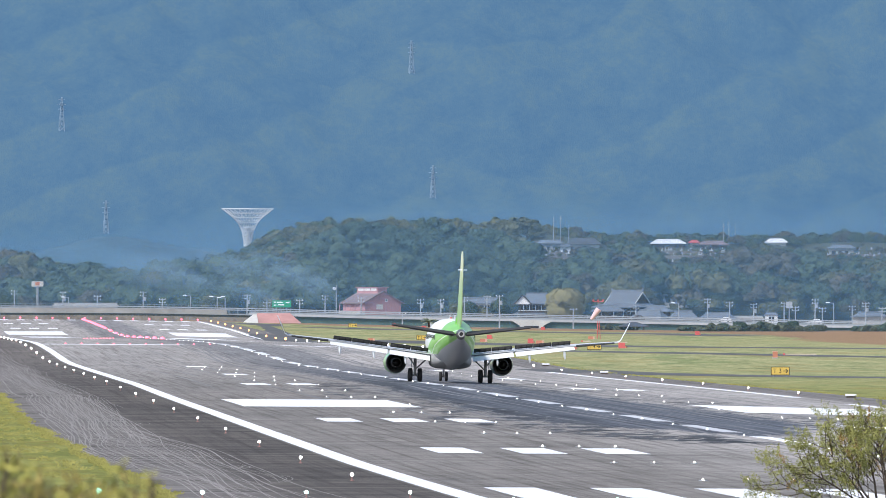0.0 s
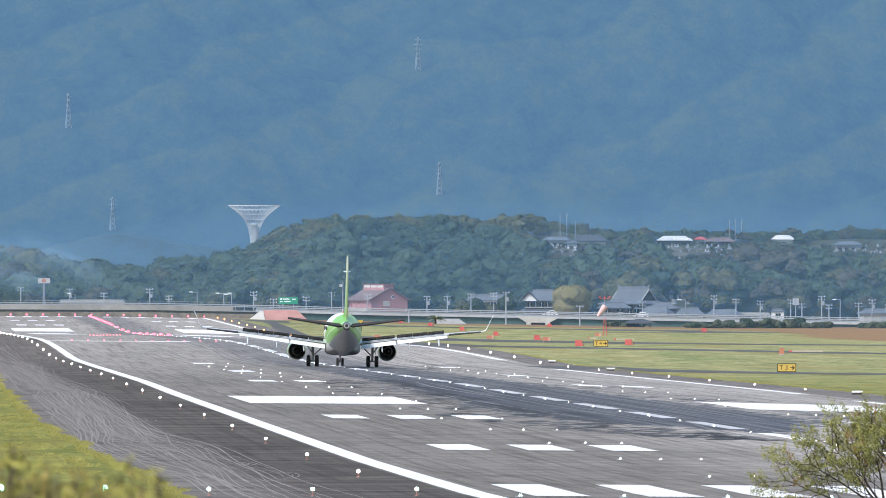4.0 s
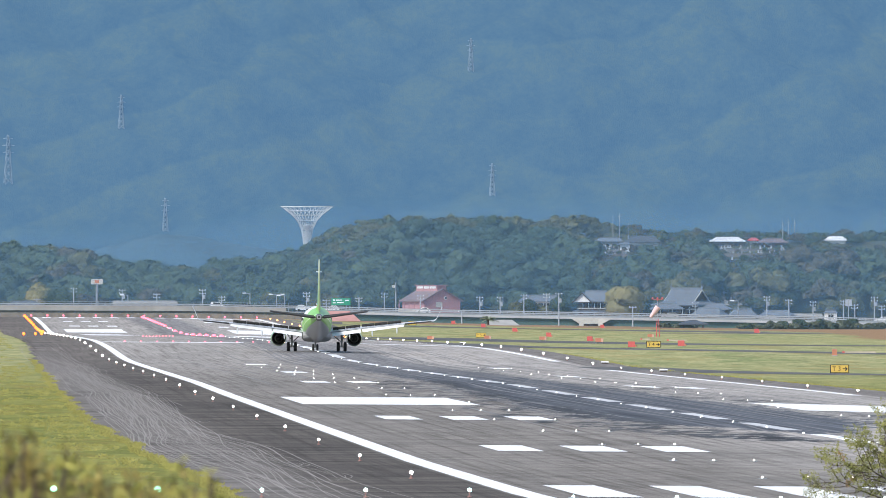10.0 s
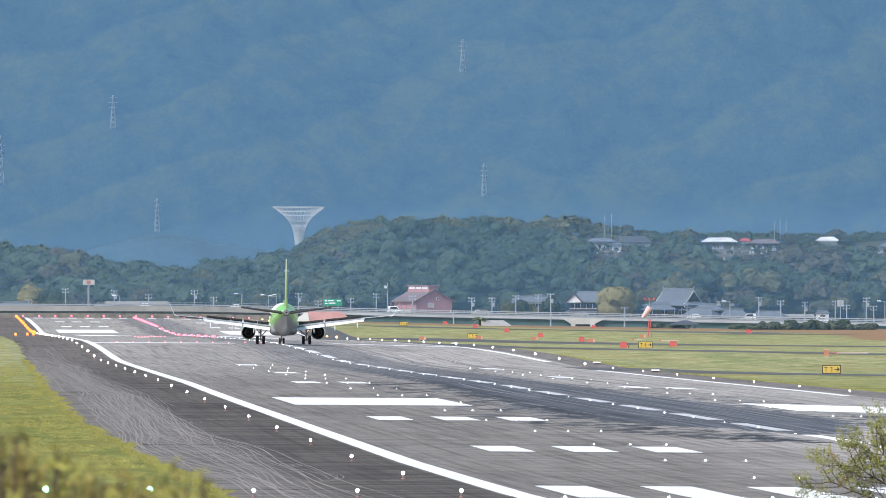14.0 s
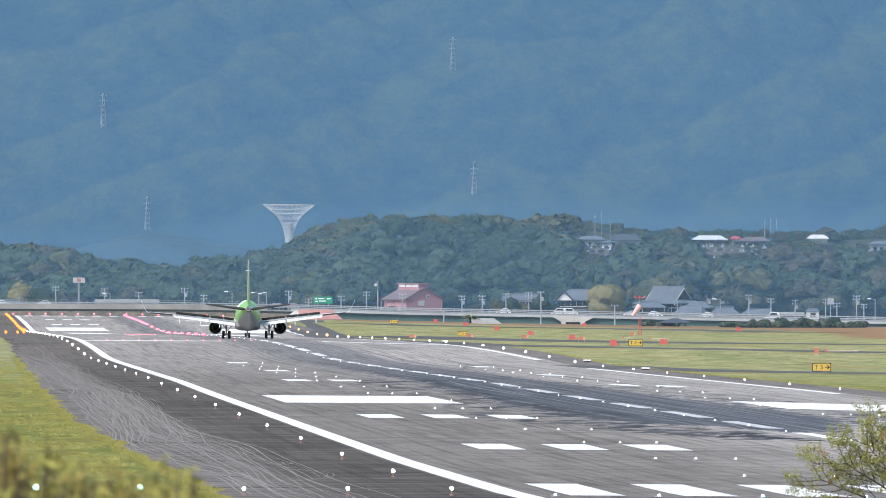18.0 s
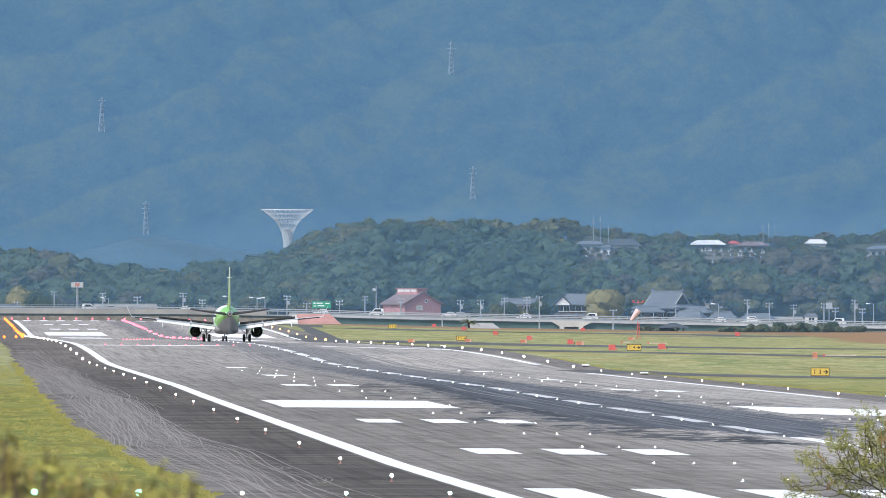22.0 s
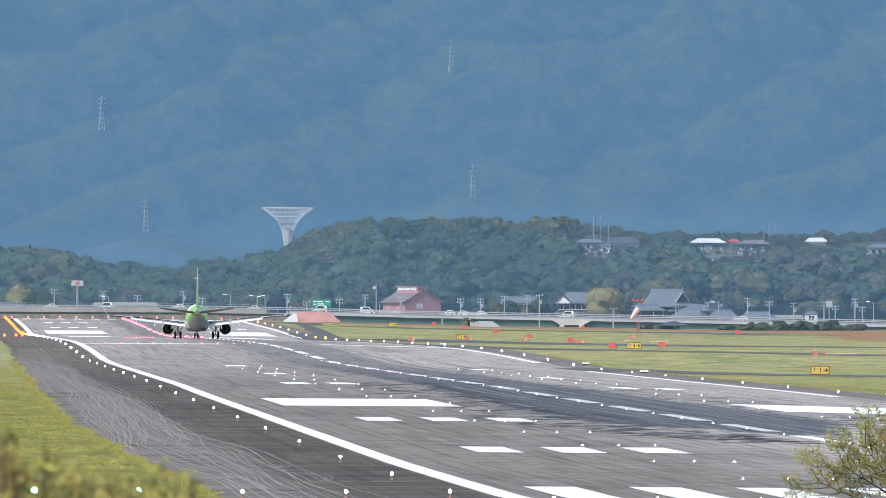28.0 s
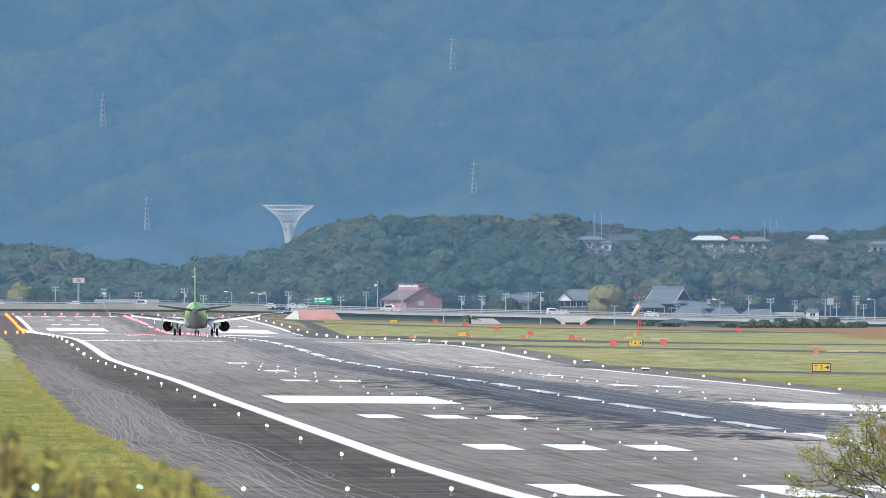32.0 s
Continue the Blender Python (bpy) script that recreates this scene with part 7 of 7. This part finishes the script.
for k, (u, v_, w, h, lean) in enumerate(((684, 28, 3.4, 1.6, 28), (600, 38, 3.2, 1.3, 22), (752, 6, 2.8, 1.3, 34), (540, 8, 2.8, 1.1, 15), (640, -12, 3.2, 1.2, 20), (470, 26, 4.2, 1.9, 8))):
    t = thing("smoke_puff", "thin pale bluish tyre smoke drifting off", "smoke", group="tyre smoke", kind="stuff")
    q = part("veil", puff_mesh, SMOKE, t)
    q.matrix_local = pose(0, 0, 0, 0, lean, 0) @ Matrix.Diagonal((w, 0.7, h, 1))
    smoke.append((t, u, v_, 1030.0 + 9 * k))


def motions():
    """Keys of all that moves: the landing aircraft, its spoilers and flaps, its smoke, the road traffic."""
    rows = []
    for t, x, y, turn, bank in (
            (0, 41.51, 1090, -0.30, 1.30), (1, 41.09, 1140, -0.50, 1.17), (2, 40.39, 1189, -0.70, 1.03), (3, 39.46, 1238, 0.20, 0.90), (4.5, 38.80, 1308, 0.75, 0.60),
            (6, 38.13, 1378, 1.30, 0.30), (7, 38.25, 1422, 1.10, 0.27), (8, 38.37, 1464, 0.90, 0.24), (9, 38.46, 1504, 0.95, 0.21), (10, 38.55, 1540, 0.69, 0.19),
            (11, 38.77, 1574, 0.42, 0.16), (12, 39.01, 1606, 0.16, 0.13), (13, 39.07, 1638, -0.10, 0.10), (14, 38.97, 1670, 0.30, 0.08), (15.5, 38.73, 1718, 0.90, 0.04),
            (17, 38.49, 1765, 1.50, 0.00), (18, 38.74, 1796, 1.00, 0.00), (19, 38.86, 1825, 0.50, 0.00), (20, 38.80, 1852, 0.00, 0.00), (21, 38.60, 1878, -0.07, 0.00),
            (22, 38.53, 1903, -0.15, 0.00), (23, 38.49, 1927, -0.22, 0.00), (24, 38.39, 1949, -0.30, 0.00), (25, 38.26, 1970, -0.90, 0.00), (26.5, 37.64, 2001, -0.08, 0.00),
            (28, 37.02, 2032, 0.75, 0.00), (29, 37.05, 2050, 0.99, 0.00), (30, 37.16, 2060, 1.23, 0.00), (31, 37.26, 2066, 1.46, 0.00), (32, 37.42, 2070, 1.70, 0.00)):
        rows.append((t, pose(x, y, level(x, y) + 0.01, 0, bank, -turn)))
    walk(plane, rows)
    def hinged(ob, place, axis, keys):
        walk(ob, [(t, Matrix.Translation(place) @ Matrix.Rotation(radians(a), 4, axis)) for t, a in keys])

    for ob, place, axis in spoilers:
        hinged(ob, place, axis, ((0, -27), (26, -27), (28, 0), (32, 0)))
    for ob, place, axis in flaps:
        hinged(ob, place, axis, ((0, 17), (25.5, 17), (29, 13), (32, 13)))
    for puff, u, v_, d in smoke:
        walk(puff, [(t, Matrix.Translation(site(u - 105 * t, v_ + 5 * t, d))) for t in (0.0, 8.0, 16.0, 24.0, 32.0)])
    for car, u19, speed, d in traffic:
        rows = []
        for t in (0.0, 4.0, 8.0, 12.0, 16.0, 20.0, 24.0, 28.0, 32.0):
            u = u19 + speed * (t - 19.0)
            p = site(u, road_v(u) - 3.4, RY)
            rows.append((t, pose(u * d / FOC, d, p.z, 0, 0, 0 if speed > 0 else 180)))
        walk(car, rows)


motions()
